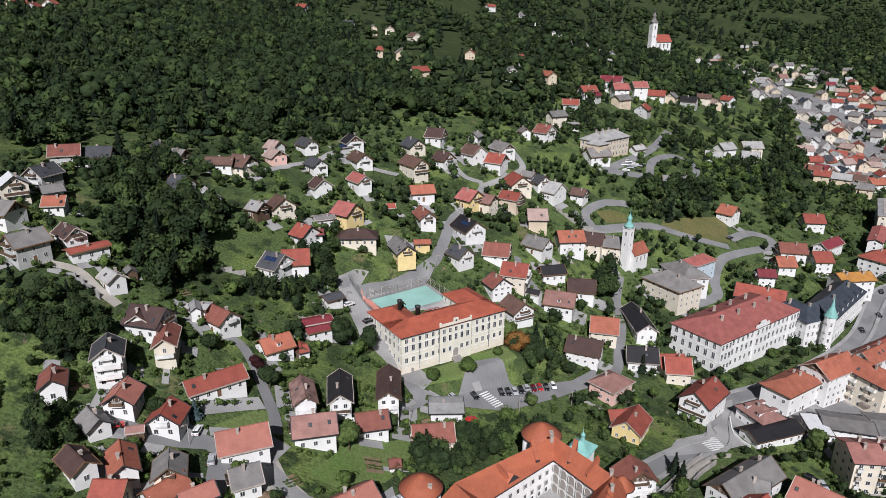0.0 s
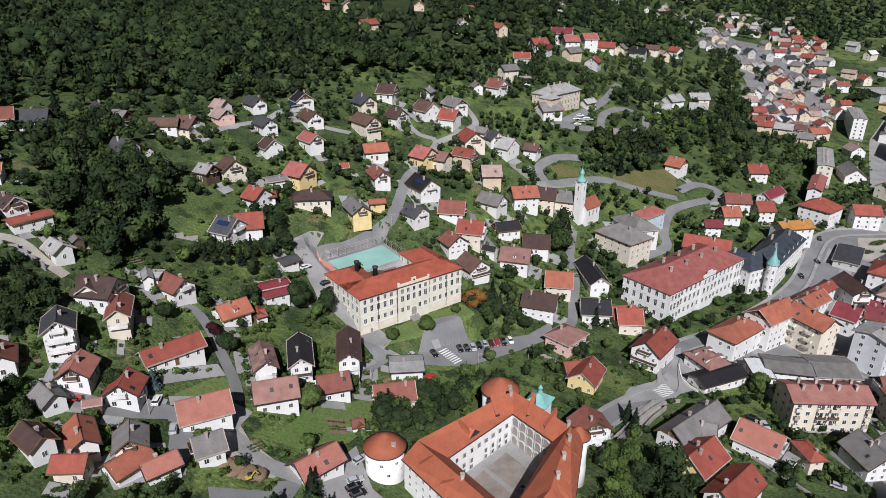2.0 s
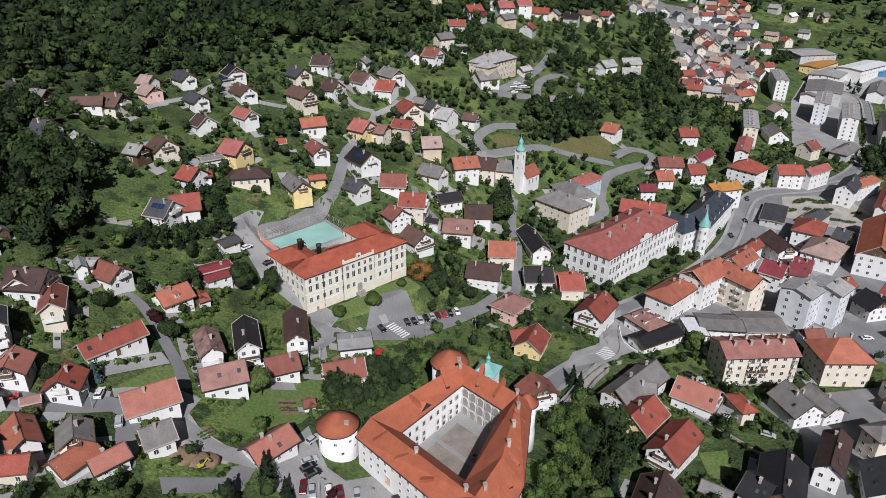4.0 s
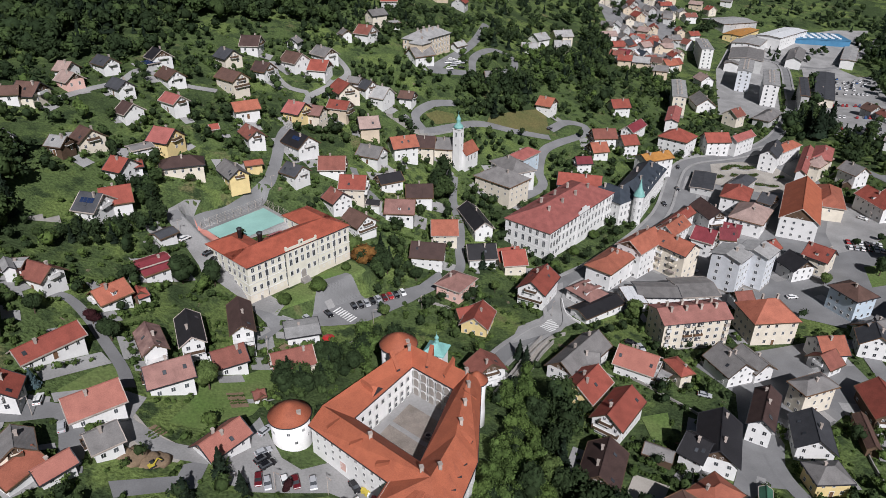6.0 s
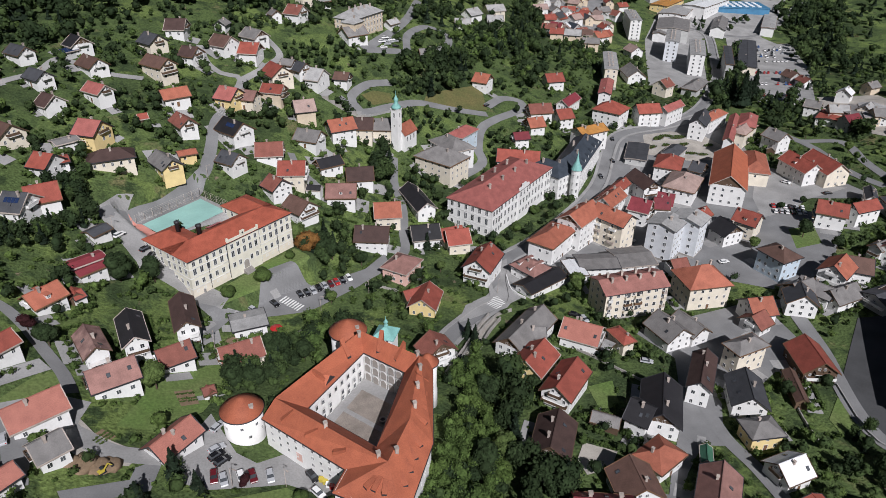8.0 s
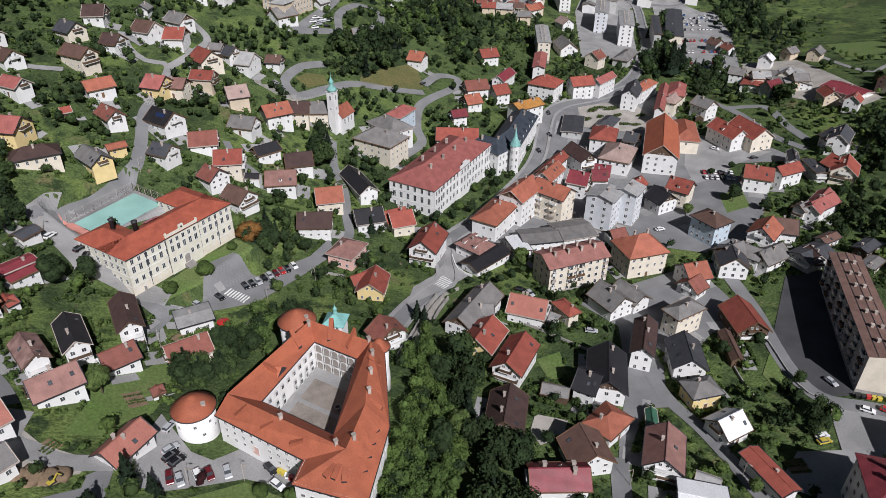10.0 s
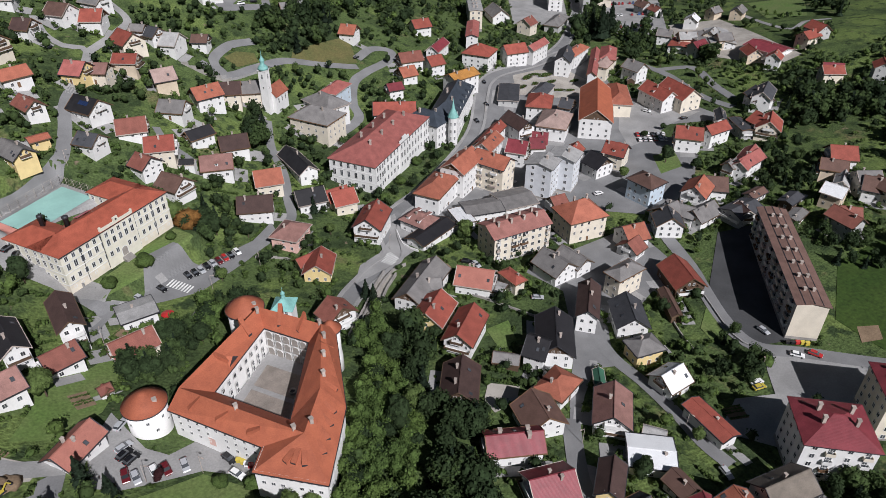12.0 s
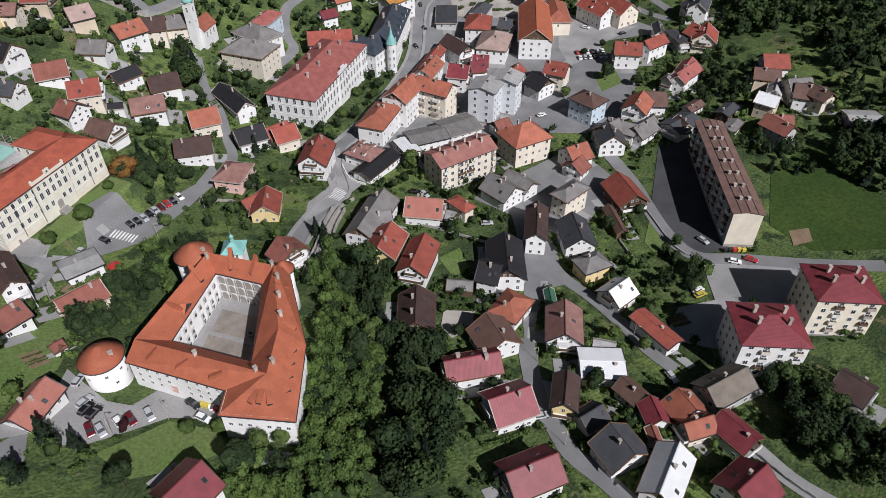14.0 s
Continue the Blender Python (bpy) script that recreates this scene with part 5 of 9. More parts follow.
house(401.8, 407.6, -3.0, 50, 59.9, 6.5, 14.0, 'dgrey', 'grey', pitch=5, storeys=5, chim=0)
house(304.2, 393.8, 4.0, 70, 22.1, 13.9, 5.3, 'grey', 'white')
house(349.8, 457.0, 1.7, 84, 14.2, 11.7, 5.3, 'pinkgrey', 'white')
house(307.7, 364.1, 2.0, -159, 11.1, 11.7, 7.0, 'redbrown', 'cream')
house(336.8, 366.0, 0.3, -148, 28.0, 11.7, 5.3, 'grey', 'grey', pitch=30, hip=1)
house(466.4, 551.9, 6.2, 41, 47.8, 26.0, 8.0, 'lgrey', 'white', pitch=5, chim=0)
house(434.3, 514.9, 1.4, 50, 50.7, 28.5, 9.0, 'grey', 'grey', pitch=8, chim=0)
house(171.0, 360.5, 21.8, 131, 10.1, 11.7, 4.4, 'orange', 'white')
house(227.2, 373.9, 13.1, 174, 12.4, 11.7, 4.4, 'red', 'white')
house(194.6, 332.6, 9.5, 170, 14.1, 11.7, 4.4, 'redbrown', 'white')
house(220.2, 342.6, 8.3, -144, 20.0, 8.8, 5.3, 'maroon', 'white')
house(206.1, 324.8, 6.6, 179, 10.1, 11.7, 5.3, 'red', 'white')
house(184.4, 319.1, 7.9, 178, 10.0, 11.2, 3.5, 'orange', 'white')
house(212.0, 470.5, 37.2, -155, 13.3, 11.7, 3.8, 'lgrey', 'white')
house(243.1, 497.0, 31.6, -179, 15.5, 11.7, 5.5, 'lgrey', 'cream')
house(232.6, 473.8, 30.9, 162, 12.6, 11.7, 3.4, 'lgrey', 'cream')
house(193.1, 443.5, 38.0, 162, 11.1, 11.2, 2.5, 'lgrey', 'white')
house(154.2, 279.9, 2.4, 150, 21.6, 12.5, 8.0, 'red', 'white', chim=2)
house(168.3, 304.8, 6.5, 172, 9.1, 8.3, 4.4, 'maroon', 'white')
house(184.8, 241.0, -2.4, 31, 27.5, 7.2, 7.0, 'red', 'white', chim=2)
house(187.6, 222.8, -2.7, 128, 10.1, 11.7, 7.0, 'maroon', 'white')
house(197.5, 221.3, -2.7, 150, 7.4, 10.0, 7.0, 'maroon', 'white')
house(209.4, 208.6, -2.4, -155, 10.8, 8.3, 5.3, 'red', 'white')
house(231.3, 259.2, -1.6, 45, 18.6, 13.9, 7.0, 'red', 'white', pitch=30, hip=1)
house(229.3, 283.2, -0.1, 50, 25.8, 12.0, 3.0, 'dgrey', 'grey', pitch=3, chim=0)
house(247.8, 275.2, -0.7, 32, 16.3, 9.5, 4.4, 'dgrey', 'grey', pitch=30, hip=1, chim=0)
house(243.1, 250.4, -1.7, 121, 7.4, 10.4, 5.3, 'dgrey', 'grey')
house(68.1, 207.9, 3.1, 40, 13.0, 11.4, 5.3, 'pinkbrown', 'pink', pitch=30, hip=1)
house(68.9, 184.7, 2.8, 56, 12.4, 10.4, 4.0, 'red', 'yellow')
house(66.0, 190.1, 2.7, -174, 7.4, 6.4, 3.5, 'red', 'cream', chim=0)
house(60.7, 153.8, 4.9, 98, 8.3, 11.2, 5.7, 'redbrown', 'white')
house(97.7, 199.2, 1.3, 45, 16.2, 11.7, 7.0, 'red', 'white', chim=2)
house(96.4, 221.9, 2.0, 173, 10.1, 11.7, 4.4, 'red', 'cream')
house(-14.9, 131.4, 17.8, -142, 12.3, 8.7, 3.1, 'salmon', 'white', chim=2)
house(3.9, 90.8, 15.0, -162, 10.0, 12.0, 4.4, 'maroon', 'white', chim=0)
house(-53.6, 120.3, 30.5, -129, 9.6, 7.3, 2.5, 'orange', 'white')
house(-47.3, 121.3, 28.5, -144, 8.3, 6.4, 2.5, 'salmon', 'white')
house(-62.9, 116.7, 33.1, 178, 7.4, 6.4, 3.4, 'red', 'cream')
house(-39.0, 129.4, 26.1, -155, 7.4, 8.5, 3.5, 'grey', 'white')
house(88.6, 89.7, 3.3, 76, 11.2, 12.0, 4.4, 'brown', 'white')
house(101.3, 96.2, 2.0, 17, 11.7, 9.5, 4.4, 'orange', 'white', pitch=30, hip=1)
house(76.2, 84.9, 4.8, 154, 15.0, 9.1, 4.8, 'maroon', 'white', chim=3)
house(75.1, 69.7, 5.3, 163, 11.6, 11.6, 4.8, 'maroon', 'white', chim=2)
house(65.0, 52.0, 7.3, 164, 13.0, 10.8, 4.8, 'maroon', 'white')
house(88.7, 63.5, 4.1, 39, 11.1, 7.1, 5.3, 'dbrown', 'yellow', chim=0)
house(89.0, 55.2, 4.5, 174, 7.4, 6.9, 3.5, 'dgrey', 'white', chim=0)
house(107.0, 80.8, 1.8, 44, 13.8, 10.7, 5.3, 'pinkbrown', 'white')
house(104.9, 65.2, 2.5, 139, 12.3, 11.0, 4.4, 'white', 'white', pitch=10)
house(86.5, 44.3, 5.4, 78, 9.4, 11.6, 4.4, 'dgrey', 'white')
house(103.8, 54.5, 3.2, 88, 7.4, 6.4, 3.5, 'brown', 'white')
house(88.4, 32.8, 6.0, 20, 14.9, 9.3, 5.3, 'white', 'white')
house(102.5, 46.2, 3.9, 60, 7.4, 6.7, 3.5, 'maroon', 'white', chim=0)
house(109.2, 42.5, 3.6, 74, 7.4, 10.0, 4.4, 'orange', 'white')
house(106.7, 37.2, 4.1, 159, 8.3, 6.9, 4.4, 'orange', 'cream')
house(112.4, 30.2, 4.2, 86, 10.4, 8.3, 4.4, 'maroon', 'white')
house(100.3, 20.0, 5.9, -2, 10.9, 11.7, 4.4, 'maroon', 'white')
house(122.6, 40.0, 2.7, -10, 14.3, 9.7, 5.3, 'taupe', 'grey')
house(147.9, 19.0, 3.3, 93, 8.9, 10.0, 4.4, 'dbrown', 'white')
house(275.3, 80.4, 8.2, 137, 13.6, 11.6, 4.4, 'lgrey', 'white', pitch=10)
house(279.5, 105.2, 6.7, 121, 12.4, 11.7, 4.4, 'brown', 'white')
house(275.9, 117.5, 5.3, 24, 12.2, 6.4, 4.4, 'lgrey', 'white')
house(294.9, 130.1, 6.7, 138, 11.8, 12.2, 4.4, 'red', 'white')
house(255.5, 102.1, 3.7, 134, 8.1, 8.7, 4.4, 'redbrown', 'white')
house(263.2, 154.4, 1.9, 20, 23.0, 8.4, 5.3, 'pinkred', 'white')
house(299.8, 169.2, 4.0, 31, 15.2, 12.2, 5.3, 'red', 'cream')
house(326.6, 191.9, 4.8, 27, 18.3, 10.6, 7.0, 'dgrey', 'white')
house(228.3, 129.2, 0.2, 66, 8.5, 6.4, 4.4, 'dbrown', 'white')
house(386.4, 231.7, 11.5, 91, 23.9, 20.0, 3.5, 'maroon', 'white', pitch=12)
house(374.1, 185.1, 13.8, 137, 11.1, 8.9, 4.4, 'maroon', 'white')
house(325.2, 193.2, 4.6, 63, 12.3, 11.7, 5.3, 'dgrey', 'white')
house(262.7, 153.3, 1.9, -173, 18.2, 9.0, 5.3, 'pinkred', 'white')
house(300.2, 173.4, 3.7, 80, 10.1, 11.7, 5.3, 'red', 'cream')
house(143.6, 532.9, 71.3, 152, 17.1, 11.7, 9.0, 'maroon', 'white')
house(145.1, 512.6, 67.8, -174, 12.5, 11.7, 9.0, 'pinkred', 'white')
house(189.8, 565.5, 62.4, 153, 16.7, 11.7, 3.8, 'red', 'white')
house(170.0, 548.1, 65.7, -174, 12.4, 11.7, 9.0, 'pinkred', 'white')
house(28.8, 372.6, 62.9, -118, 8.1, 7.0, 2.5, 'grey', 'white')
house(141.0, 143.0, -1.0, 94, 12.8, 11.7, 4.8, 'grey', 'white', chim=2)
house(149.8, 142.8, -1.4, 95, 12.4, 8.7, 4.4, 'grey', 'white')
house(179.6, 142.8, -1.9, 169, 10.1, 11.7, 5.3, 'orange', 'white')
house(175.3, 138.3, -1.9, -168, 8.0, 9.5, 3.5, 'redbrown', 'white', chim=0)
house(261.7, 185.5, 0.2, 132, 13.0, 11.7, 7.0, 'red', 'white', chim=2)
house(275.6, 181.6, 1.2, 179, 14.9, 8.9, 7.0, 'red', 'white')
house(254.0, 155.2, 1.2, 10, 7.4, 6.4, 5.3, 'grey', 'white')
house(235.5, 149.1, 0.3, 138, 10.1, 11.7, 4.4, 'brown', 'white')
house(215.4, 138.7, -0.7, -176, 14.5, 10.4, 3.5, 'grey', 'white')
house(115.3, 93.8, 0.8, -127, 6.3, 3.5, 2.4, 'green', 'wood', shed=1)
house(97.5, 42.5, 4.5, -123, 4.6, 3.3, 2.6, 'redbrown', 'white', shed=1)
house(-5.3, 151.0, 14.5, -67, 3.3, 2.3, 2.4, 'redbrown', 'wood', shed=1)
house(-65.3, 135.4, 35.6, -167, 4.3, 3.0, 2.6, 'pinkbrown', 'wood', shed=1)
house(-36.5, 188.2, 29.4, -71, 4.7, 4.0, 2.4, 'red', 'wood', shed=1)
house(-66.5, 185.1, 44.1, -68, 7.2, 3.3, 3.0, 'lgrey', 'white', shed=1)
house(112.4, 70.3, 1.7, 127, 6.2, 3.9, 2.6, 'lgrey', 'grey', shed=1)
house(476.1, 556.6, 7.0, 31, 61.5, 18.5, 5.3, 'lgrey', 'white', pitch=6)
house(511.8, 563.7, 8.3, 27, 63.2, 23.8, 9.0, 'white', 'white', pitch=4, storeys=3)
house(476.5, 579.8, 11.1, 32, 49.7, 18.7, 5.3, 'ochre', 'yellow', pitch=5)
house(443.6, 430.2, -4.1, 47, 95.0, 13.9, 8.0, 'dgrey', 'cream', pitch=4, storeys=2)
house(544.8, 510.3, 1.6, 43, 70.0, 12.6, 5.3, 'lgrey', 'white', pitch=5)
house(482.7, 609.3, 16.7, 5, 43.3, 35.5, 5.3, 'lgrey', 'grey', pitch=5)
house(430.4, 523.7, 2.6, 47, 79.5, 12.2, 5.3, 'grey', 'white', pitch=15)
house(489.3, 516.2, 1.1, 45, 55.0, 13.9, 5.3, 'grey', 'white', pitch=25)
house(204.9, 244.7, -2.3, 87, 17.2, 10.6, 7.0, 'dbrown', 'white')
house(291.0, 281.1, -0.0, 43, 46.3, 5.9, 9.0, 'pinkred', 'white')
house(308.7, 287.2, 0.4, 43, 24.0, 10.1, 9.0, 'pinkred', 'cream', pitch=30, hip=1)
house(304.0, 261.6, 0.2, 36, 11.1, 4.6, 3.0, 'grey', 'wood', shed=1)
house(282.9, 297.7, 0.4, 40, 22.4, 10.3, 9.0, 'dgrey', 'white')
house(382.4, 271.2, 6.5, 80, 26.2, 22.2, 4.4, 'grey', 'white', pitch=5)
house(387.8, 268.0, 7.5, 48, 30.4, 16.0, 4.4, 'lgrey', 'white', pitch=12)
house(367.4, 279.6, 4.2, 31, 20.6, 16.0, 3.5, 'red', 'white', pitch=8)
house(292.3, 178.9, 2.6, 63, 15.6, 6.7, 5.3, 'dgrey', 'grey', pitch=10)
house(293.2, 191.6, 1.8, 44, 14.3, 5.7, 5.3, 'dgrey', 'white')
house(229.2, 130.4, 0.2, 1, 15.8, 11.0, 4.4, 'dgrey', 'grey', pitch=20)
house(251.3, 123.6, 2.2, 10, 11.3, 6.5, 3.5, 'dgrey', 'wood', pitch=20)
house(242.5, 115.2, 1.7, 12, 11.3, 6.1, 3.5, 'grey', 'white', pitch=15)
house(161.6, 107.4, -1.7, -120, 14.8, 4.2, 3.0, 'brown', 'wood', shed=1)
house(244.5, 135.3, 1.2, 3, 10.8, 5.9, 3.5, 'brown', 'white', pitch=25)
house(-76.9, 706.9, 109.4, -21, 11.5, 10.1, 6.0, 'dgrey', 'white')
house(-52.6, 701.8, 106.2, 98, 11.0, 9.3, 6.0, 'lgrey', 'beige')
house(-36.6, 713.2, 106.0, 93, 11.6, 10.7, 4.5, 'pinkgrey', 'cream')
house(-11.8, 688.0, 100.8, 119, 13.2, 10.3, 4.5, 'brown', 'cream')
house(-41.2, 583.3, 92.7, 21, 11.2, 8.9, 5.5, 'red', 'beige')
house(-20.0, 576.9, 91.1, 98, 13.0, 10.8, 5.5, 'grey', 'beige')
house(-4.0, 490.3, 85.5, 37, 13.8, 9.0, 4.5, 'red', 'beige')
house(-310.6, 553.6, 125.5, 67, 13.3, 10.7, 5.5, 'red', 'beige')
house(-294.7, 571.9, 124.6, 96, 12.5, 10.8, 6.0, 'orange', 'white')
house(84.7, 965.8, 127.9, 29, 13.0, 9.5, 6.0, 'red', 'white')
house(115.8, 489.9, 72.0, 17, 12.7, 11.0, 5.5, 'red', 'grey')
house(157.4, 491.8, 60.2, 60, 13.7, 11.0, 4.5, 'red', 'grey')
house(90.9, 513.3, 80.5, 114, 13.8, 8.8, 5.5, 'orange', 'beige')
house(75.7, 581.2, 87.4, 30, 12.6, 10.5, 5.5, 'red', 'grey')
house(62.7, 505.6, 82.9, 94, 12.1, 11.0, 5.5, 'grey', 'white')
house(223.8, 579.9, 54.5, -34, 14.1, 10.9, 5.5, 'black', 'grey')
house(247.2, 609.3, 54.0, -28, 14.2, 9.5, 5.5, 'brown', 'cream')
house(277.5, 628.1, 49.9, 122, 11.6, 10.7, 5.5, 'red', 'white')
house(182.5, 695.6, 85.2, 100, 11.8, 10.4, 4.5, 'grey', 'grey')
house(37.9, 602.4, 90.7, 85, 12.2, 10.0, 4.5, 'red', 'beige')
house(-132.7, 216.9, 70.4, 129, 9.1, 9.2, 6.0, 'white', 'cream')
house(-112.7, 185.3, 61.8, 55, 10.9, 9.4, 5.5, 'grey', 'grey')
house(-135.3, 257.0, 73.5, 19, 11.4, 9.9, 4.5, 'redbrown', 'grey')
house(-131.4, 233.0, 71.4, 70, 10.2, 9.2, 4.5, 'dgrey', 'grey')
house(349.1, 893.9, 67.8, 65, 13.6, 9.4, 5.5, 'grey', 'white')
house(369.8, 901.2, 65.4, 22, 14.2, 10.3, 4.5, 'pinkgrey', 'grey')
house(380.7, 885.2, 61.9, 90, 11.0, 9.2, 5.5, 'grey', 'white')
house(376.0, 847.3, 58.1, 58, 14.1, 10.3, 4.5, 'lgrey', 'beige')
house(383.3, 834.6, 55.9, 25, 10.3, 10.4, 4.5, 'lgrey', 'beige')
house(372.8, 792.4, 54.5, -18, 10.0, 10.9, 5.5, 'lgrey', 'cream')
house(367.6, 759.3, 52.8, 119, 13.5, 10.2, 6.0, 'lgrey', 'grey')
house(368.1, 742.3, 50.9, 97, 11.2, 10.5, 5.5, 'lgrey', 'beige')
house(367.3, 721.8, 48.5, 78, 11.2, 10.1, 4.5, 'lgrey', 'beige')
house(469.2, 1036.5, 75.4, -28, 12.0, 10.6, 6.0, 'lgrey', 'beige')
house(498.4, 1070.9, 79.7, 5, 10.0, 9.8, 6.0, 'grey', 'grey')
house(483.7, 930.1, 59.5, 4, 13.7, 10.7, 5.5, 'grey', 'white')
house(494.1, 912.6, 57.4, 25, 10.1, 10.6, 6.0, 'lgrey', 'cream')
house(499.2, 893.3, 55.5, 122, 12.4, 8.8, 6.0, 'grey', 'white')
house(502.4, 865.2, 53.1, 64, 11.0, 8.8, 6.0, 'lgrey', 'beige')
house(546.3, 898.0, 55.6, -36, 11.4, 9.4, 6.0, 'grey', 'beige')
house(498.6, 763.9, 45.1, 25, 11.4, 9.2, 6.0, 'red', 'white')
house(463.9, 726.0, 40.2, 64, 14.0, 10.6, 4.5, 'red', 'beige')
house(500.5, 751.2, 43.5, 100, 10.1, 9.4, 5.5, 'red', 'beige')
house(454.2, 807.5, 49.4, 54, 13.3, 8.8, 4.5, 'grey', 'cream')
house(479.8, 811.2, 49.4, -36, 10.2, 10.9, 6.0, 'lgrey', 'white')
house(505.0, 813.8, 49.4, 91, 11.3, 9.5, 5.5, 'redbrown', 'beige')
house(428.9, 741.4, 43.9, 102, 11.5, 9.2, 5.5, 'grey', 'beige')
house(461.8, 761.1, 45.0, -30, 13.1, 9.6, 4.5, 'pinkgrey', 'cream')
house(377.2, 706.8, 44.5, 53, 12.6, 10.5, 5.5, 'grey', 'white')
house(384.8, 691.8, 40.8, 100, 10.1, 10.2, 6.0, 'slate', 'grey')
house(405.7, 691.8, 38.2, 84, 11.9, 9.3, 6.0, 'lgrey', 'grey')
house(428.6, 690.2, 35.8, 16, 13.4, 9.3, 4.5, 'slate', 'white')
house(452.3, 695.4, 35.3, 125, 14.2, 10.0, 5.5, 'red', 'white')
house(449.0, 669.8, 30.5, -3, 14.0, 10.4, 6.0, 'grey', 'beige')
house(423.7, 666.3, 31.5, 103, 12.4, 9.0, 6.0, 'grey', 'white')
house(431.5, 652.2, 27.9, -2, 13.3, 8.9, 4.5, 'red', 'white')
house(473.3, 690.4, 33.6, 103, 10.7, 8.9, 4.5, 'lgrey', 'white')
house(533.2, 742.9, 41.7, 118, 13.6, 10.9, 6.0, 'lgrey', 'grey')
house(533.5, 711.6, 36.5, 24, 14.3, 10.0, 6.0, 'white', 'cream')
house(569.6, 734.1, 39.6, -31, 14.0, 8.9, 5.5, 'lgrey', 'cream')
house(575.6, 712.7, 36.2, 26, 14.3, 10.2, 5.5, 'grey', 'beige')
house(376.4, 630.5, 28.9, 70, 14.0, 10.0, 4.5, 'grey', 'beige')
house(378.2, 611.4, 24.0, 90, 13.6, 10.9, 5.5, 'red', 'beige')
house(382.5, 587.6, 17.8, 62, 13.8, 9.1, 4.5, 'red', 'beige')
house(341.7, 575.1, 20.5, 110, 12.5, 10.7, 4.5, 'grey', 'grey')
house(326.0, 534.9, 14.0, 20, 12.5, 9.5, 4.5, 'red', 'grey')
house(419.6, 621.3, 22.0, 104, 12.5, 10.1, 5.5, 'grey', 'cream')
house(360.3, 558.1, 13.6, 75, 12.0, 9.6, 4.5, 'lgrey', 'grey')
house(406.7, 579.9, 13.9, 69, 13.3, 9.1, 6.0, 'red', 'beige')
house(342.0, 535.2, 11.3, 16, 12.0, 10.6, 6.0, 'pinkgrey', 'white')
house(441.4, 617.6, 19.8, -1, 13.7, 9.7, 6.0, 'redbrown', 'white')
house(311.4, 545.9, 19.7, -3, 13.8, 10.2, 6.0, 'pinkgrey', 'white')
house(305.1, 504.6, 13.9, 127, 11.0, 9.2, 5.5, 'maroon', 'cream')
house(347.8, 558.1, 15.4, -25, 13.9, 9.4, 4.5, 'red', 'grey')
house(349.9, 546.4, 12.5, -25, 13.1, 9.0, 4.5, 'red', 'grey')
house(360.0, 548.1, 11.5, 117, 10.1, 9.8, 6.0, 'red', 'grey')
house(317.1, 510.7, 11.9, 51, 11.4, 9.6, 4.5, 'white', 'cream')
house(328.3, 515.2, 10.3, 102, 11.6, 10.0, 4.5, 'slate', 'grey')
house(313.5, 528.9, 15.6, 56, 10.4, 10.8, 5.5, 'pinkred', 'white')
house(376.6, 550.1, 10.2, 92, 12.9, 9.6, 5.5, 'pinkgrey', 'grey')
house(396.1, 551.2, 8.8, 103, 10.4, 10.9, 5.5, 'redbrown', 'white')
house(368.2, 522.7, 6.1, 103, 10.2, 9.4, 6.0, 'pinkgrey', 'cream')
house(347.7, 495.8, 5.0, 12, 10.7, 10.8, 6.0, 'red', 'beige')
house(315.1, 467.2, 7.7, -30, 14.0, 10.2, 6.0, 'grey', 'beige')
house(418.0, 574.7, 12.0, 4, 11.9, 9.5, 4.5, 'red', 'white')
house(325.9, 492.9, 8.1, -31, 13.2, 10.0, 6.0, 'brown', 'beige')
house(421.2, 350.5, -0.1, 79, 11.1, 8.9, 4.5, 'redbrown', 'white')
house(423.3, 365.0, -1.3, 88, 11.0, 10.5, 5.5, 'brown', 'grey')
house(281.6, 125.7, 5.4, 126, 11.2, 9.5, 5.5, 'brown', 'beige')
house(406.7, 305.6, 4.4, 28, 10.6, 10.1, 6.0, 'white', 'white')
house(436.3, 310.8, 4.9, 5, 10.7, 9.2, 5.5, 'grey', 'beige')
house(385.8, 272.9, 6.7, 25, 12.5, 9.1, 5.5, 'lgrey', 'cream')
house(364.1, 265.4, 5.0, 4, 12.4, 9.2, 5.5, 'maroon', 'grey')
house(444.0, 296.4, 7.4, 23, 13.6, 9.8, 5.5, 'grey', 'beige')
house(415.1, 221.4, 18.0, 75, 12.7, 10.9, 6.0, 'red', 'grey')
house(368.5, 295.7, 3.1, 122, 10.0, 9.2, 6.0, 'grey', 'white')
house(372.6, 281.3, 4.5, -31, 12.1, 10.0, 5.5, 'lgrey', 'cream')
house(381.0, 260.4, 7.5, -25, 10.1, 9.9, 6.0, 'grey', 'beige')
house(373.1, 234.2, 8.9, 59, 12.8, 9.8, 4.5, 'red', 'beige')
house(370.7, 217.5, 9.9, 23, 9.1, 9.2, 6.0, 'red', 'white')
house(404.5, 219.9, 16.4, -0, 14.0, 9.5, 5.5, 'red', 'cream')
house(368.7, 182.4, 13.0, -34, 11.9, 9.5, 5.5, 'red', 'cream')
house(384.3, 164.8, 18.1, 35, 10.7, 9.5, 5.5, 'red', 'grey')
house(280.4, 110.9, 6.3, -31, 10.6, 9.7, 6.0, 'grey', 'cream')
house(279.6, 101.2, 7.0, 81, 11.8, 9.1, 5.5, 'brown', 'cream')
house(263.1, 113.4, 4.0, 102, 9.1, 8.9, 6.0, 'white', 'beige')
house(249.8, 100.3, 3.1, 85, 12.6, 9.4, 5.5, 'redbrown', 'grey')
house(397.9, 885.7, 59.9, 86, 12.5, 9.3, 4.5, 'lgrey', 'cream')
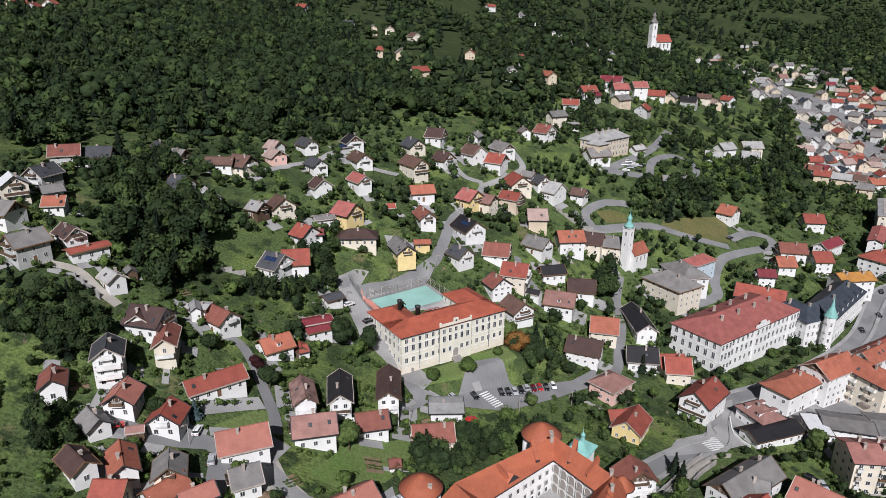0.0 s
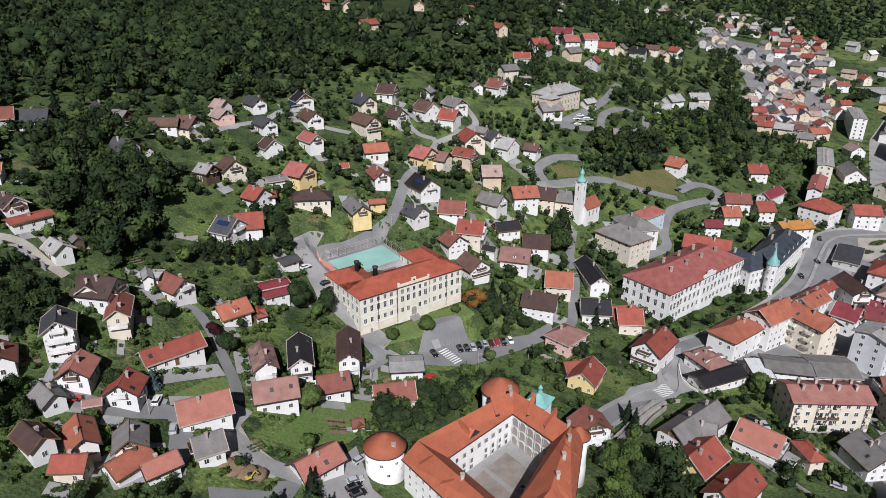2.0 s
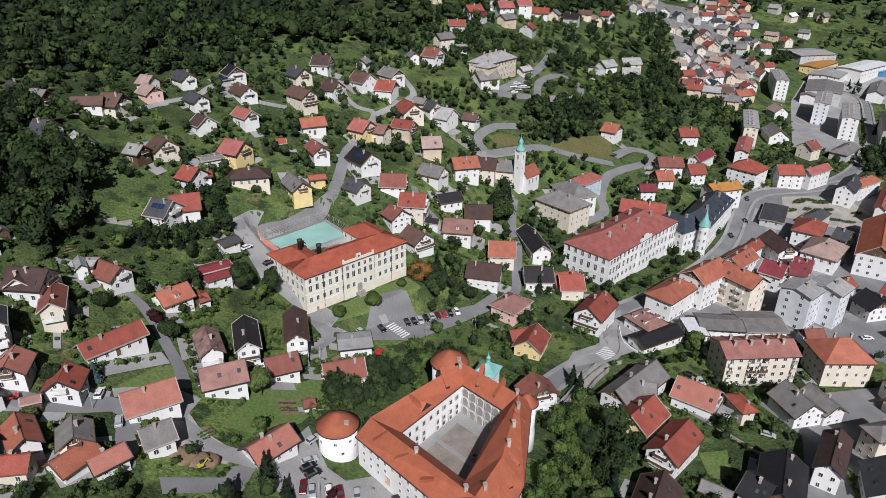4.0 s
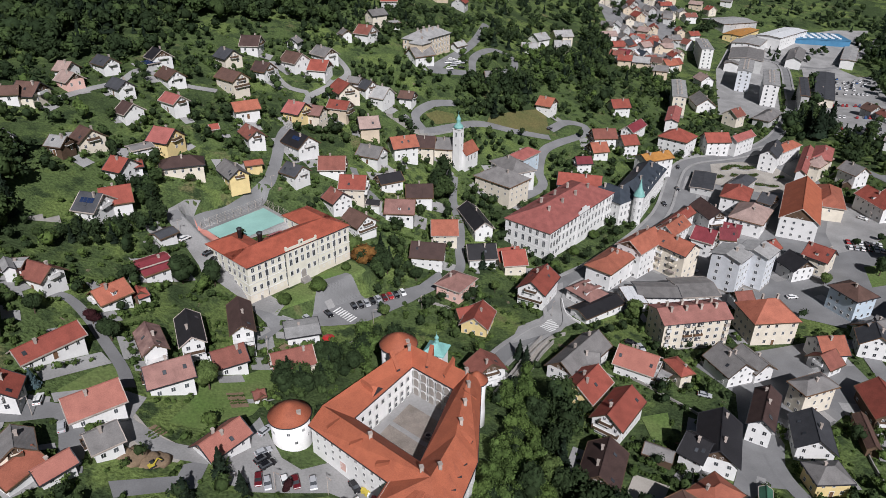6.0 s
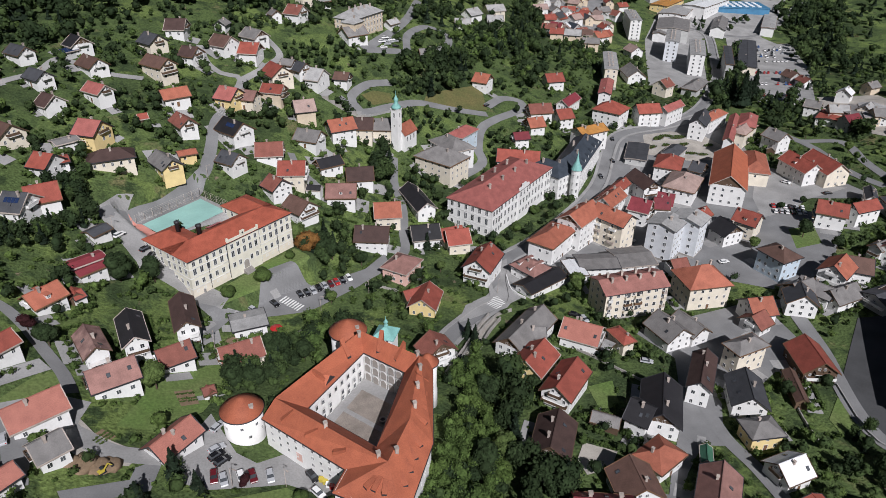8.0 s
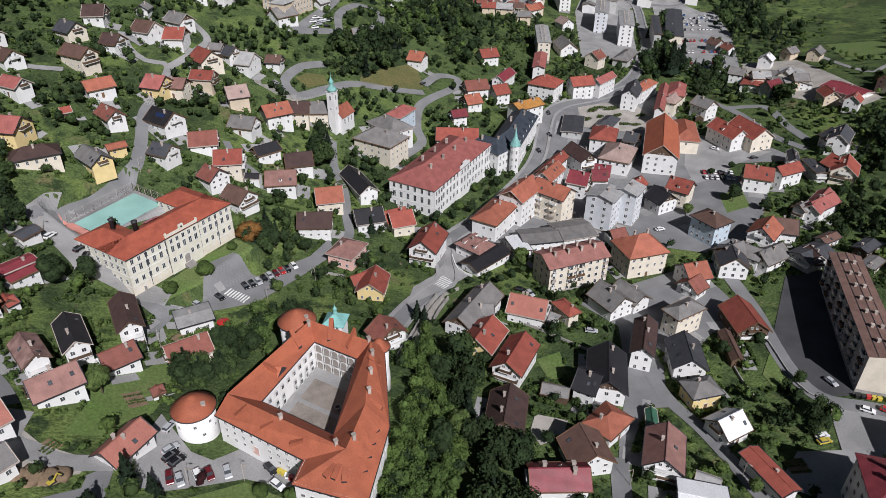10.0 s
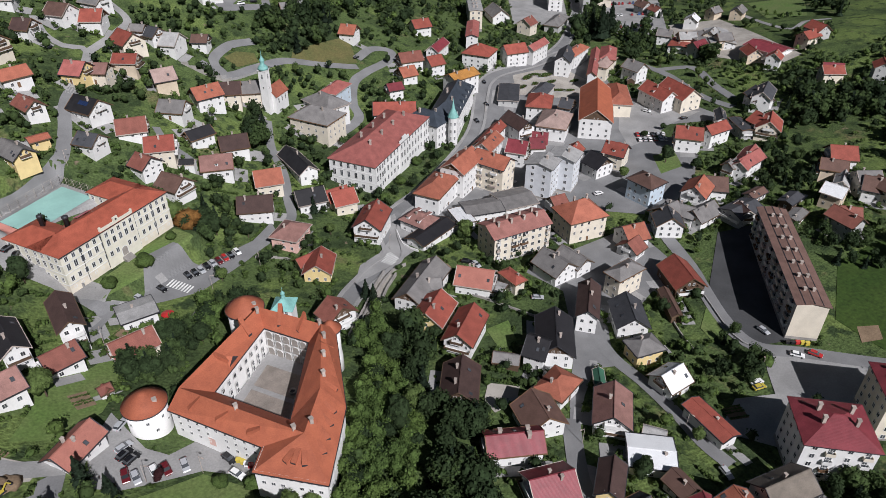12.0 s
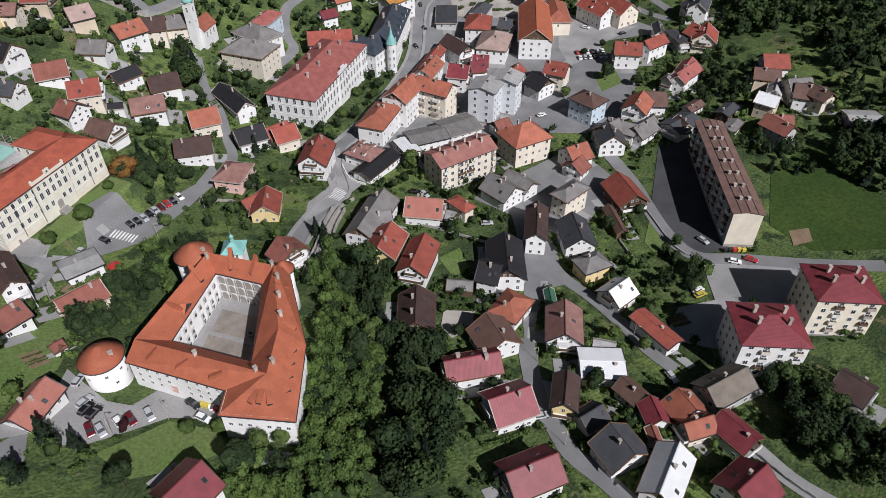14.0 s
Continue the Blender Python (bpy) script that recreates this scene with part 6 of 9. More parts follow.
house(397.7, 857.9, 56.7, 71, 10.5, 9.8, 4.5, 'lgrey', 'cream')
house(395.9, 831.4, 54.4, -23, 12.5, 9.9, 6.0, 'lgrey', 'white')
house(391.5, 800.9, 52.6, -29, 11.8, 9.2, 4.5, 'lgrey', 'beige')
house(407.2, 869.8, 57.2, 86, 10.0, 10.4, 4.5, 'grey', 'beige')
house(405.5, 840.3, 54.3, 53, 10.0, 10.9, 4.5, 'pinkgrey', 'cream')
house(394.2, 795.1, 52.0, 58, 10.7, 9.5, 4.5, 'pinkgrey', 'grey')
house(390.3, 764.8, 50.0, 33, 13.5, 9.4, 5.5, 'grey', 'grey')
house(332.4, 695.0, 51.1, 89, 10.0, 9.5, 5.5, 'grey', 'grey')
house(340.5, 686.5, 47.7, 57, 14.2, 10.1, 4.5, 'lgrey', 'white')
house(350.6, 686.3, 45.6, -38, 10.0, 9.9, 5.5, 'grey', 'white')
house(392.8, 944.7, 68.5, 65, 10.8, 10.9, 5.5, 'pinkbrown', 'grey')
house(385.0, 905.2, 63.9, 114, 14.0, 8.9, 5.5, 'orange', 'beige')
house(337.8, 831.8, 63.6, 57, 10.7, 9.7, 6.0, 'lgrey', 'beige')
house(455.3, 910.4, 58.6, 94, 10.7, 10.4, 6.0, 'grey', 'beige')
house(453.2, 887.2, 56.2, 117, 14.0, 9.6, 5.5, 'lgrey', 'beige')
house(462.0, 866.4, 53.9, 68, 11.4, 10.6, 6.0, 'grey', 'beige')
house(461.3, 850.7, 52.6, 36, 10.6, 10.4, 4.5, 'pinkgrey', 'beige')
house(457.4, 826.7, 50.8, -33, 11.3, 10.1, 6.0, 'lgrey', 'white')
house(475.5, 837.5, 51.3, 30, 11.9, 10.8, 6.0, 'grey', 'grey')
house(504.1, 881.8, 54.4, 40, 10.2, 9.7, 4.5, 'dgrey', 'grey')
house(432.6, 839.7, 52.7, 6, 11.9, 10.6, 4.5, 'pinkbrown', 'cream')
house(425.5, 811.1, 50.7, 15, 14.0, 9.1, 4.5, 'lgrey', 'white')
house(465.8, 791.8, 48.0, -22, 10.9, 10.0, 5.5, 'maroon', 'grey')
house(472.4, 786.0, 47.4, 23, 12.0, 10.2, 4.5, 'grey', 'white')
house(509.5, 833.7, 50.7, 8, 10.8, 10.8, 4.5, 'lgrey', 'white')
house(485.3, 777.5, 46.6, -3, 13.5, 10.3, 4.5, 'red', 'beige')
house(478.9, 757.4, 44.4, 111, 11.7, 10.3, 4.5, 'orange', 'grey')
house(450.3, 734.7, 41.9, 117, 13.5, 9.3, 6.0, 'red', 'white')
house(451.2, 721.9, 39.9, -3, 11.4, 9.2, 4.5, 'redbrown', 'grey')
house(426.4, 708.1, 39.1, -6, 12.6, 9.3, 5.5, 'red', 'white')
house(473.9, 737.9, 41.8, 77, 11.8, 9.4, 5.5, 'redbrown', 'cream')
house(475.2, 721.2, 39.1, 20, 13.1, 10.7, 6.0, 'red', 'beige')
house(475.7, 707.8, 36.8, 125, 11.5, 9.2, 6.0, 'grey', 'beige')
house(378.4, 656.3, 34.5, 89, 12.0, 10.1, 4.5, 'lgrey', 'grey')
house(364.2, 642.8, 33.7, 37, 10.7, 9.0, 6.0, 'lgrey', 'cream')
house(359.9, 647.7, 35.6, -16, 12.7, 8.9, 6.0, 'grey', 'cream')
house(385.7, 637.9, 29.3, 72, 10.1, 9.8, 4.5, 'redbrown', 'grey')
house(386.3, 628.7, 27.1, 61, 11.2, 9.7, 4.5, 'orange', 'cream')
house(386.4, 615.8, 24.0, 62, 14.2, 11.0, 6.0, 'grey', 'grey')
house(422.7, 664.0, 31.1, 125, 11.3, 9.8, 6.0, 'grey', 'cream')
house(430.9, 655.4, 28.6, 79, 11.2, 9.8, 5.5, 'dgrey', 'grey')
house(432.4, 637.0, 24.6, 20, 10.0, 10.2, 4.5, 'slate', 'white')
house(412.6, 612.7, 20.7, -27, 9.9, 11.0, 5.5, 'grey', 'grey')
house(327.8, 577.2, 23.7, 128, 14.2, 8.9, 4.5, 'grey', 'cream')
house(334.3, 574.8, 21.8, 51, 13.9, 10.6, 6.0, 'lgrey', 'white')
house(329.5, 550.9, 16.8, 86, 11.0, 10.6, 5.5, 'grey', 'grey')
house(306.3, 520.7, 16.0, -13, 11.8, 10.2, 6.0, 'red', 'cream')
house(324.8, 535.6, 14.3, 33, 14.1, 10.4, 5.5, 'dgrey', 'grey')
house(341.7, 550.6, 14.6, 94, 10.0, 8.9, 5.5, 'lgrey', 'white')
house(363.9, 572.9, 16.6, 122, 12.0, 10.3, 6.0, 'pinkgrey', 'beige')
house(363.1, 557.9, 13.3, -10, 11.2, 9.0, 4.5, 'orange', 'white')
house(357.2, 539.2, 10.1, 83, 11.9, 9.4, 5.5, 'dgrey', 'beige')
house(368.8, 542.5, 9.4, -17, 12.4, 9.1, 4.5, 'pinkgrey', 'beige')
house(385.5, 558.2, 11.0, -1, 13.5, 10.8, 6.0, 'grey', 'grey')
house(289.9, 490.3, 16.0, -38, 12.0, 9.4, 6.0, 'redbrown', 'grey')
house(290.3, 478.7, 14.5, -32, 11.5, 9.9, 6.0, 'red', 'beige')
house(310.9, 499.5, 11.9, 66, 10.7, 9.6, 5.5, 'pinkgrey', 'grey')
house(310.4, 486.8, 10.6, -36, 14.1, 10.9, 5.5, 'lgrey', 'beige')
house(330.0, 504.7, 8.6, 4, 10.5, 9.4, 4.5, 'redbrown', 'beige')
house(334.4, 496.8, 7.0, -22, 13.1, 10.3, 4.5, 'red', 'white')
house(339.4, 490.4, 5.6, 10, 14.0, 10.9, 6.0, 'orange', 'white')
house(361.4, 517.0, 5.9, 85, 11.9, 9.4, 6.0, 'red', 'white')
house(361.6, 597.4, 22.9, 64, 14.1, 9.1, 6.0, 'grey', 'cream')
house(366.8, 587.6, 19.7, 105, 12.9, 10.2, 4.5, 'lgrey', 'beige')
house(30.0, 306.4, 42.4, -36, 10.2, 9.3, 4.5, 'pinkbrown', 'cream')
house(43.1, 315.8, 41.4, -36, 11.1, 8.8, 4.5, 'red', 'beige')
house(95.9, 449.1, 69.1, -9, 11.1, 9.1, 4.5, 'red', 'grey')
house(119.1, 486.1, 70.5, 60, 14.0, 10.1, 4.5, 'maroon', 'white')
house(142.1, 495.1, 65.7, 35, 14.2, 9.3, 5.5, 'grey', 'beige')
house(204.0, 568.6, 58.5, 58, 12.0, 10.4, 6.0, 'grey', 'beige')
house(256.8, 606.5, 50.5, 96, 12.3, 9.5, 4.5, 'pinkgrey', 'beige')
house(80.7, 413.9, 65.0, 27, 12.0, 8.6, 6.0, 'grey', 'cream')
house(-127.0, 200.7, 67.4, -16, 10.3, 9.7, 4.5, 'grey', 'white')
house(-125.1, 262.2, 71.9, 8, 10.6, 9.7, 4.5, 'dgrey', 'white')
house(-131.1, 760.8, 124.0, -27, 13.4, 11.0, 6.0, 'red', 'grey')
house(-295.9, 549.1, 122.9, 92, 10.3, 10.0, 5.5, 'red', 'grey')
house(-285.5, 579.6, 123.9, -28, 11.3, 9.9, 5.5, 'dgrey', 'grey')
house(401.4, 630.3, 25.7, 97, 13.7, 10.6, 5.5, 'grey', 'grey')
house(431.1, 647.2, 26.9, -18, 12.5, 9.3, 5.5, 'red', 'cream')
house(439.7, 628.5, 22.3, 73, 11.9, 9.9, 6.0, 'lgrey', 'cream')
house(472.3, 653.4, 26.1, 129, 14.3, 8.9, 5.5, 'pinkgrey', 'beige')
house(479.2, 637.6, 22.7, 94, 10.2, 10.7, 5.5, 'red', 'cream')
house(515.9, 661.1, 26.9, 129, 12.2, 8.9, 5.5, 'grey', 'white')
house(390.0, 644.8, 30.4, 84, 13.0, 9.6, 5.5, 'redbrown', 'grey')


apartment_block("white five-storey block of flats with a maroon hipped roof", 142.3, 42.2, 1.4, -42.5, 17.0, 14.8, 14.6, 5, "maroon", "white", 24, 1, (4, 4), ((0, 0.36, 2.2), (0, 0.86, 2.2)), 4)
apartment_block("cream five-storey block of flats with a maroon hipped roof", 173.0, 38.0, 1.0, -43, 17.0, 14.4, 14.6, 5, "maroon", "cream", 24, 1, (4, 4), ((0, 0.36, 2.2), (0, 0.86, 2.2)), 4)
apartment_block("long grey block of flats with a low brown sheet roof", 204.7, 95.0, -0.9, 47, 58.4, 9.6, 14.0, 5, "blockbrown", "slab", 9, 0, (14, 0), tuple((2, (i + 0.5) / 8, 3.0) for i in range(8)), 14, 0.6, 3, "cream")
apartment_block("cream four-storey block of flats with a dusky red roof", 139.2, 164.4, -1.0, -6, 24.4, 12.0, 11.5, 4, "blockpink", "cream", 22, 0, (8, 3), ((0, 0.06, 1.6), (0, 0.36, 3.0), (0, 0.52, 3.0), (0, 0.94, 1.6)), 8)
apartment_block("pale grey tower of flats with a low grey roof", 177.8, 193.9, -2.5, 29, 10.6, 11.4, 15.4, 5, "lgrey", "palegrey", 16, 0, (3, 2), ((1, 0.3, 2.6), (1, 0.72, 2.6)), 1, 0.9)
apartment_block("pale grey tower of flats with a low grey roof", 189.4, 193.2, -2.5, 29, 9.6, 11.4, 15.8, 5, "lgrey", "palegrey", 16, 0, (3, 2), ((1, 0.3, 2.6), (1, 0.72, 2.6)), 1, 0.9)
house(133.8, 209.4, -1.6, 32, 21.4, 12.2, 8.8, 'orange', 'white', pitch=30, hip=1, storeys=2, chim=2)
house(150.7, 216.0, -2.3, 28, 19.5, 12.6, 12.2, 'orange', 'white', pitch=33, storeys=4, chim=2)
house(163.6, 210.4, -2.5, 112, 17.5, 12.0, 12.2, 'orange', 'cream', pitch=33, storeys=4, apt=1, chim=2)
house(174.3, 228.2, -2.5, 30, 16.5, 9.5, 10.5, 'orange', 'white', storeys=3, chim=2)
block("villa", "beige three-storey villa with a grey hipped roof and many chimneys", 106.6, 394.3, 51.0, 41, 30.0, 13.0, 10.5, "lgrey", "beige", 30, (9, 4), ((1.2, 1.1, 1.7), (4.6, 1.1, 1.8), (8.0, 1.1, 1.6)), 0.14, 7, over=0.7)
block("villa_wing", "beige corner wing of the villa with a grey hipped roof", 99.0, 380.6, 51.0, 41, 8.5, 8.5, 9.5, "lgrey", "beige", 30, (3, 3), ((1.2, 1.1, 1.7), (4.6, 1.1, 1.8)), 0.14, 1, over=0.6)
apartment_block("long white block of flats with a light grey roof", 284.5, 395.0, 6.8, 58, 46.0, 8.4, 13.0, 4, "lgrey", "cream", 8, 0, (10, 2), (), 10)
apartment_block("tall white block of flats with a light grey roof", 392.0, 520.0, 3.0, 62, 46.0, 9.5, 17.0, 6, "lgrey", "white", 8, 0, (10, 2), (), 8)
apartment_block("tall white block of flats with a light grey roof", 389.0, 459.0, -1.6, 50, 44.0, 10.0, 17.0, 6, "lgrey", "palegrey", 8, 0, (10, 2), (), 10)
apartment_block("tall white block of flats with a light grey roof", 384.0, 423.0, -2.3, 51, 50.0, 10.5, 17.0, 6, "lgrey", "white", 8, 0, (10, 2), (), 10)


def join_far(houses, label):
    """The smallest, farthest houses of the valley as one mesh."""
    mats, verts, faces, which = [], [], [], []
    doomed = []
    def take(ob, m):
        m = m @ ob.matrix_basis
        if ob.type == "MESH":
            k = len(verts)
            slots = []
            for a in ob.data.materials:
                if a not in mats:
                    mats.append(a)
                slots.append(mats.index(a))
            verts.extend((m @ v.co)[:] for v in ob.data.vertices)
            for p in ob.data.polygons:
                faces.append([k + i for i in p.vertices])
                which.append(slots[p.material_index])
        for c in ob.children:
            take(c, m)
        doomed.append(ob)
    for h in houses:
        take(h, Matrix.Identity(4))
    me = bpy.data.meshes.new("distant_houses")
    me.from_pydata(verts, [], faces)
    for a in mats:
        me.materials.append(a)
    me.polygons.foreach_set("material_index", which)
    for ob in doomed:
        bpy.data.objects.remove(ob)
    tagged(new("distant_houses", me), label, "houses", kind="stuff")


every = sorted((ob for ob in bpy.data.objects if ob.name.split(".")[0] == "house"), key=lambda ob: math.hypot(ob.matrix_basis.translation.x, ob.matrix_basis.translation.y))
join_far(every[250:], "distant white houses with red and grey roofs")


# ---- roads, paving and lawns, laid on the land ----
M_DRY = material("dry_meadow", (0.13, 0.115, 0.045), 0.95, 0.25, 1.0, 0.2, 0.1, 0.05, second=(0.09, 0.10, 0.035))
# darker and more saturated green than the lawns
M_DEEP_GREEN = material("deep_green_grass", (0.028, 0.056, 0.009), 0.95, 0.4, 0.8, 0.25, 0.07, 0.08, second=(0.040, 0.070, 0.012))
# asphalt with the apartment block's cast shade put into its colour
M_SHADED_ASPHALT = material("shaded_asphalt", (0.07, 0.071, 0.074), 0.95, 0.12, 2.5, 0.15, 0.12, 0.01)
M_COURT = material("court_turquoise", (0.30, 0.52, 0.47), 0.9, 0.05, 2.0, 0.08, 0.12)
M_SALMON = material("court_salmon", (0.62, 0.27, 0.22), 0.9, 0.06, 2.0, 0.1, 0.2)
WAYS, PATCHES = [], []


def smooth_line(pts, step=2.5):
    p = [Vector(q) for q in pts]
    p = [p[0] * 2 - p[1]] + p + [p[-1] * 2 - p[-2]]
    out = []
    for a, b, c, d in zip(p, p[1:], p[2:], p[3:]):
        n = max(2, int((c - b).length / step))
        for i in range(n):
            t = i / n
            out.append(0.5 * ((2 * b) + (c - a) * t + (2 * a - 5 * b + 4 * c - d) * t * t + (3 * b - a - 3 * c + d) * t ** 3))
    return out + [p[-2]]


def ribbon(line, offsets, lift):
    """A strip along a line, one row of points for each offset to its left, laid on the land."""
    rows = []
    for i, q in enumerate(line):
        d = (line[min(i + 1, len(line) - 1)] - line[max(i - 1, 0)]).normalized()
        rows.append([(q.x - d.y * o, q.y + d.x * o) for o in offsets])
    v = np.array(rows)
    z = heights(v[..., 0], v[..., 1]) + lift
    k = len(offsets)
    verts = np.concatenate([v, z[..., None]], -1).reshape(-1, 3).tolist()
    faces = [(i * k + j + 1, i * k + j, (i + 1) * k + j, (i + 1) * k + j + 1) for i in range(len(line) - 1) for j in range(k - 1)]
    me = bpy.data.meshes.new("strip")
    me.from_pydata(verts, [], faces)
    return me


def road(name, label, pts, width, mat):
    line = smooth_line(pts)
    WAYS.append((np.array([tuple(q) for q in line]), width / 2))
    me = ribbon(line, [width * (k / 4 - 0.5) for k in range(5)][::-1], 0.24)
    me.materials.append(mat)
    tagged(new(name, me), label, "road", kind="structure")
    if width > 5.8:
        for s in (-1, 1):
            me = ribbon(line, [s * width / 2 + 0.75, s * width / 2 - 0.75], 0.36)
            me.materials.append(M_PAVE)
            ob = tagged(new("pavement", me), "raised pale pavement along the street", "pavement", kind="structure")
            solid = ob.modifiers.new("kerb", "SOLIDIFY")
            solid.thickness, solid.offset = 0.3, -1


def patch(name, label, pts, mat, lift):
    PATCHES.append(np.array(pts))
    bm = bmesh.new()
    bm.faces.new([bm.verts.new((*p, 0)) for p in pts])
    bmesh.ops.triangulate(bm, faces=bm.faces)
    mid = np.mean(pts, axis=0)
    most = 1.6 if math.hypot(mid[0] - 5, mid[1] - 225) < 42 else 5.0
    for _ in range(7):
        long = [e for e in bm.edges if e.calc_length() > most]
        if not long:
            break
        bmesh.ops.subdivide_edges(bm, edges=long, cuts=1)
        bmesh.ops.triangulate(bm, faces=[f for f in bm.faces if len(f.verts) > 3])
    for v in bm.verts:
        v.co.z = ground_z(v.co.x, v.co.y) + lift + 0.1
    for f in bm.faces:
        if f.normal.z < 0:
            f.normal_flip()
    tagged(new(name, mesh_of(name, bm, mat)), label, name.split("_")[-1], kind="structure")


def inside(poly, x, y):
    hit = np.zeros(np.shape(x), bool)
    for (ax, ay), (bx, by) in zip(poly, np.roll(poly, -1, 0)):
        cross = ((ay > y) != (by > y)) & (x < (bx - ax) * (y - ay) / (by - ay + 1e-12) + ax)
        hit ^= cross
    return hit


def free_ground(x, y, margin=1.2, ways=True):
    """Which of the points lie clear of houses, roads and paving."""
    ok = np.ones(len(x), bool)
    for fx, fy, yaw, L, w in FOOTPRINTS:
        c, s = math.cos(radians(yaw)), math.sin(radians(yaw))
        u, v = (x - fx) * c + (y - fy) * s, -(x - fx) * s + (y - fy) * c
        ok &= ~((abs(u) < L / 2 + margin) & (abs(v) < w / 2 + margin))
    if ways:
        for line, half in WAYS:
            d = np.full(len(x), 1e9)
            for q in line:
                d = np.minimum(d, np.hypot(x - q[0], y - q[1]))
            ok &= d > half + margin
        for poly in PATCHES:
            ok &= ~inside(poly, x, y)
    return ok


patch("town_paving", "grey asphalt between the town houses", [(93.1, 181.2), (117.0, 216.7), (156.6, 236.0), (197.3, 262.9), (234.6, 308.2), (285.2, 318.5), (316.5, 309.0), (284.0, 253.0), (305.6, 213.1), (304.8, 193.7), (274.3, 211.3), (224.5, 190.0), (191.4, 178.3), (168.5, 177.8), (145.0, 190.2), (118.3, 188.8)], M_ASPHALT, 0.06)
patch("lane_paving", "grey asphalt yards between houses", [(137.7, 134.2), (140.3, 124.1), (136.7, 111.1), (127.4, 99.9), (125.1, 96.5), (118.7, 98.8), (107.7, 91.6), (93.9, 79.1), (92.0, 80.4), (104.3, 94.1), (121.9, 110.9)], M_ASPHALT, 0.08)
patch("castle_forecourt", "pale asphalt forecourt with parking bays", [(-12.7, 132.8), (-5.9, 143.7), (-1.5, 128.2), (2.7, 123.8), (10.0, 125.8), (22.0, 115.0), (20.6, 105.8), (8.2, 115.4), (-9.4, 117.1), (-14.2, 119.9)], M_PAVE, 0.10)
patch("school_yard", "asphalt school yard", [(-31.3, 230.7), (-19.8, 240.9), (-11.3, 242.5), (-19.3, 232.7), (-10.8, 225.5), (-0.5, 205.6), (5.1, 196.5), (1.3, 190.9), (-7.1, 198.6), (-19.8, 208.5), (-27.7, 223.8)], M_PAVE, 0.09)
patch("school_forecourt", "asphalt car park before the school", [(-7.1, 198.6), (1.3, 191.7), (12.6, 193.1), (18.4, 209.0), (27.9, 212.2), (33.3, 205.6), (55.4, 213.7), (65.9, 222.2), (65.3, 214.8), (50.5, 204.2), (29.7, 191.7), (18.1, 190.1), (4.1, 189.0), (-7.3, 173.9), (-9.0, 176.0), (-0.5, 185.8)], M_ASPHALT, 0.2)
patch("junction_paving", "pale asphalt of the road junction", [(93.1, 185.6), (102.8, 193.4), (108.0, 206.9), (113.0, 208.9), (105.2, 191.7), (104.9, 180.4), (95.6, 176.6), (84.4, 173.6), (75.7, 171.7), (83.0, 181.6)], M_PAVE, 0.16)
patch("side_yards", "grey asphalt yards between the lower town houses", [(186.0, 190.0), (225.0, 191.0), (250.0, 203.0), (268.0, 198.0), (260.0, 176.0), (236.0, 160.0), (206.0, 150.0), (190.0, 166.0)], M_ASPHALT, 0.07)
patch("side_yards", "grey asphalt yards between the dark-roofed houses", [(133.0, 150.0), (160.0, 152.0), (190.0, 152.0), (184.0, 122.0), (166.0, 118.0), (150.0, 112.0), (140.0, 124.0)], M_ASPHALT, 0.07)
patch("church_square", "pale paved square beside the big hall", [(266.0, 233.8), (301.2, 244.6), (296.2, 214.7), (301.8, 209.8), (275.6, 209.1), (259.1, 203.4), (241.9, 203.2), (253.3, 221.5)], M_PAVE, 0.11)
patch("town_square", "pale beige gravel paths of the town square", [(236.0, 284.0), (250.0, 306.0), (270.0, 306.0), (285.0, 296.0), (285.0, 277.0), (268.0, 265.0), (254.0, 269.0)], M_GRAVEL, 0.16)
patch("car_park", "large pale car park", [(478, 475), (527, 463), (479, 399), (384.4, 305.6), (363.2, 334.3), (441, 432)], M_PAVE, 0.11)
patch("apartment_yard", "asphalt yard between apartment blocks", [(170.5, 79.1), (181.8, 70.6), (195.2, 52.7), (174.9, 44.4), (160.5, 57.1), (141.0, 46.8), (130.2, 62.7), (144.8, 68.3), (156.4, 63.2), (164.1, 71.4)], M_PAVE, 0.11)
patch("site_yard", "pale concrete yard below the lane", [(-37.7, 139.6), (-34.4, 141.8), (-31.1, 136.6), (-24.1, 131.7), (-25.0, 128.2), (-29.8, 127.0), (-35.1, 131.5)], M_GRAVEL, 0.13)
patch("lower_road", "grey asphalt road below the castle", [(-37.5, 119.9), (-24.3, 122.0), (-23.2, 125.6), (-17.3, 128.1), (-20.3, 118.4), (-36.1, 115.4)], M_ASPHALT, 0.09)
patch("dug_yard", "pale gravel yard of a building site", [(-35.7, 137.0), (-30.7, 137.0), (-22.3, 129.0), (-24.5, 126.1), (-31.5, 126.9), (-36.5, 131.7)], M_GRAVEL, 0.11)
patch("farm_yard", "pale gravel yards", [(86.6, 109.4), (93.9, 103.8), (88.7, 99.2), (81.1, 98.8), (81.4, 104.2)], M_GRAVEL, 0.09)
patch("meadow", "dry olive meadow below the wood", [(129.3, 344.0), (171.0, 363.5), (163.4, 337.0), (140.0, 332.9), (124.8, 336.4)], M_DRY, 0.08)
patch("meadow", "dry olive meadow inside the road bend", [(89.4, 333.1), (97.0, 338.1), (106.4, 338.4), (105.8, 332.2), (93.5, 327.0)], M_DRY, 0.08)
patch("meadow", "deep green meadow beside the long apartment block", [(231.8, 90.2), (252.3, 87.7), (262.8, 78.1), (240.0, 53.8), (235.5, 44.3), (219.3, 36.6), (200.7, 55.7), (202.7, 72.7)], M_DEEP_GREEN, 0.04)
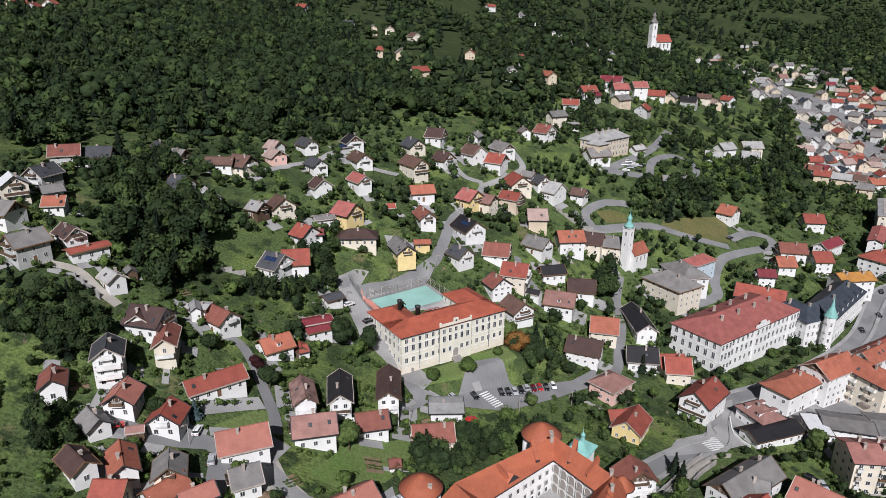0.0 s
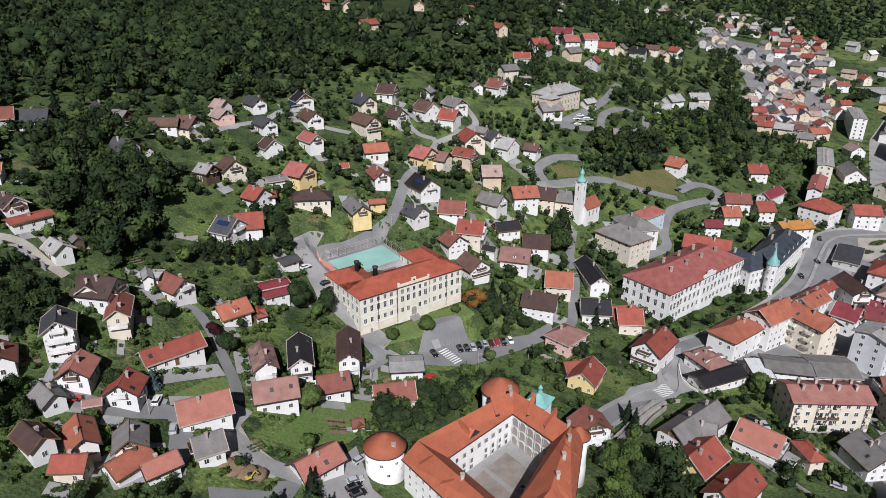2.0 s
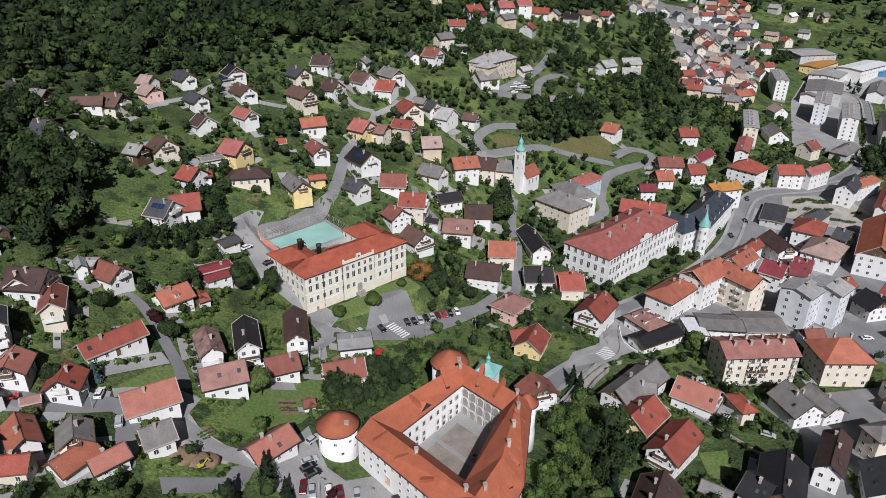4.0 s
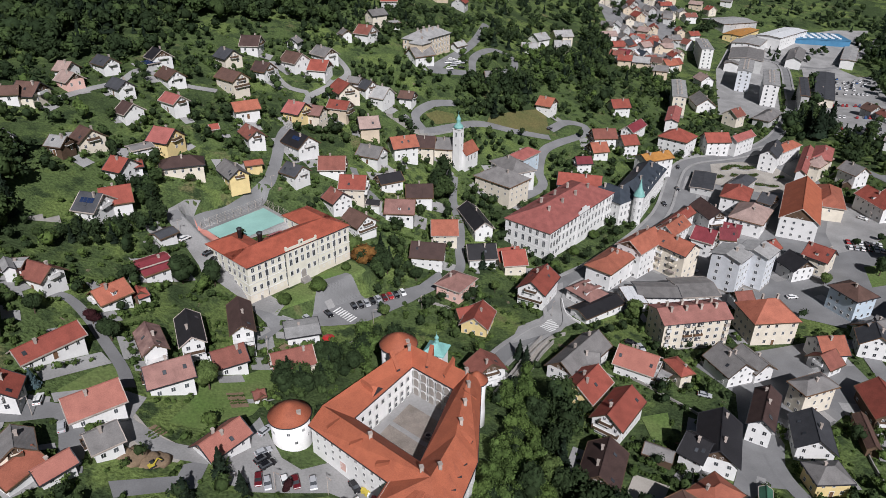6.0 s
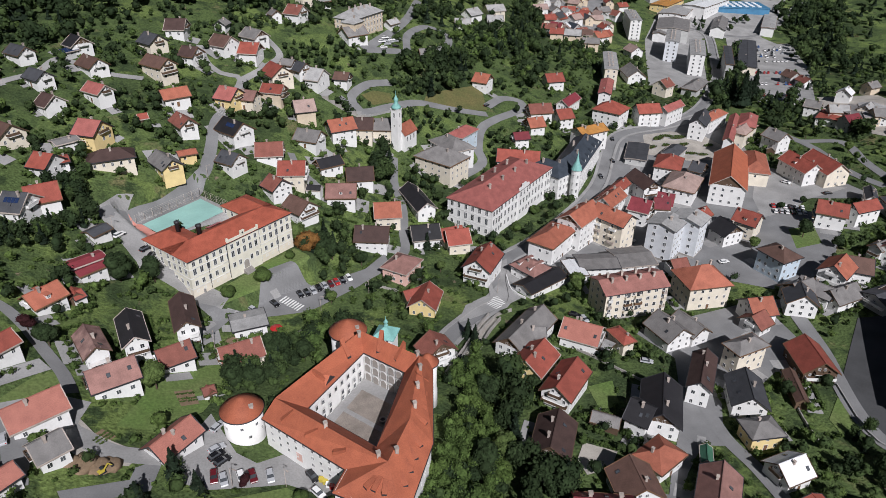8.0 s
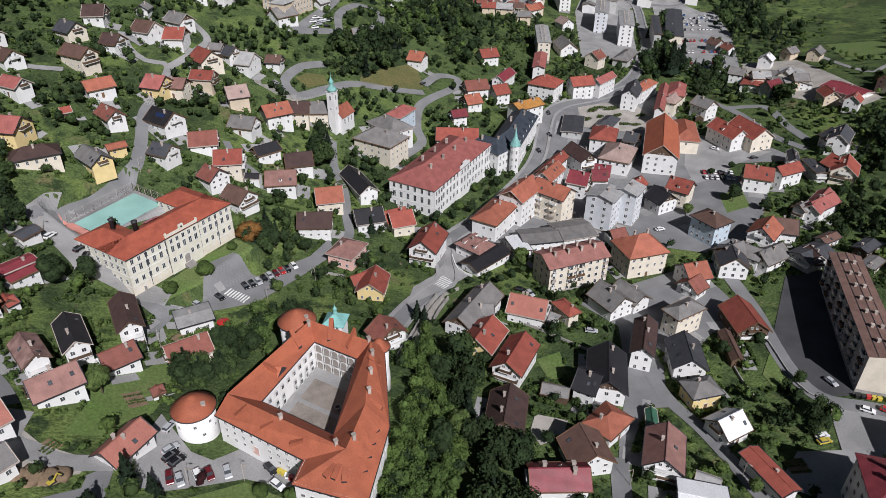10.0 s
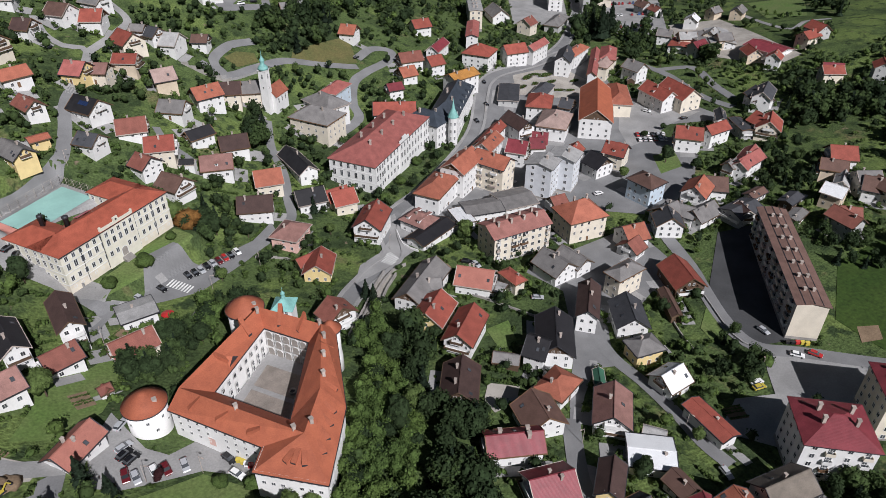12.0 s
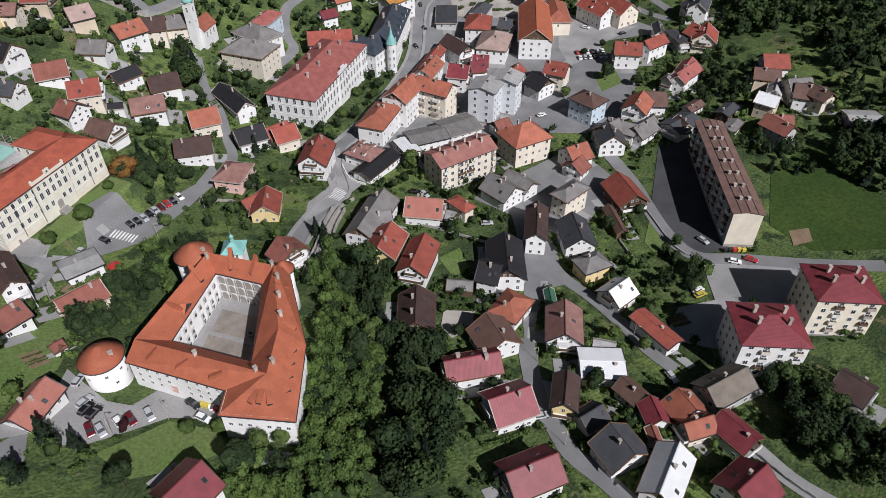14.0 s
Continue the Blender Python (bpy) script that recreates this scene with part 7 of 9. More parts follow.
patch("clay_plot", "square plot of bare brown earth in the meadow", [(204.5, 66.7), (210.2, 63.0), (205.0, 58.5), (198.5, 61.5)], M_EARTH, 0.10)
# yard coloured dark for the shade the block throws on it
patch("block_yard", "asphalt yard along the apartment block", [(214.0, 128.8), (228.7, 124.1), (182.1, 75.0), (172.0, 79.0), (170.9, 86.1), (175.3, 96.1), (181.5, 106.8)], M_SHADED_ASPHALT, 0.08)
patch("lawn", "mown lawn on the slope", [(500, 328), (543, 308), (467, 259), (451, 278)], M_LAWN, 0.08)
patch("lawn", "mown garden lawn", [(-20.2, 168.3), (-12.5, 175.5), (-7.0, 167.6), (-11.1, 156.1), (-20.7, 150.1)], M_LAWN, 0.08)
patch("lawn", "mown garden lawn", [(100.9, 129.7), (110.2, 130.1), (105.8, 119.9), (98.6, 118.9)], M_LAWN, 0.08)
patch("lawn", "mown garden lawn", [(243.5, 189.8), (255.3, 187.0), (245.9, 173.8), (232.7, 174.7)], M_LAWN, 0.08)
patch("lawn", "mown garden lawn", [(172.9, 101.0), (178.1, 100.9), (170.0, 91.1), (160.8, 88.9), (162.8, 95.0)], M_LAWN, 0.08)
patch("lawn", "mown garden lawn", [(-50.9, 146.3), (-42.9, 157.4), (-41.0, 154.2), (-48.4, 144.7)], M_LAWN, 0.09)
patch("lawn", "mown lawn before the castle", [(-8.2, 113.6), (7.9, 114.4), (16.1, 104.9), (14.7, 98.7), (6.0, 99.3), (-4.6, 103.0)], M_LAWN, 0.09)
patch("lawn", "mown lawn before the school", [(-2.6, 199.8), (31.0, 220.8), (35.2, 213.4), (24.0, 204.6), (1.4, 192.8)], M_LAWN, 0.02)
patch("lawn", "bright green lawn between gardens", [(-27.0, 139.5), (-20.1, 152.9), (-2.1, 167.5), (-0.4, 157.0), (-7.7, 144.5), (-18.5, 137.4)], M_LAWN, 0.08)
patch("lawn", "bright mown lawn beside the long house", [(-51.0, 145.2), (-41.4, 158.0), (-38.3, 157.2), (-39.0, 153.2), (-48.5, 143.1)], M_LAWN, 0.08)
patch("court_yard", "grey asphalt yard beside the sports court", [(-31.2, 232.7), (-24.8, 241.0), (-19.7, 243.1), (-22.6, 239.0), (-17.3, 220.1), (-15.9, 206.4), (-20.3, 208.0), (-22.0, 215.1), (-26.6, 220.0), (-29.0, 227.2)], M_PAVE, 0.07)
patch("court_apron", "pale concrete apron round the sports court", [(-21.8, 237.2), (1.8, 255.0), (12.8, 236.2), (9.5, 233.0), (-8.0, 224.0)], M_PAVE, 0.10)
patch("sports_court", "pale turquoise sports court", [(-18.6, 236.6), (2.2, 251.0), (9.8, 237.4), (-11.0, 223.0)], M_COURT, 0.18)
patch("court_edge", "salmon-pink run beside the sports court", [(-22.6, 238.6), (-18.9, 236.6), (-11.2, 222.6), (-16.0, 220.8), (-17.4, 225.0)], M_SALMON, 0.22)
patch("far_paving", "pale asphalt of the far valley town", [(412, 933), (423, 886), (413, 776), (448, 746), (487, 719), (360.3, 508.6), (323.6, 499.4), (298.9, 513.3), (338.3, 601.4), (356.7, 662.2), (339.5, 701.7)], M_ASPHALT, 0.06)
patch("valley_paving", "pale asphalt car parks round the stores", [(395.4, 502.6), (459, 570), (510, 576), (589, 579), (622, 568), (564, 521), (514, 494), (513, 453), (458, 405), (385.0, 362.4), (411, 407), (479, 494), (455, 498), (352.4, 369.4), (311.4, 383.7)], M_PAVE, 0.09)
patch("works_yard", "pale gravel yards of the workshops", [(404, 323), (437, 305), (415, 263), (402, 238), (392.0, 213.6), (372.7, 216.8), (370.7, 235.2), (366.8, 253.5), (362.4, 275.1)], M_GRAVEL, 0.09)
road("road", "pale lane along the slope", [(462, 310), (438, 271), (429, 246), (450, 249), (461, 239)], 3.5, M_PAVE)
road("road", "asphalt main street", [(44.5, 144.6), (58.9, 154.6), (72.7, 166.9), (86.0, 175.5), (96.6, 181.3), (103.6, 197.1), (112.6, 208.3), (126.8, 216.0), (150.7, 231.0), (177.0, 249.2), (194.5, 264.9), (215.9, 290.7), (229.6, 304.8), (244.9, 311.6), (273.1, 313.9), (302.5, 321.0)], 7.0, M_ASPHALT)
road("channel_bed", "pale gravel bed of a walled stream channel", [(89.4, 171.2), (82.0, 164.8), (75.4, 157.5), (68.9, 151.1), (62.6, 145.1)], 4.0, M_GRAVEL)
road("school_path", "pale paved path to the school steps", [(16.8, 205.6), (19.4, 201.4), (22.0, 197.6)], 3.0, M_PAVE)
road("road", "narrow asphalt lane", [(-59.7, 181.1), (-53.2, 181.0), (-47.6, 174.6), (-43.3, 166.8), (-38.3, 157.2), (-36.4, 150.5)], 3.2, M_ASPHALT)
road("road", "asphalt street between houses", [(-73.0, 138.5), (-65.1, 137.0), (-56.8, 138.1), (-48.9, 139.8), (-45.8, 132.1), (-45.0, 121.7)], 5.0, M_ASPHALT)
road("road", "pale lane beside gardens", [(-34.6, 148.4), (-37.1, 139.6), (-33.8, 135.8), (-27.7, 130.7), (-17.6, 128.2)], 5.0, M_PAVE)
road("road", "asphalt lane uphill", [(-30.2, 229.8), (-19.6, 238.5), (-9.3, 245.8), (3.6, 257.3), (7.0, 264.0), (10.4, 275.7), (12.1, 284.0), (16.6, 295.7), (25.9, 306.5)], 4.5, M_ASPHALT)
road("road", "pale hillside lane", [(-71.1, 289.8), (-60.6, 303.4), (-49.8, 314.1), (-43.2, 328.1), (-35.3, 324.2), (-24.3, 317.5), (-11.1, 316.5)], 3.5, M_PAVE)
road("road", "pale hillside lane", [(16.6, 295.7), (30.1, 326.6), (21.8, 330.4), (16.6, 339.0), (15.7, 353.6)], 3.5, M_PAVE)
road("road", "pale hillside lane", [(30.1, 326.6), (46.1, 343.9), (53.4, 354.5), (48.9, 369.5)], 3.5, M_PAVE)
road("road", "gravel lane on the slope", [(-108.2, 185.1), (-99.5, 185.1), (-91.7, 179.9), (-84.9, 176.7)], 3.0, M_GRAVEL)
road("road", "hillside road past the villa", [(171.5, 473.1), (148.9, 430.4), (129.2, 401.9), (109.7, 378.4), (103.6, 371.2), (130.5, 379.9)], 5.0, M_ASPHALT)
road("road", "road loop with a green island", [(130.5, 379.9), (139.2, 402.6), (159.5, 424.3), (172.0, 420.8), (166.3, 404.8), (150.5, 390.5)], 4.5, M_ASPHALT)
road("road", "hairpin road", [(76.4, 328.1), (85.6, 320.4), (102.7, 327.6), (120.9, 334.7), (140.4, 333.9), (161.6, 333.1)], 4.5, M_ASPHALT)
road("road", "hairpin road", [(85.6, 320.4), (83.2, 329.9), (95.1, 341.7), (109.2, 346.9)], 4.5, M_ASPHALT)
road("road", "hairpin road", [(165.2, 341.1), (180.7, 352.0), (192.0, 350.2), (185.4, 340.2), (163.9, 328.2), (151.7, 319.0), (142.4, 302.6), (138.6, 289.6), (117.1, 276.8)], 5.0, M_ASPHALT)
road("road", "narrow asphalt lane between houses", [(92.8, 291.7), (86.3, 271.6), (83.9, 253.1), (78.0, 234.7), (72.5, 220.4), (53.3, 208.4)], 3.8, M_ASPHALT)
road("road", "narrow lane", [(42.3, 279.5), (43.3, 271.1), (47.5, 264.4), (50.6, 260.0)], 3.0, M_ASPHALT)
road("road", "village lane", [(132.0, 114.5), (127.4, 99.9), (127.2, 86.7), (125.2, 72.0), (122.9, 62.1), (122.5, 53.3)], 4.5, M_ASPHALT)
road("road", "village lane", [(98.0, 87.0), (85.7, 69.9), (81.4, 58.9), (79.0, 51.7), (79.5, 41.3), (79.2, 32.4)], 5.0, M_ASPHALT)
road("road", "asphalt road past the apartment block", [(196.5, 140.3), (187.6, 120.0), (180.4, 107.7), (173.9, 96.0), (169.9, 85.3), (171.2, 77.4), (179.8, 69.3), (192.2, 54.8), (207.9, 36.5)], 5.5, M_ASPHALT)
road("road", "lane along the slope", [(115.3, 26.4), (113.5, 15.5), (114.4, 6.2)], 5.0, M_PAVE)
road("road", "main road out of town", [(283.3, 316.1), (324.1, 341.2), (381.0, 393.3), (430, 453), (467, 507), (454, 531)], 7.0, M_ASPHALT)
road("road", "main road out of town", [(467, 507), (507, 491), (565, 516), (628, 552)], 7.0, M_ASPHALT)
road("road", "road beside the gardens", [(330.3, 265.2), (345.9, 252.5), (334.8, 228.4), (327.4, 209.7)], 5.0, M_ASPHALT)
road("road", "road along the far side", [(329.0, 276.4), (327.8, 254.9), (318.5, 224.4), (317.3, 201.5)], 5.0, M_ASPHALT)
road("road", "lane through the far town", [(421, 954), (399.2, 803.5), (372.2, 670.0), (363.5, 588.7), (344.0, 503.0)], 7.0, M_ASPHALT)


def driveways():
    """Small paved yards, paths and terraces beside the houses, joined as one sheet of paving."""
    verts, faces = [], []
    pick = random.Random(21)
    for fx, fy, yaw, L, w in FOOTPRINTS:
        if math.hypot(fx, fy) > 420 or L > 30:
            continue
        c, s = math.cos(radians(yaw)), math.sin(radians(yaw))
        for _ in range(pick.choice((1, 1, 2))):
            side = pick.choice((-1, 1))
            if pick.random() < 0.5:
                u0, u1 = sorted((pick.uniform(-0.5, 0.2) * L, pick.uniform(0.2, 0.7) * L))
                v0, v1 = sorted((side * w / 2 * 0.9, side * (w / 2 + pick.uniform(2.0, 5.0))))
            else:
                u0, u1 = sorted((side * L / 2 * 0.9, side * (L / 2 + pick.uniform(2.5, 7.0))))
                v0, v1 = sorted((pick.uniform(-0.5, 0.0) * w, pick.uniform(0.1, 0.5) * w))
            nu, nv = max(1, int((u1 - u0) / 2)), max(1, int((v1 - v0) / 2))
            k = len(verts)
            for i in range(nu + 1):
                for j in range(nv + 1):
                    u, v = u0 + (u1 - u0) * i / nu, v0 + (v1 - v0) * j / nv
                    x, y = fx + u * c - v * s, fy + u * s + v * c
                    verts.append((x, y, ground_z(x, y) + 0.2))
            for i in range(nu):
                for j in range(nv):
                    q = k + i * (nv + 1) + j
                    faces.append((q, q + nv + 1, q + nv + 2, q + 1))
    me = bpy.data.meshes.new("yard_paving")
    me.from_pydata(verts, [], faces)
    me.materials.append(M_PAVE)
    tagged(new("yard_paving", me), "pale paved yards and drives beside the houses", "paving", kind="structure")


driveways()


# ---- woods, trees and shrubs ----
def foliage(name, colour, second, islands=0.30):
    """Leaves that also let some light through, in clumps of lighter and darker twigs."""
    m = material(name, colour, 0.85, 0.38, 1.1, 0.2, 0.05, 0.35, second=second, islands=islands, spec=0.12)
    n, ln = m.node_tree.nodes, m.node_tree.links
    b = n["Principled BSDF"]
    thin = n.new("ShaderNodeBsdfTranslucent")
    ln.new(b.inputs["Base Color"].links[0].from_socket, thin.inputs[0])
    mix = n.new("ShaderNodeMixShader")
    mix.inputs[0].default_value = 0.25
    ln.new(b.outputs[0], mix.inputs[1])
    ln.new(thin.outputs[0], mix.inputs[2])
    ln.new(mix.outputs[0], n["Material Output"].inputs[0])
    return m


LEAF = {
    "dark": foliage("leaves_dark", (0.036, 0.056, 0.023), (0.023, 0.039, 0.017)),
    "light": foliage("leaves_light", (0.108, 0.150, 0.046), (0.070, 0.105, 0.036)),
    "leafy": foliage("leaves_bright", (0.105, 0.155, 0.042), (0.070, 0.112, 0.034)),
    "mid": foliage("leaves_mid", (0.058, 0.088, 0.030), (0.040, 0.064, 0.024)),
    "conifer": foliage("needles", (0.023, 0.037, 0.021), (0.015, 0.026, 0.016)),
    "bluefir": foliage("needles_blue", (0.10, 0.15, 0.16), (0.07, 0.11, 0.12)),
    "autumn": foliage("leaves_autumn", (0.21, 0.095, 0.028), (0.13, 0.08, 0.028)),
    "purple": foliage("leaves_purple", (0.05, 0.016, 0.018), (0.03, 0.012, 0.014)),
    "bush": foliage("leaves_bush", (0.082, 0.122, 0.034), (0.048, 0.078, 0.024)),
}
M_BARK = material("bark", (0.09, 0.065, 0.045), 0.95, 0.3, 6, 0.2, 1.0)
leaves = np.random.default_rng(11)


def sphere_template(cuts):
    bm = bmesh.new()
    bmesh.ops.create_icosphere(bm, subdivisions=cuts, radius=1.0)
    v, f = np.array([q.co[:] for q in bm.verts]), np.array([[q.index for q in t.verts] for t in bm.faces])
    bm.free()
    return v, f


BALL_FINE, BALL_COARSE = sphere_template(2), sphere_template(1)
TIERS = 4


def cone_template():
    """A fir's body: skirts of branches, each drawn in under the one above."""
    v, f, n = [], [], 6
    for k in range(TIERS):
        for rad, z in ((1 - k / TIERS, k / TIERS), (0.55 * (1 - (k + 1) / TIERS) + 0.02, (k + 0.95) / TIERS)):
            v += [(rad * math.cos(2 * math.pi * (i + 0.5 * k) / n), rad * math.sin(2 * math.pi * (i + 0.5 * k) / n), z) for i in range(n)]
    for k in range(2 * TIERS - 1):
        for i in range(n):
            p, q = k * n + i, k * n + (i + 1) % n
            f += [(p, q, q + n), (p, q + n, p + n)]
    return np.array(v), np.array(f)


CONE = cone_template()


def crown_lobes(r, h, lobes):
    """Centres and half-sizes (across, up) of the rounded masses that make up a crown."""
    a = leaves.random(lobes) * 2 * math.pi
    zz = 0.32 + 0.42 * leaves.random(lobes)
    rad = r * 0.55 * leaves.random(lobes) ** 0.6
    centre = np.stack([rad * np.cos(a), rad * np.sin(a), zz * h], -1)
    centre[0] = (0, 0, 0.6 * h)
    size = np.stack([r * (0.42 + 0.25 * leaves.random(lobes)), h * (0.24 + 0.14 * leaves.random(lobes))], -1)
    size[0] = (r * 0.72, h * 0.38)
    return centre, size


def crown_body(centre, size, template, shrink_by=0.9):
    """The inner mass of a crown: one lumpy body for each lobe."""
    v, f = template
    vs, fs = [], []
    for k, (c, q) in enumerate(zip(centre, size)):
        lump = shrink_by * (0.72 + 0.5 * leaves.random((len(v), 1)))
        vs.append(c + v * np.array((q[0], q[0], q[1])) * lump)
        fs.append(f + k * len(v))
    return np.concatenate(vs), np.concatenate(fs)


def cone_body(r, h):
    v, f = CONE
    jag = 0.72 + 0.5 * leaves.random((len(v), 1))
    return v * np.array((r, r, h)) * np.concatenate([jag, jag, np.ones_like(jag)], 1), f


def crown_points(n, r, h, lobes=7, conic=False, masses=None):
    """Points and outward directions over an uneven crown of radius r and height h, standing on z = 0."""
    if conic:
        z = leaves.random(n) ** 1.5
        a = leaves.random(n) * 2 * math.pi
        tier = 0.75 + 0.25 * np.cos(z * 26 + 0.6 * np.cos(3 * a))
        rad = r * (1 - z) * tier * (0.8 + 0.35 * leaves.random(n))
        p = np.stack([rad * np.cos(a), rad * np.sin(a), z * h], -1)
        d = np.stack([np.cos(a), np.sin(a), np.full(n, 0.45)], -1)
        return p, d / np.linalg.norm(d, axis=1)[:, None]
    centre, size = masses or crown_lobes(r, h, lobes)
    which = leaves.integers(0, len(centre), n)
    d = leaves.normal(size=(n, 3))
    d[:, 2] = abs(d[:, 2]) * 0.9 - 0.25
    d /= np.linalg.norm(d, axis=1)[:, None]
    depth = 0.82 + 0.28 * leaves.random(n)
    s = size[which]
    p = centre[which] + d * np.stack([s[:, 0], s[:, 0], s[:, 1]], -1) * depth[:, None]
    return p, d


def cards(p, d, size):
    """A small irregular leaf clump at each point, facing roughly outward: arrays of verts (4 each)."""
    n = len(p)
    d = d + leaves.normal(size=(n, 3)) * 0.45
    d /= np.linalg.norm(d, axis=1)[:, None]
    up = leaves.normal(size=(n, 3))
    u = np.cross(d, up)
    u /= np.linalg.norm(u, axis=1)[:, None] + 1e-9
    v = np.cross(d, u)
    s = size * (0.6 + 0.8 * leaves.random((n, 1)))
    k = 0.55 + 0.6 * leaves.random((n, 4, 1))
    bend = d * s * 0.25
    return np.stack([p + u * s * k[:, 0] - bend, p + v * s * k[:, 1], p - u * s * k[:, 2] - bend, p - v * s * k[:, 3]], 1)


def card_mesh(name, quads, mat, bodies=()):
    """Leaf clumps, four corners each, and the inner bodies (verts, triangles) that they clothe, as one mesh."""
    me = bpy.data.meshes.new(name)
    n = len(quads)
    at, tri, round_, k = [quads.reshape(-1, 3)], [], [np.zeros(n, bool)], 4 * n
    for v, f in bodies:
        at.append(v)
        tri.append(f + k)
        round_.append(np.ones(len(f), bool))
        k += len(v)
    tri = np.concatenate(tri) if tri else np.zeros((0, 3), int)
    m = len(tri)
    me.vertices.add(k)
    me.vertices.foreach_set("co", np.concatenate(at).reshape(-1).astype(np.float32))
    me.loops.add(4 * n + 3 * m)
    me.loops.foreach_set("vertex_index", np.concatenate([np.arange(4 * n), tri.reshape(-1)]).astype(np.int32))
    me.polygons.add(n + m)
    me.polygons.foreach_set("loop_start", np.concatenate([np.arange(0, 4 * n, 4), 4 * n + np.arange(0, 3 * m, 3)]).astype(np.int32))
    me.polygons.foreach_set("use_smooth", np.concatenate(round_))
    me.materials.append(mat)
    me.update(calc_edges=True)
    return me


def trunk_mesh(h, r):
    bm = bmesh.new()
    spin(bm, [(r * 1.3, -1.0), (r, 0.3), (r * 0.75, h * 0.35), (r * 0.4, h * 0.7), (0.03, h * 0.92)], 7)
    for k in range(5):
        a = k * 2.4
        z0, ln = h * (0.3 + 0.09 * k), h * 0.22
        tip = (math.cos(a) * ln, math.sin(a) * ln, z0 + ln * 0.8)
        vs = [bm.verts.new((math.cos(a + q) * r * 0.5, math.sin(a + q) * r * 0.5, z0)) for q in (-1, 1, math.pi)]
        t = bm.verts.new(tip)
        for i in range(3):
            bm.faces.new((vs[i], vs[(i + 1) % 3], t))
    return mesh_of("trunk", bm, M_BARK)


KINDS = {"dark": ("dark green broadleaf tree", 0.42, 900), "light": ("bright green broadleaf tree", 0.42, 900), "conifer": ("dark conical fir tree", 0.26, 420), "bluefir": ("blue-grey fir tree", 0.3, 300), "autumn": ("orange-brown autumn tree", 0.5, 520), "purple": ("dark purple-leaved tree", 0.42, 400), "bush": ("rounded green bush", 0.75, 320)}
PLANTS = {}


def plant(kind, x, y, h):
    """One tree or bush that stands by itself, h metres tall."""
    label, ratio, n = KINDS[kind]
    z = ground_z(x, y)
    variant = (kind, leaves.integers(0, 2))
    if variant not in PLANTS:
        r = ratio * 10
        base = 0.5 if kind == "bush" else (1.2 if "fir" in kind or kind == "conifer" else 2.2)
        th = tagged(empty("bush" if kind == "bush" else "tree", x, y, z), label + " in a garden", "bush" if kind == "bush" else "tree", "garden trees")
        conic = kind in ("conifer", "bluefir")
        masses = crown_lobes(r, 10 - base, 9)
        p, d = crown_points(int(n * 1.6), r, 10 - base, 9, conic, masses)
        p[:, 2] += base
        v, f = cone_body(r * 0.9, 10 - base) if conic else crown_body(*masses, BALL_FINE, 0.88)
        part("trunk", trunk_mesh(9, 0.28), None, th)
        part("crown", card_mesh("crown", cards(p, d, 0.34), LEAF[kind], [(v + np.array((0, 0, base)), f)]), None, th)
        th.scale = (h / 10,) * 3
        PLANTS[variant] = th
    else:
        ob = copy_thing(PLANTS[variant], pose(x, y, z, 0, 0, leaves.random() * 360))
        ob.scale = (h / 10,) * 3


COURT = np.array([(-26.0, 240.0), (1.8, 256.0), (13.5, 236.2), (9.5, 232.0), (-10.0, 220.0), (-20.0, 222.0)])  # kept clear of trees
WOOD = {k: [] for k in ("dark", "mid", "leafy", "conifer", "bush")}
BODIES = {k: [] for k in WOOD}


def grow(kind, xs, ys, hs, n, size, ratio, lobes=1):
    """Trees of one kind for the woods: a lumpy inner crown clothed with n leaf clumps."""
    zs = heights(xs, ys)
    conic = kind == "conifer"
    for x, y, z, h in zip(xs, ys, zs, hs):
        at = np.array((x, y, z + h * 0.1 - 0.3))
        r, tall = h * ratio * (0.62 if conic else 1.0), h * 0.88
        masses = crown_lobes(r, tall, max(2, lobes + 1))
        p, d = crown_points(n, r, tall, 5, conic, masses)
        v, f = cone_body(r * 0.95, tall) if conic else crown_body(masses[0][:lobes], masses[1][:lobes] * (1.12 if lobes == 1 else 1.0), BALL_COARSE, 0.66 if kind == "bush" else 0.76)
        BODIES[kind].append((v + at, f))
        WOOD[kind].append(cards(p, d, size * max(0.62 if kind == "bush" else 0.5, h / 10)) + at)


def wood(pts, n, h, kind):
    """Trees spread over a polygon of the land, n in all."""
    poly = np.array(pts)
    lo, hi = poly.min(0), poly.max(0)
    x, y = leaves.uniform(lo[0], hi[0], n * 6), leaves.uniform(lo[1], hi[1], n * 6)
    ok = inside(poly, x, y) & free_ground(x, y, 1.0, ways=False) & ~inside(COURT, x, y)
    x, y = x[ok][:n], y[ok][:n]
    hs = h * (leaves.uniform(0.65, 1.3, len(x)) if kind == "mixed" else leaves.uniform(0.85, 1.15, len(x)))
    pick = leaves.random(len(x))
    for k, a, b in (("dark", 0.0, 0.52), ("conifer", 0.52, 0.70), ("mid", 0.70, 1.0)) if kind == "mixed" else (("leafy", 0.0, 0.88), ("dark", 0.88, 1.0)):
        m = (pick >= a) & (pick < b)
        if not m.any():
            continue
        away = math.hypot(x.mean(), y.mean())
        if away < 190:  # small leaves where the camera passes close
            grow(k, x[m], y[m], hs[m], 360, 0.40, 0.38, 6)
        elif away < 330:
            grow(k, x[m], y[m], hs[m], 170, 0.55, 0.37, 4)
        else:
            grow(k, x[m], y[m], hs[m], 52 if n > 400 else 60, 0.80, 0.44, 2)


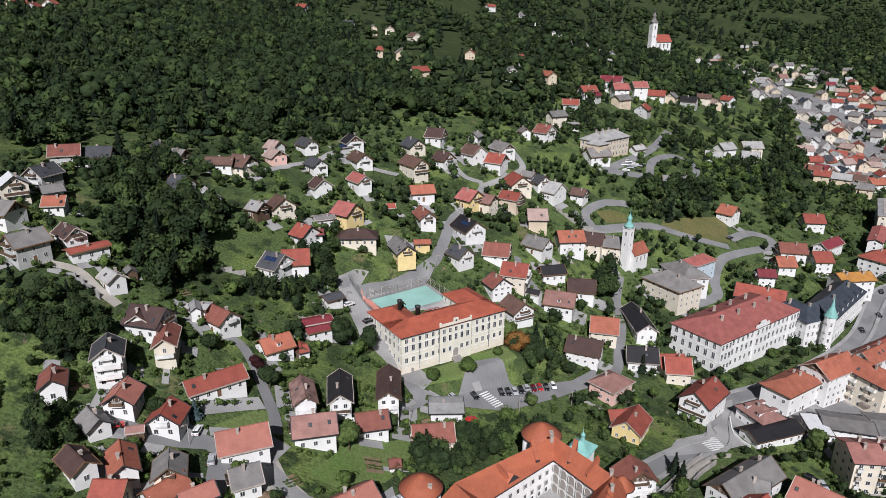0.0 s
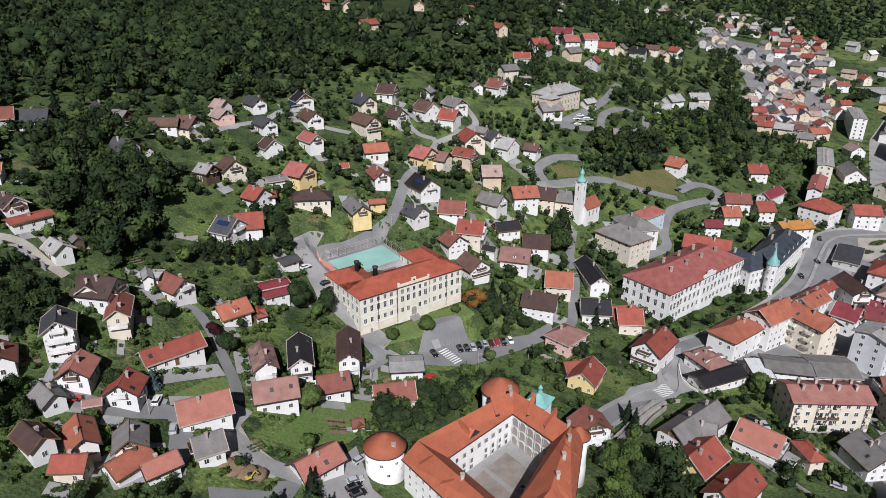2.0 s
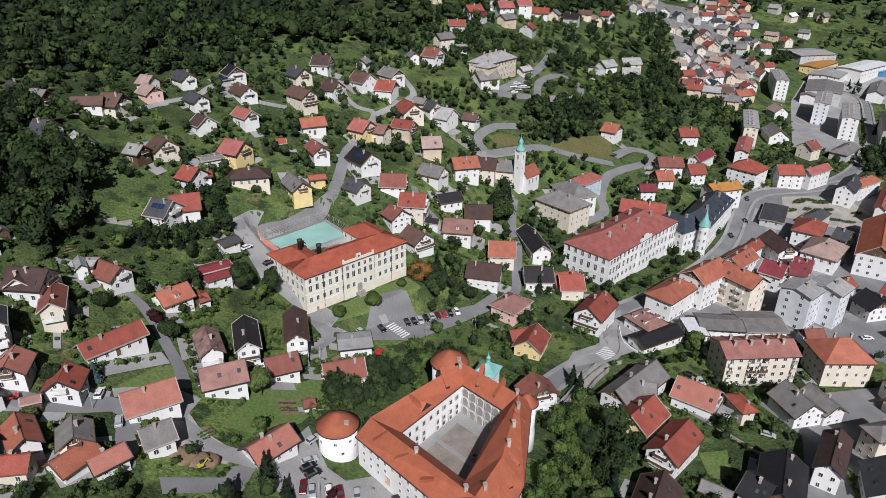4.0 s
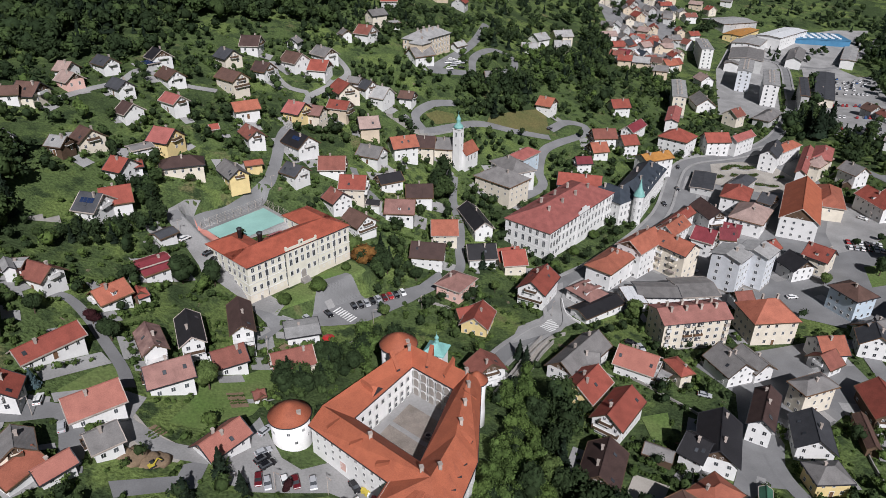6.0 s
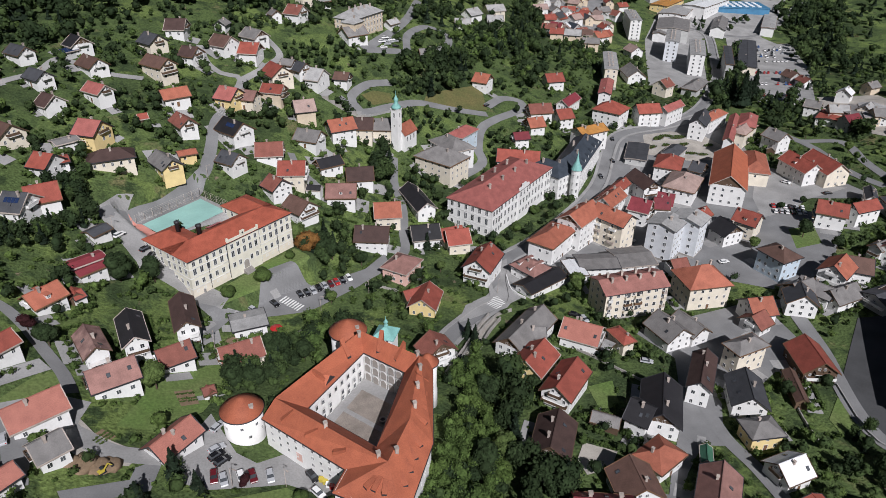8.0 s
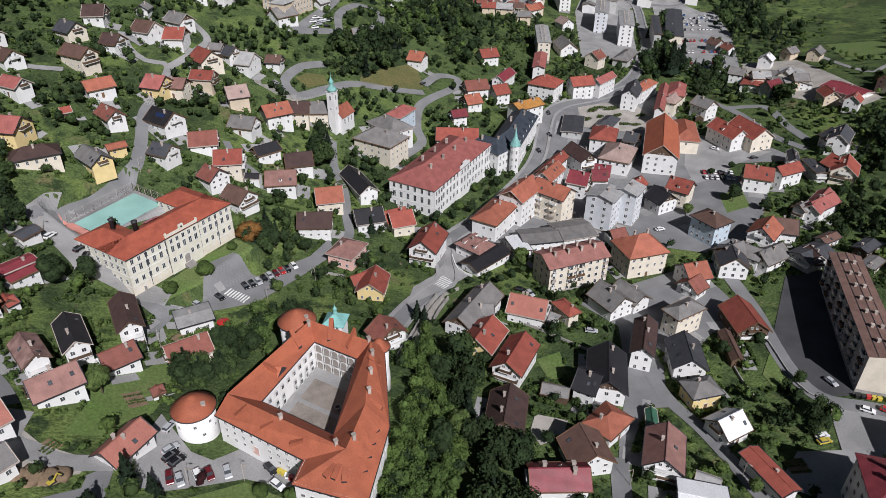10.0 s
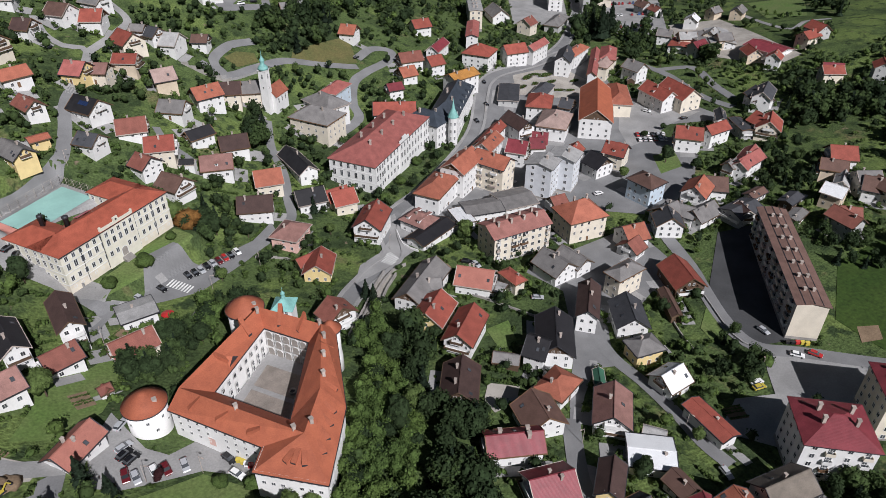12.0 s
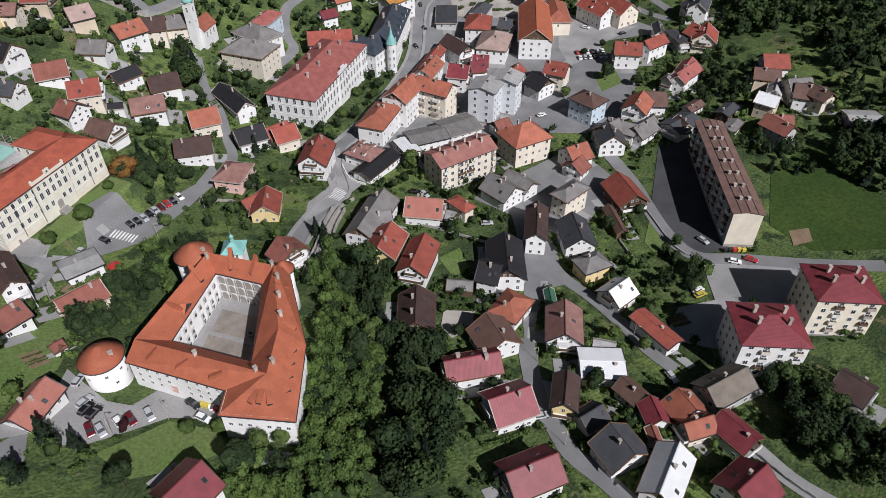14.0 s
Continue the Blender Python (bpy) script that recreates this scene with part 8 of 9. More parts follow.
wood([(-304.8, 518.8), (-258.2, 656.6), (-178.7, 749.4), (-98.2, 805.7), (-43.4, 550.6), (3.3, 420.6), (52.8, 427.1), (51.6, 399.2), (23.1, 397.2), (-16.2, 393.6), (-58.2, 371.1), (-76.2, 340.8), (-117.1, 314.1), (-142.9, 315.3), (-180.6, 293.7)], 1500, 11.0, "mixed")
wood([(92.9, 806.9), (184.6, 752.1), (166.7, 674.0), (154.8, 507.9), (93.6, 454.7), (70.0, 479.2), (45.7, 586.6), (27.1, 759.3)], 260, 9.0, "mixed")
wood([(174.2, 706.9), (385.1, 866.8), (302.2, 629.4), (227.9, 620.2), (156.6, 629.6)], 160, 9.0, "mixed")
wood([(-114.0, 241.1), (-104.9, 278.7), (-88.0, 253.7), (-75.5, 254.2), (-68.7, 227.5), (-70.1, 187.9), (-83.1, 188.6), (-96.7, 205.3)], 90, 11.0, "mixed")
wood([(-114.5, 173.3), (-97.8, 175.3), (-80.9, 167.7), (-86.6, 152.0), (-104.2, 152.8)], 50, 6.0, "mixed")
wood([(-63.3, 199.5), (-51.0, 216.1), (-31.7, 229.6), (-31.2, 217.8), (-48.8, 204.9)], 25, 6.0, "mixed")
wood([(114.2, 362.0), (176.1, 392.6), (168.8, 362.9), (144.9, 344.7), (108.7, 336.1)], 45, 10.0, "mixed")
wood([(199.9, 447.2), (289.3, 499.7), (216.1, 363.4), (176.8, 368.2)], 60, 9.0, "mixed")
wood([(162.0, 458.2), (230.8, 517.8), (212.1, 475.1), (182.5, 436.5), (153.1, 422.8)], 25, 9.0, "mixed")
wood([(60.2, 143.7), (77.7, 156.1), (64.5, 121.6), (58.6, 101.0), (33.0, 69.3), (9.6, 86.0), (16.7, 97.3), (28.8, 93.4)], 170, 6.5, "leafy")
wood([(610, 555), (669, 566), (544, 443), (515, 453), (528, 482)], 45, 8.0, "mixed")
wood([(386.7, 394.4), (451, 451), (434, 420), (373.4, 350.2), (351.2, 349.1)], 22, 9.0, "mixed")
wood([(367.9, 344.5), (395.1, 333.9), (367.0, 302.7), (342.2, 308.1)], 22, 8.0, "mixed")
wood([(589, 613), (689, 585), (651, 547), (581, 578)], 40, 8.0, "mixed")
wood([(475, 540), (495, 544), (474, 518), (462, 519)], 6, 7.0, "mixed")
wood([(514, 530), (537, 531), (518, 509), (496, 509)], 8, 7.0, "mixed")
wood([(458, 628), (490, 635), (460, 592), (433, 585)], 10, 8.0, "mixed")
wood([(374.7, 663.6), (394.1, 656.6), (376.4, 623.1), (352.5, 613.7)], 14, 7.0, "mixed")
wood([(450, 705), (476, 699), (460, 673), (438, 674)], 14, 7.0, "mixed")
wood([(486, 827), (485, 776), (460, 755), (451, 773)], 8, 6.0, "mixed")
wood([(363.0, 204.5), (362.5, 171.6), (313.8, 138.4), (302.2, 151.3), (329.1, 178.5)], 40, 9.0, "mixed")
wood([(628, 360), (637, 332), (469, 235), (480, 267)], 30, 10.0, "mixed")
wood([(533, 434), (600, 395), (505, 336), (453, 358)], 45, 4.5, "leafy")
wood([(362.4, 262.2), (391.7, 278.1), (377.6, 258.3), (359.2, 251.3)], 7, 9.0, "mixed")
wood([(477, 307), (461, 256), (446, 246), (456, 288)], 12, 4.0, "leafy")
wood([(369.7, 214.5), (389.4, 201.9), (378.7, 191.4), (359.4, 203.5)], 14, 5.0, "leafy")
wood([(344.9, 235.3), (372.7, 216.8), (358.0, 205.8), (339.4, 212.4), (334.7, 223.1)], 14, 4.0, "leafy")
wood([(0.4, 153.0), (9.1, 152.2), (29.9, 173.6), (40.8, 180.6), (34.3, 184.8), (11.1, 165.7), (-2.2, 158.3)], 30, 6.5, "mixed")
wood([(329.3, 940.5), (397.2, 974.8), (394.3, 838.0), (332.0, 678.4), (308.6, 685.8), (266.5, 683.9), (238.0, 686.1)], 80, 8.0, "leafy")
wood([(171.3, 518.9), (278.8, 626.0), (294.5, 624.2), (232.7, 470.2), (194.4, 408.6), (179.4, 413.4), (178.6, 473.1), (156.2, 468.2)], 80, 7.0, "mixed")
wood([(315.0, 666.2), (360.1, 706.9), (343.3, 634.4), (327.4, 574.0), (278.4, 474.8), (231.7, 431.9), (225.9, 454.9)], 90, 9.0, "mixed")
wood([(183.2, 439.5), (239.6, 476.0), (215.5, 413.7), (178.4, 386.4), (161.6, 389.0)], 40, 7.0, "leafy")
wood([(53.3, 432.6), (105.7, 457.7), (103.8, 412.5), (58.2, 383.4)], 50, 6.0, "mixed")
wood([(274.1, 458.7), (360.3, 508.6), (290.9, 400.8), (235.7, 386.7)], 35, 7.0, "mixed")
wood([(146.5, 585.4), (213.7, 592.6), (286.5, 631.6), (271.6, 607.8), (168.4, 509.2), (129.0, 509.1)], 45, 6.0, "leafy")
wood([(549, 1155), (789, 1221), (676, 1027), (599, 989), (536, 1027)], 240, 11.0, "mixed")
wood([(270.2, 84.4), (280.3, 72.9), (242.2, 53.5), (236.5, 63.7), (245.0, 74.6)], 30, 9.0, "mixed")
wood([(318.9, 118.9), (334.3, 100.4), (289.2, 77.4), (287.4, 96.2)], 25, 7.0, "mixed")
wood([(359.9, 647.6), (508, 638), (592, 683), (696, 656), (630, 583), (468, 580), (350.1, 592.4)], 80, 8.0, "mixed")
wood([(-114.7, 369.6), (-69.3, 393.4), (-33.2, 372.7), (-39.1, 335.5), (-84.5, 333.0), (-103.1, 321.1)], 60, 8.0, "mixed")
wood([(76.0, 142.5), (80.7, 135.8), (72.6, 107.3), (74.8, 92.5), (58.6, 71.7), (43.9, 61.5), (37.0, 66.5), (62.3, 98.5), (66.8, 120.0)], 66, 10.0, "mixed")
wood([(330.9, 352.1), (421, 437), (473, 468), (359.8, 335.8), (316.5, 309.0)], 25, 11.0, "mixed")
wood([(358.3, 329.1), (372.0, 314.1), (380.8, 291.7), (341.1, 263.5), (321.1, 285.7)], 30, 9.0, "mixed")
wood([(638, 547), (689, 503), (493, 342), (482, 375), (570, 479)], 70, 10.0, "mixed")
wood([(560, 534), (611, 550), (545, 489), (517, 481)], 12, 9.0, "mixed")
wood([(350.6, 192.5), (379.0, 123.4), (358.2, 112.7), (341.4, 142.9), (319.7, 164.9)], 80, 9.0, "mixed")
wood([(288.3, 166.7), (305.8, 146.6), (268.5, 122.5), (249.7, 137.2)], 25, 8.0, "mixed")
wood([(134.5, 34.5), (150.4, 29.0), (138.2, 14.2), (141.6, 6.7), (125.4, -0.2), (122.0, 6.6), (121.2, 19.6)], 55, 8.0, "mixed")
wood([(169.2, 85.9), (166.5, 73.1), (155.7, 67.8), (148.9, 73.3), (151.7, 88.6), (171.3, 92.1)], 16, 6.0, "mixed")
wood([(248.6, 112.0), (255.9, 96.8), (233.6, 72.4), (228.1, 89.0)], 20, 6.0, "mixed")
wood([(372.2, 700.5), (299.8, 523.1), (311.9, 480.8), (257.7, 479.7), (299.0, 602.0)], 35, 10.0, "mixed")
wood([(16.8, 150.8), (24.7, 180.9), (38.5, 186.2), (33.2, 176.1), (28.8, 169.4)], 10, 8.0, "leafy")
wood([(-4.8, 147.9), (1.2, 163.1), (16.9, 173.3), (22.8, 162.7), (9.0, 151.8)], 18, 7.0, "mixed")
wood([(28.2, 240.2), (46.5, 240.1), (54.0, 229.7), (47.3, 216.0), (32.1, 212.6)], 14, 7.0, "mixed")
wood([(81.3, 292.6), (92.1, 297.1), (83.5, 266.6), (75.9, 267.4)], 12, 10.0, "mixed")
wood([(-46.7, 242.8), (-32.9, 247.4), (-29.6, 224.1), (-37.4, 216.2), (-45.8, 223.0)], 16, 8.0, "mixed")
wood([(-86.4, 131.3), (-81.7, 136.5), (-74.8, 127.9), (-79.8, 121.3)], 14, 7.0, "mixed")
wood([(-98.1, 158.0), (-90.4, 165.0), (-84.1, 155.2), (-93.0, 151.9)], 16, 6.0, "mixed")

wood([(-274.7, 464.3), (-177.7, 697.4), (-58.1, 639.3), (-3.5, 413.3), (-34.4, 378.6), (-85.0, 342.7), (-135.7, 316.2), (-156.7, 307.2), (-183.4, 298.7)], 420, 12.0, "mixed")
wood([(595.6, 535.2), (668.9, 537.4), (525.9, 405.2), (469.6, 388.1), (511.4, 451.1)], 110, 12.0, "mixed")
wood([(336.4, 134.2), (358.6, 112.8), (325.7, 96.0), (307.0, 109.5)], 60, 9.0, "mixed")
wood([(273.7, 79.6), (282.1, 73.9), (255.6, 60.4), (251.6, 71.9)], 16, 8.0, "mixed")

wood([(-190.6, 311.5), (-161.9, 323.8), (-140.0, 281.3), (-152.9, 267.2), (-164.9, 265.8)], 70, 9.0, "mixed")

wood([(494.2, 433.3), (568.5, 403.4), (474.2, 320.3), (397.2, 307.3), (409.8, 348.0)], 80, 5.5, "mixed")
wood([(623.7, 358.0), (633.9, 330.4), (455.3, 228.1), (481.7, 260.7)], 45, 9.0, "mixed")
wood([(384.9, 290.1), (389.0, 268.3), (355.1, 243.5), (357.8, 260.5)], 10, 9.0, "mixed")

plant("dark", -25.6, 200.7, 10.0)
plant("conifer", 342.9, 328.6, 24.0)
plant("conifer", 344.2, 338.9, 20.0)
plant("conifer", 361.5, 338.0, 21.0)
plant("conifer", 352.0, 333.0, 17.0)
plant("bush", 4.2, 197.6, 4.0)
plant("autumn", 36.0, 221.5, 9.5)
plant("light", 32.5, 225.6, 10.0)
plant("dark", 41.0, 224.0, 9.0)
plant("dark", 44.5, 220.0, 8.0)
plant("conifer", 83.9, 222.7, 8.0)
plant("conifer", 75.5, 162.7, 8.0)
plant("light", -18.0, 153.9, 9.0)
plant("bluefir", -55.3, 146.5, 6.0)
plant("dark", -41.7, 167.8, 7.0)
plant("light", -85.7, 214.8, 9.0)
plant("dark", -63.3, 143.1, 6.0)
plant("dark", -59.1, 172.4, 6.0)
plant("purple", -46.4, 172.7, 5.0)
plant("bush", 128.3, 229.5, 4.0)
plant("bush", 114.4, 219.7, 4.0)
plant("bush", 144.3, 244.1, 4.0)
plant("bush", 16.9, 202.2, 5.0)
plant("bush", 27.9, 213.9, 3.0)
plant("dark", 54.7, 216.2, 6.0)
plant("dark", -16.3, 203.2, 9.0)
plant("conifer", -15.2, 122.4, 9.0)
plant("conifer", -22.2, 114.1, 8.0)
plant("conifer", -10.9, 118.0, 6.0)
plant("bush", 16.8, 104.9, 4.0)
plant("purple", -0.7, 116.8, 3.5)
plant("conifer", -9.9, 115.5, 5.0)
plant("bush", 9.9, 109.3, 3.0)
plant("light", 25.6, 92.8, 6.0)
plant("light", 21.3, 93.9, 7.0)
plant("dark", -6.0, 102.2, 7.0)
plant("dark", 15.7, 92.2, 9.0)
plant("conifer", 76.3, 158.9, 8.0)
plant("dark", 316.4, 349.0, 7.0)
plant("light", 334.9, 267.6, 7.0)
plant("light", 337.1, 240.9, 7.0)
plant("dark", 255.5, 206.6, 4.0)
plant("dark", 269.4, 206.6, 4.0)
plant("dark", 247.0, 167.6, 6.0)
plant("dark", 242.6, 181.2, 9.0)
plant("light", 216.1, 182.7, 6.0)
plant("autumn", 314.4, 367.3, 9.0)
plant("light", 38.0, 195.7, 5.0)
plant("light", 127.4, 180.2, 8.0)
plant("light", 126.8, 177.9, 7.0)
plant("light", 83.2, 206.2, 5.0)
plant("dark", 14.9, 169.9, 8.0)
plant("dark", 1.2, 154.9, 8.0)
plant("dark", 6.1, 153.6, 8.0)
plant("dark", 22.5, 165.3, 8.0)
plant("light", 92.1, 128.2, 4.0)
plant("dark", 99.1, 62.3, 7.0)
plant("light", 122.0, 63.4, 5.0)
plant("dark", 95.7, 48.5, 4.0)
plant("light", 61.6, 109.4, 9.0)
plant("dark", 55.5, 105.7, 10.0)
plant("dark", 68.3, 131.2, 9.0)
plant("dark", 84.3, 133.3, 5.0)
plant("conifer", -102.5, 259.2, 13.0)
plant("dark", -48.3, 258.3, 5.0)
plant("conifer", -120.5, 269.6, 14.0)
plant("conifer", 75.7, 299.6, 8.0)
plant("conifer", 89.6, 288.1, 7.0)
plant("light", 102.0, 374.6, 6.0)
plant("dark", 182.7, 336.9, 5.0)
plant("light", 122.3, 325.4, 5.0)



def far_hills():
    """The wooded hillsides behind the town, thinning to meadows here and there."""
    n = 11500
    x, y = leaves.uniform(-650, 1300, n), leaves.uniform(330, 1500, n)
    z = heights(x, y)
    dist = np.hypot(x, y)
    in_view = (np.arctan2(x, y) > radians(-42)) & (np.arctan2(x, y) < radians(72))
    open_land = np.array([noise.noise(Vector((a / 90, b / 90, 3.1))) for a, b in zip(x, y)]) > 0.3
    town = (z < 52) & (dist < 900) & (y > 250)
    slope = (z > 72) | ((dist > 620) & (z > 34))
    ok = in_view & slope & ~open_land & ~town & free_ground(x, y, 3, ways=False)
    x, y = x[ok], y[ok]
    hs = leaves.uniform(9, 16, len(x))
    pick = leaves.random(len(x))
    for k, a, b in (("dark", 0, 0.58), ("conifer", 0.58, 0.8), ("mid", 0.8, 1)):
        m = (pick >= a) & (pick < b)
        grow(k, x[m], y[m], hs[m], 11, 1.15, 0.54, 2)


far_hills()


def gardens():
    """Shrubs, fruit trees and hedges in the gardens between the houses."""
    n = 12500
    x, y = leaves.uniform(-150, 430, n), leaves.uniform(40, 470, n)
    ang = np.degrees(np.arctan2(x, y))
    dense = np.array([noise.noise(Vector((a / 22, b / 22, 0.4))) for a, b in zip(x, y)]) > -0.22
    ok = (ang > -40) & (ang < 78) & dense & free_ground(x, y, 0.9)
    x, y = x[ok], y[ok]
    pick = leaves.random(len(x))
    pick = np.where((y > 215) & (x < 190) & (leaves.random(len(x)) < 0.5), 0.68 + 0.24 * leaves.random(len(x)), pick)
    hs = np.where(pick < 0.68, leaves.uniform(1.0, 2.6, len(x)), leaves.uniform(3.0, 7.5, len(x)))
    for k, a, b in (("bush", 0, 0.68), ("dark", 0.68, 0.82), ("mid", 0.82, 0.93), ("leafy", 0.93, 1)):
        m = (pick >= a) & (pick < b)
        near = np.hypot(x, y) < 260
        grow(k, x[m & near], y[m & near], hs[m & near], 40 if k == "bush" else 80, 0.5, 0.6 if k == "bush" else 0.42, 1 if k == "bush" else 3)
        grow(k, x[m & ~near], y[m & ~near], hs[m & ~near], 14 if k == "bush" else 34, 0.8, 0.6 if k == "bush" else 0.42, 1)


gardens()


def foundation_planting():
    """Shrubs and small trees against the house walls."""
    xs, ys, hx, hy = [], [], [], []
    for fx, fy, yaw, L, w in FOOTPRINTS:
        if L > 40 or math.hypot(fx, fy) > 420:
            continue
        c, s = math.cos(radians(yaw)), math.sin(radians(yaw))
        for i in range(16):
            u, v = leaves.uniform(-1, 1), leaves.choice((-1, 1))
            off = leaves.uniform(0.9, 2.4)
            a, b = (u * L / 2, v * (w / 2 + off)) if leaves.random() < 0.6 else (v * (L / 2 + off), u * w / 2)
            xs.append(fx + a * c - b * s)
            ys.append(fy + a * s + b * c)
        if leaves.random() < 0.45:  # a clipped hedge along the plot
            off, side = leaves.uniform(4.0, 8.0), leaves.choice((-1, 1))
            for i in range(int(L / 0.9)):
                a, b = -L / 2 + i * 0.9, side * (w / 2 + off)
                hx.append(fx + a * c - b * s)
                hy.append(fy + a * s + b * c)
    hx, hy = np.array(hx), np.array(hy)
    ok = free_ground(hx, hy, 0.6)
    grow("bush", hx[ok], hy[ok], np.full(ok.sum(), 1.5), 16, 0.55, 0.5)
    xs, ys = np.array(xs), np.array(ys)
    ok = free_ground(xs, ys, 0.5)
    xs, ys = xs[ok], ys[ok]
    hs = leaves.uniform(0.9, 3.4, len(xs))
    m = leaves.random(len(xs)) < 0.8
    grow("bush", xs[m], ys[m], hs[m], 24, 0.55, 0.55)
    grow("leafy", xs[~m], ys[~m], hs[~m] * 1.3, 40, 0.6, 0.45, 2)


foundation_planting()
for kind, label in (("dark", "dark green woodland and garden trees"), ("mid", "mid-green broadleaf woodland"), ("leafy", "bright green broadleaf woodland"), ("conifer", "dark conifers in the woods"), ("bush", "garden shrubs and hedges")):
    if WOOD[kind]:
        tagged(new("woodland_" + kind if kind != "bush" else "shrubbery", card_mesh(kind, np.concatenate(WOOD[kind]), LEAF[kind], BODIES[kind])), label, "shrubs" if kind == "bush" else "woodland", kind="stuff")


# ---- cars ----
PAINT = {k: material("paint_" + k, c, 0.25, 0.02, 3, 0.03, spec=0.6) for k, c in {"black": (0.012, 0.012, 0.014), "silver": (0.42, 0.43, 0.45), "white": (0.78, 0.78, 0.77), "red": (0.42, 0.03, 0.03), "maroon": (0.12, 0.015, 0.02), "blue": (0.04, 0.10, 0.28), "yellow": (0.48, 0.38, 0.06)}.items()}
M_TYRE = material("tyre", (0.012, 0.012, 0.012), 0.9, 0.1, 8)
CARS = {}
PARKED = []


def car(x, y, yaw, colour):
    """A hatchback: body, cabin glass, roof, four wheels, lamps."""
    if any(math.hypot(x - a, y - b) < 1.95 for a, b in PARKED):
        return
    PARKED.append((x, y))
    z = ground_z(x, y) + 0.25
    far_off = math.hypot(x, y) > 380
    key = (colour, far_off)
    if key in CARS:
        copy_thing(CARS[key], pose(x, y, z, 0, 0, yaw))
        return
    th = tagged(empty("car", x, y, z, yaw), f"{colour} hatchback car parked on asphalt", "car", "parked cars")
    bm = bmesh.new()
    prof = [(-2.1, 0.35), (2.1, 0.35), (2.15, 0.62), (1.95, 0.82), (0.95, 0.95), (-1.85, 0.98), (-2.12, 0.8)]
    a, b = [bm.verts.new((p, -0.86, q)) for p, q in prof], [bm.verts.new((p, 0.86, q)) for p, q in prof]
    bm.faces.new(a), bm.faces.new(b[::-1])
    for i in range(len(prof)):
        j = (i + 1) % len(prof)
        bm.faces.new((a[j], a[i], b[i], b[j]))
    bmesh.ops.bevel(bm, geom=list(bm.edges), offset=0.06, segments=1, affect="EDGES")
    part("body", bm, PAINT[colour], th)
    bm = bmesh.new()
    lo, hi = [(1.0, 0.93), (-1.85, 0.97)], [(0.3, 1.4), (-1.45, 1.42)]
    v = [bm.verts.new(p) for p in ((1.0, -0.78, 0.93), (-1.85, -0.78, 0.97), (-1.85, 0.78, 0.97), (1.0, 0.78, 0.93), (0.3, -0.62, 1.38), (-1.45, -0.62, 1.4), (-1.45, 0.62, 1.4), (0.3, 0.62, 1.38))]
    for q in ((0, 4, 5, 1), (1, 5, 6, 2), (2, 6, 7, 3), (3, 7, 4, 0), (4, 7, 6, 5)):
        bm.faces.new([v[i] for i in q])
    part("cabin_glass", bm, M_GLASS, th)
    bm = bmesh.new()
    box(bm, -1.5, 0.32, -0.64, 0.64, 1.385, 1.46)
    part("roof", bm, PAINT[colour], th)
    wheel = bmesh.new()
    spin(wheel, [(0.2, -0.1), (0.31, -0.1), (0.33, 0), (0.31, 0.1), (0.2, 0.1)], 14)
    wm = mesh_of("wheel", wheel, M_TYRE)
    for wx in (-1.3, 1.3):
        for wy in () if far_off else (-0.78, 0.78):
            part("wheel", wm, None, th).matrix_local = pose(wx, wy, 0.33, 90, 0, 0)
    for wy in () if far_off else (-0.6, 0.6):
        part("headlight", box(bmesh.new(), 2.02, 2.14, wy - 0.18, wy + 0.18, 0.62, 0.74), M_FRAME, th)
        part("tail_light", box(bmesh.new(), -2.14, -2.04, wy - 0.14, wy + 0.14, 0.7, 0.84), PAINT["red"], th)
    CARS[key] = th


car(28.3, 200.5, -79, "black")
car(30.8, 201.3, -80, "black")
car(33.1, 202.1, -80, "silver")
car(35.5, 203.6, -81, "black")
car(37.8, 204.7, -81, "silver")
car(40.2, 205.5, -82, "maroon")
car(42.6, 206.6, -82, "red")
car(45.0, 207.3, -83, "black")
car(47.7, 208.7, -83, "white")
car(18.9, 195.9, -66, "black")
car(-25.1, 221.1, 42, "white")
car(-18.0, 216.9, 40, "black")
car(-16.5, 214.4, 70, "black")
car(-70.5, 136.7, 19, "red")
car(-53.6, 142.4, 88, "white")
car(-48.0, 134.4, 100, "silver")
car(11.6, 193.0, -60, "silver")
car(-5.7, 129.7, 19, "silver")
car(-6.0, 127.4, 27, "black")
car(-4.9, 125.3, 26, "black")
car(-7.2, 120.4, -94, "maroon")
car(-5.3, 119.1, -87, "silver")
car(-3.5, 118.7, -87, "white")
car(-1.4, 119.3, -84, "white")
car(1.1, 119.1, -86, "maroon")
car(3.0, 118.9, -98, "black")
car(5.0, 118.4, -92, "silver")
car(14.5, 110.3, -64, "white")
car(14.4, 116.0, -72, "black")
car(-4.8, 137.8, 41, "silver")
car(126.5, 134.7, -36, "silver")
car(173.5, 119.2, -96, "black")
car(227.4, 303.9, -115, "black")
car(212.0, 280.6, -102, "black")
car(196.0, 267.3, -102, "black")
car(173.1, 208.2, -70, "white")
car(197.2, 178.2, -9, "white")
car(139.7, 117.7, 32, "silver")
car(268.9, 231.6, -50, "black")
car(280.4, 227.6, -69, "white")
car(299.3, 215.6, -113, "black")
car(288.0, 209.1, -10, "black")
car(119.7, 161.3, -90, "silver")
car(117.8, 164.6, -47, "black")
car(68.2, 152.2, 45, "black")
car(164.9, 341.3, 32, "black")
car(176.7, 69.6, -56, "white")
car(181.5, 66.6, -68, "red")
car(118.8, 52.1, -104, "silver")
car(179.4, 160.4, -106, "white")
car(178.2, 82.6, -94, "silver")
car(126.7, 134.4, -19, "white")
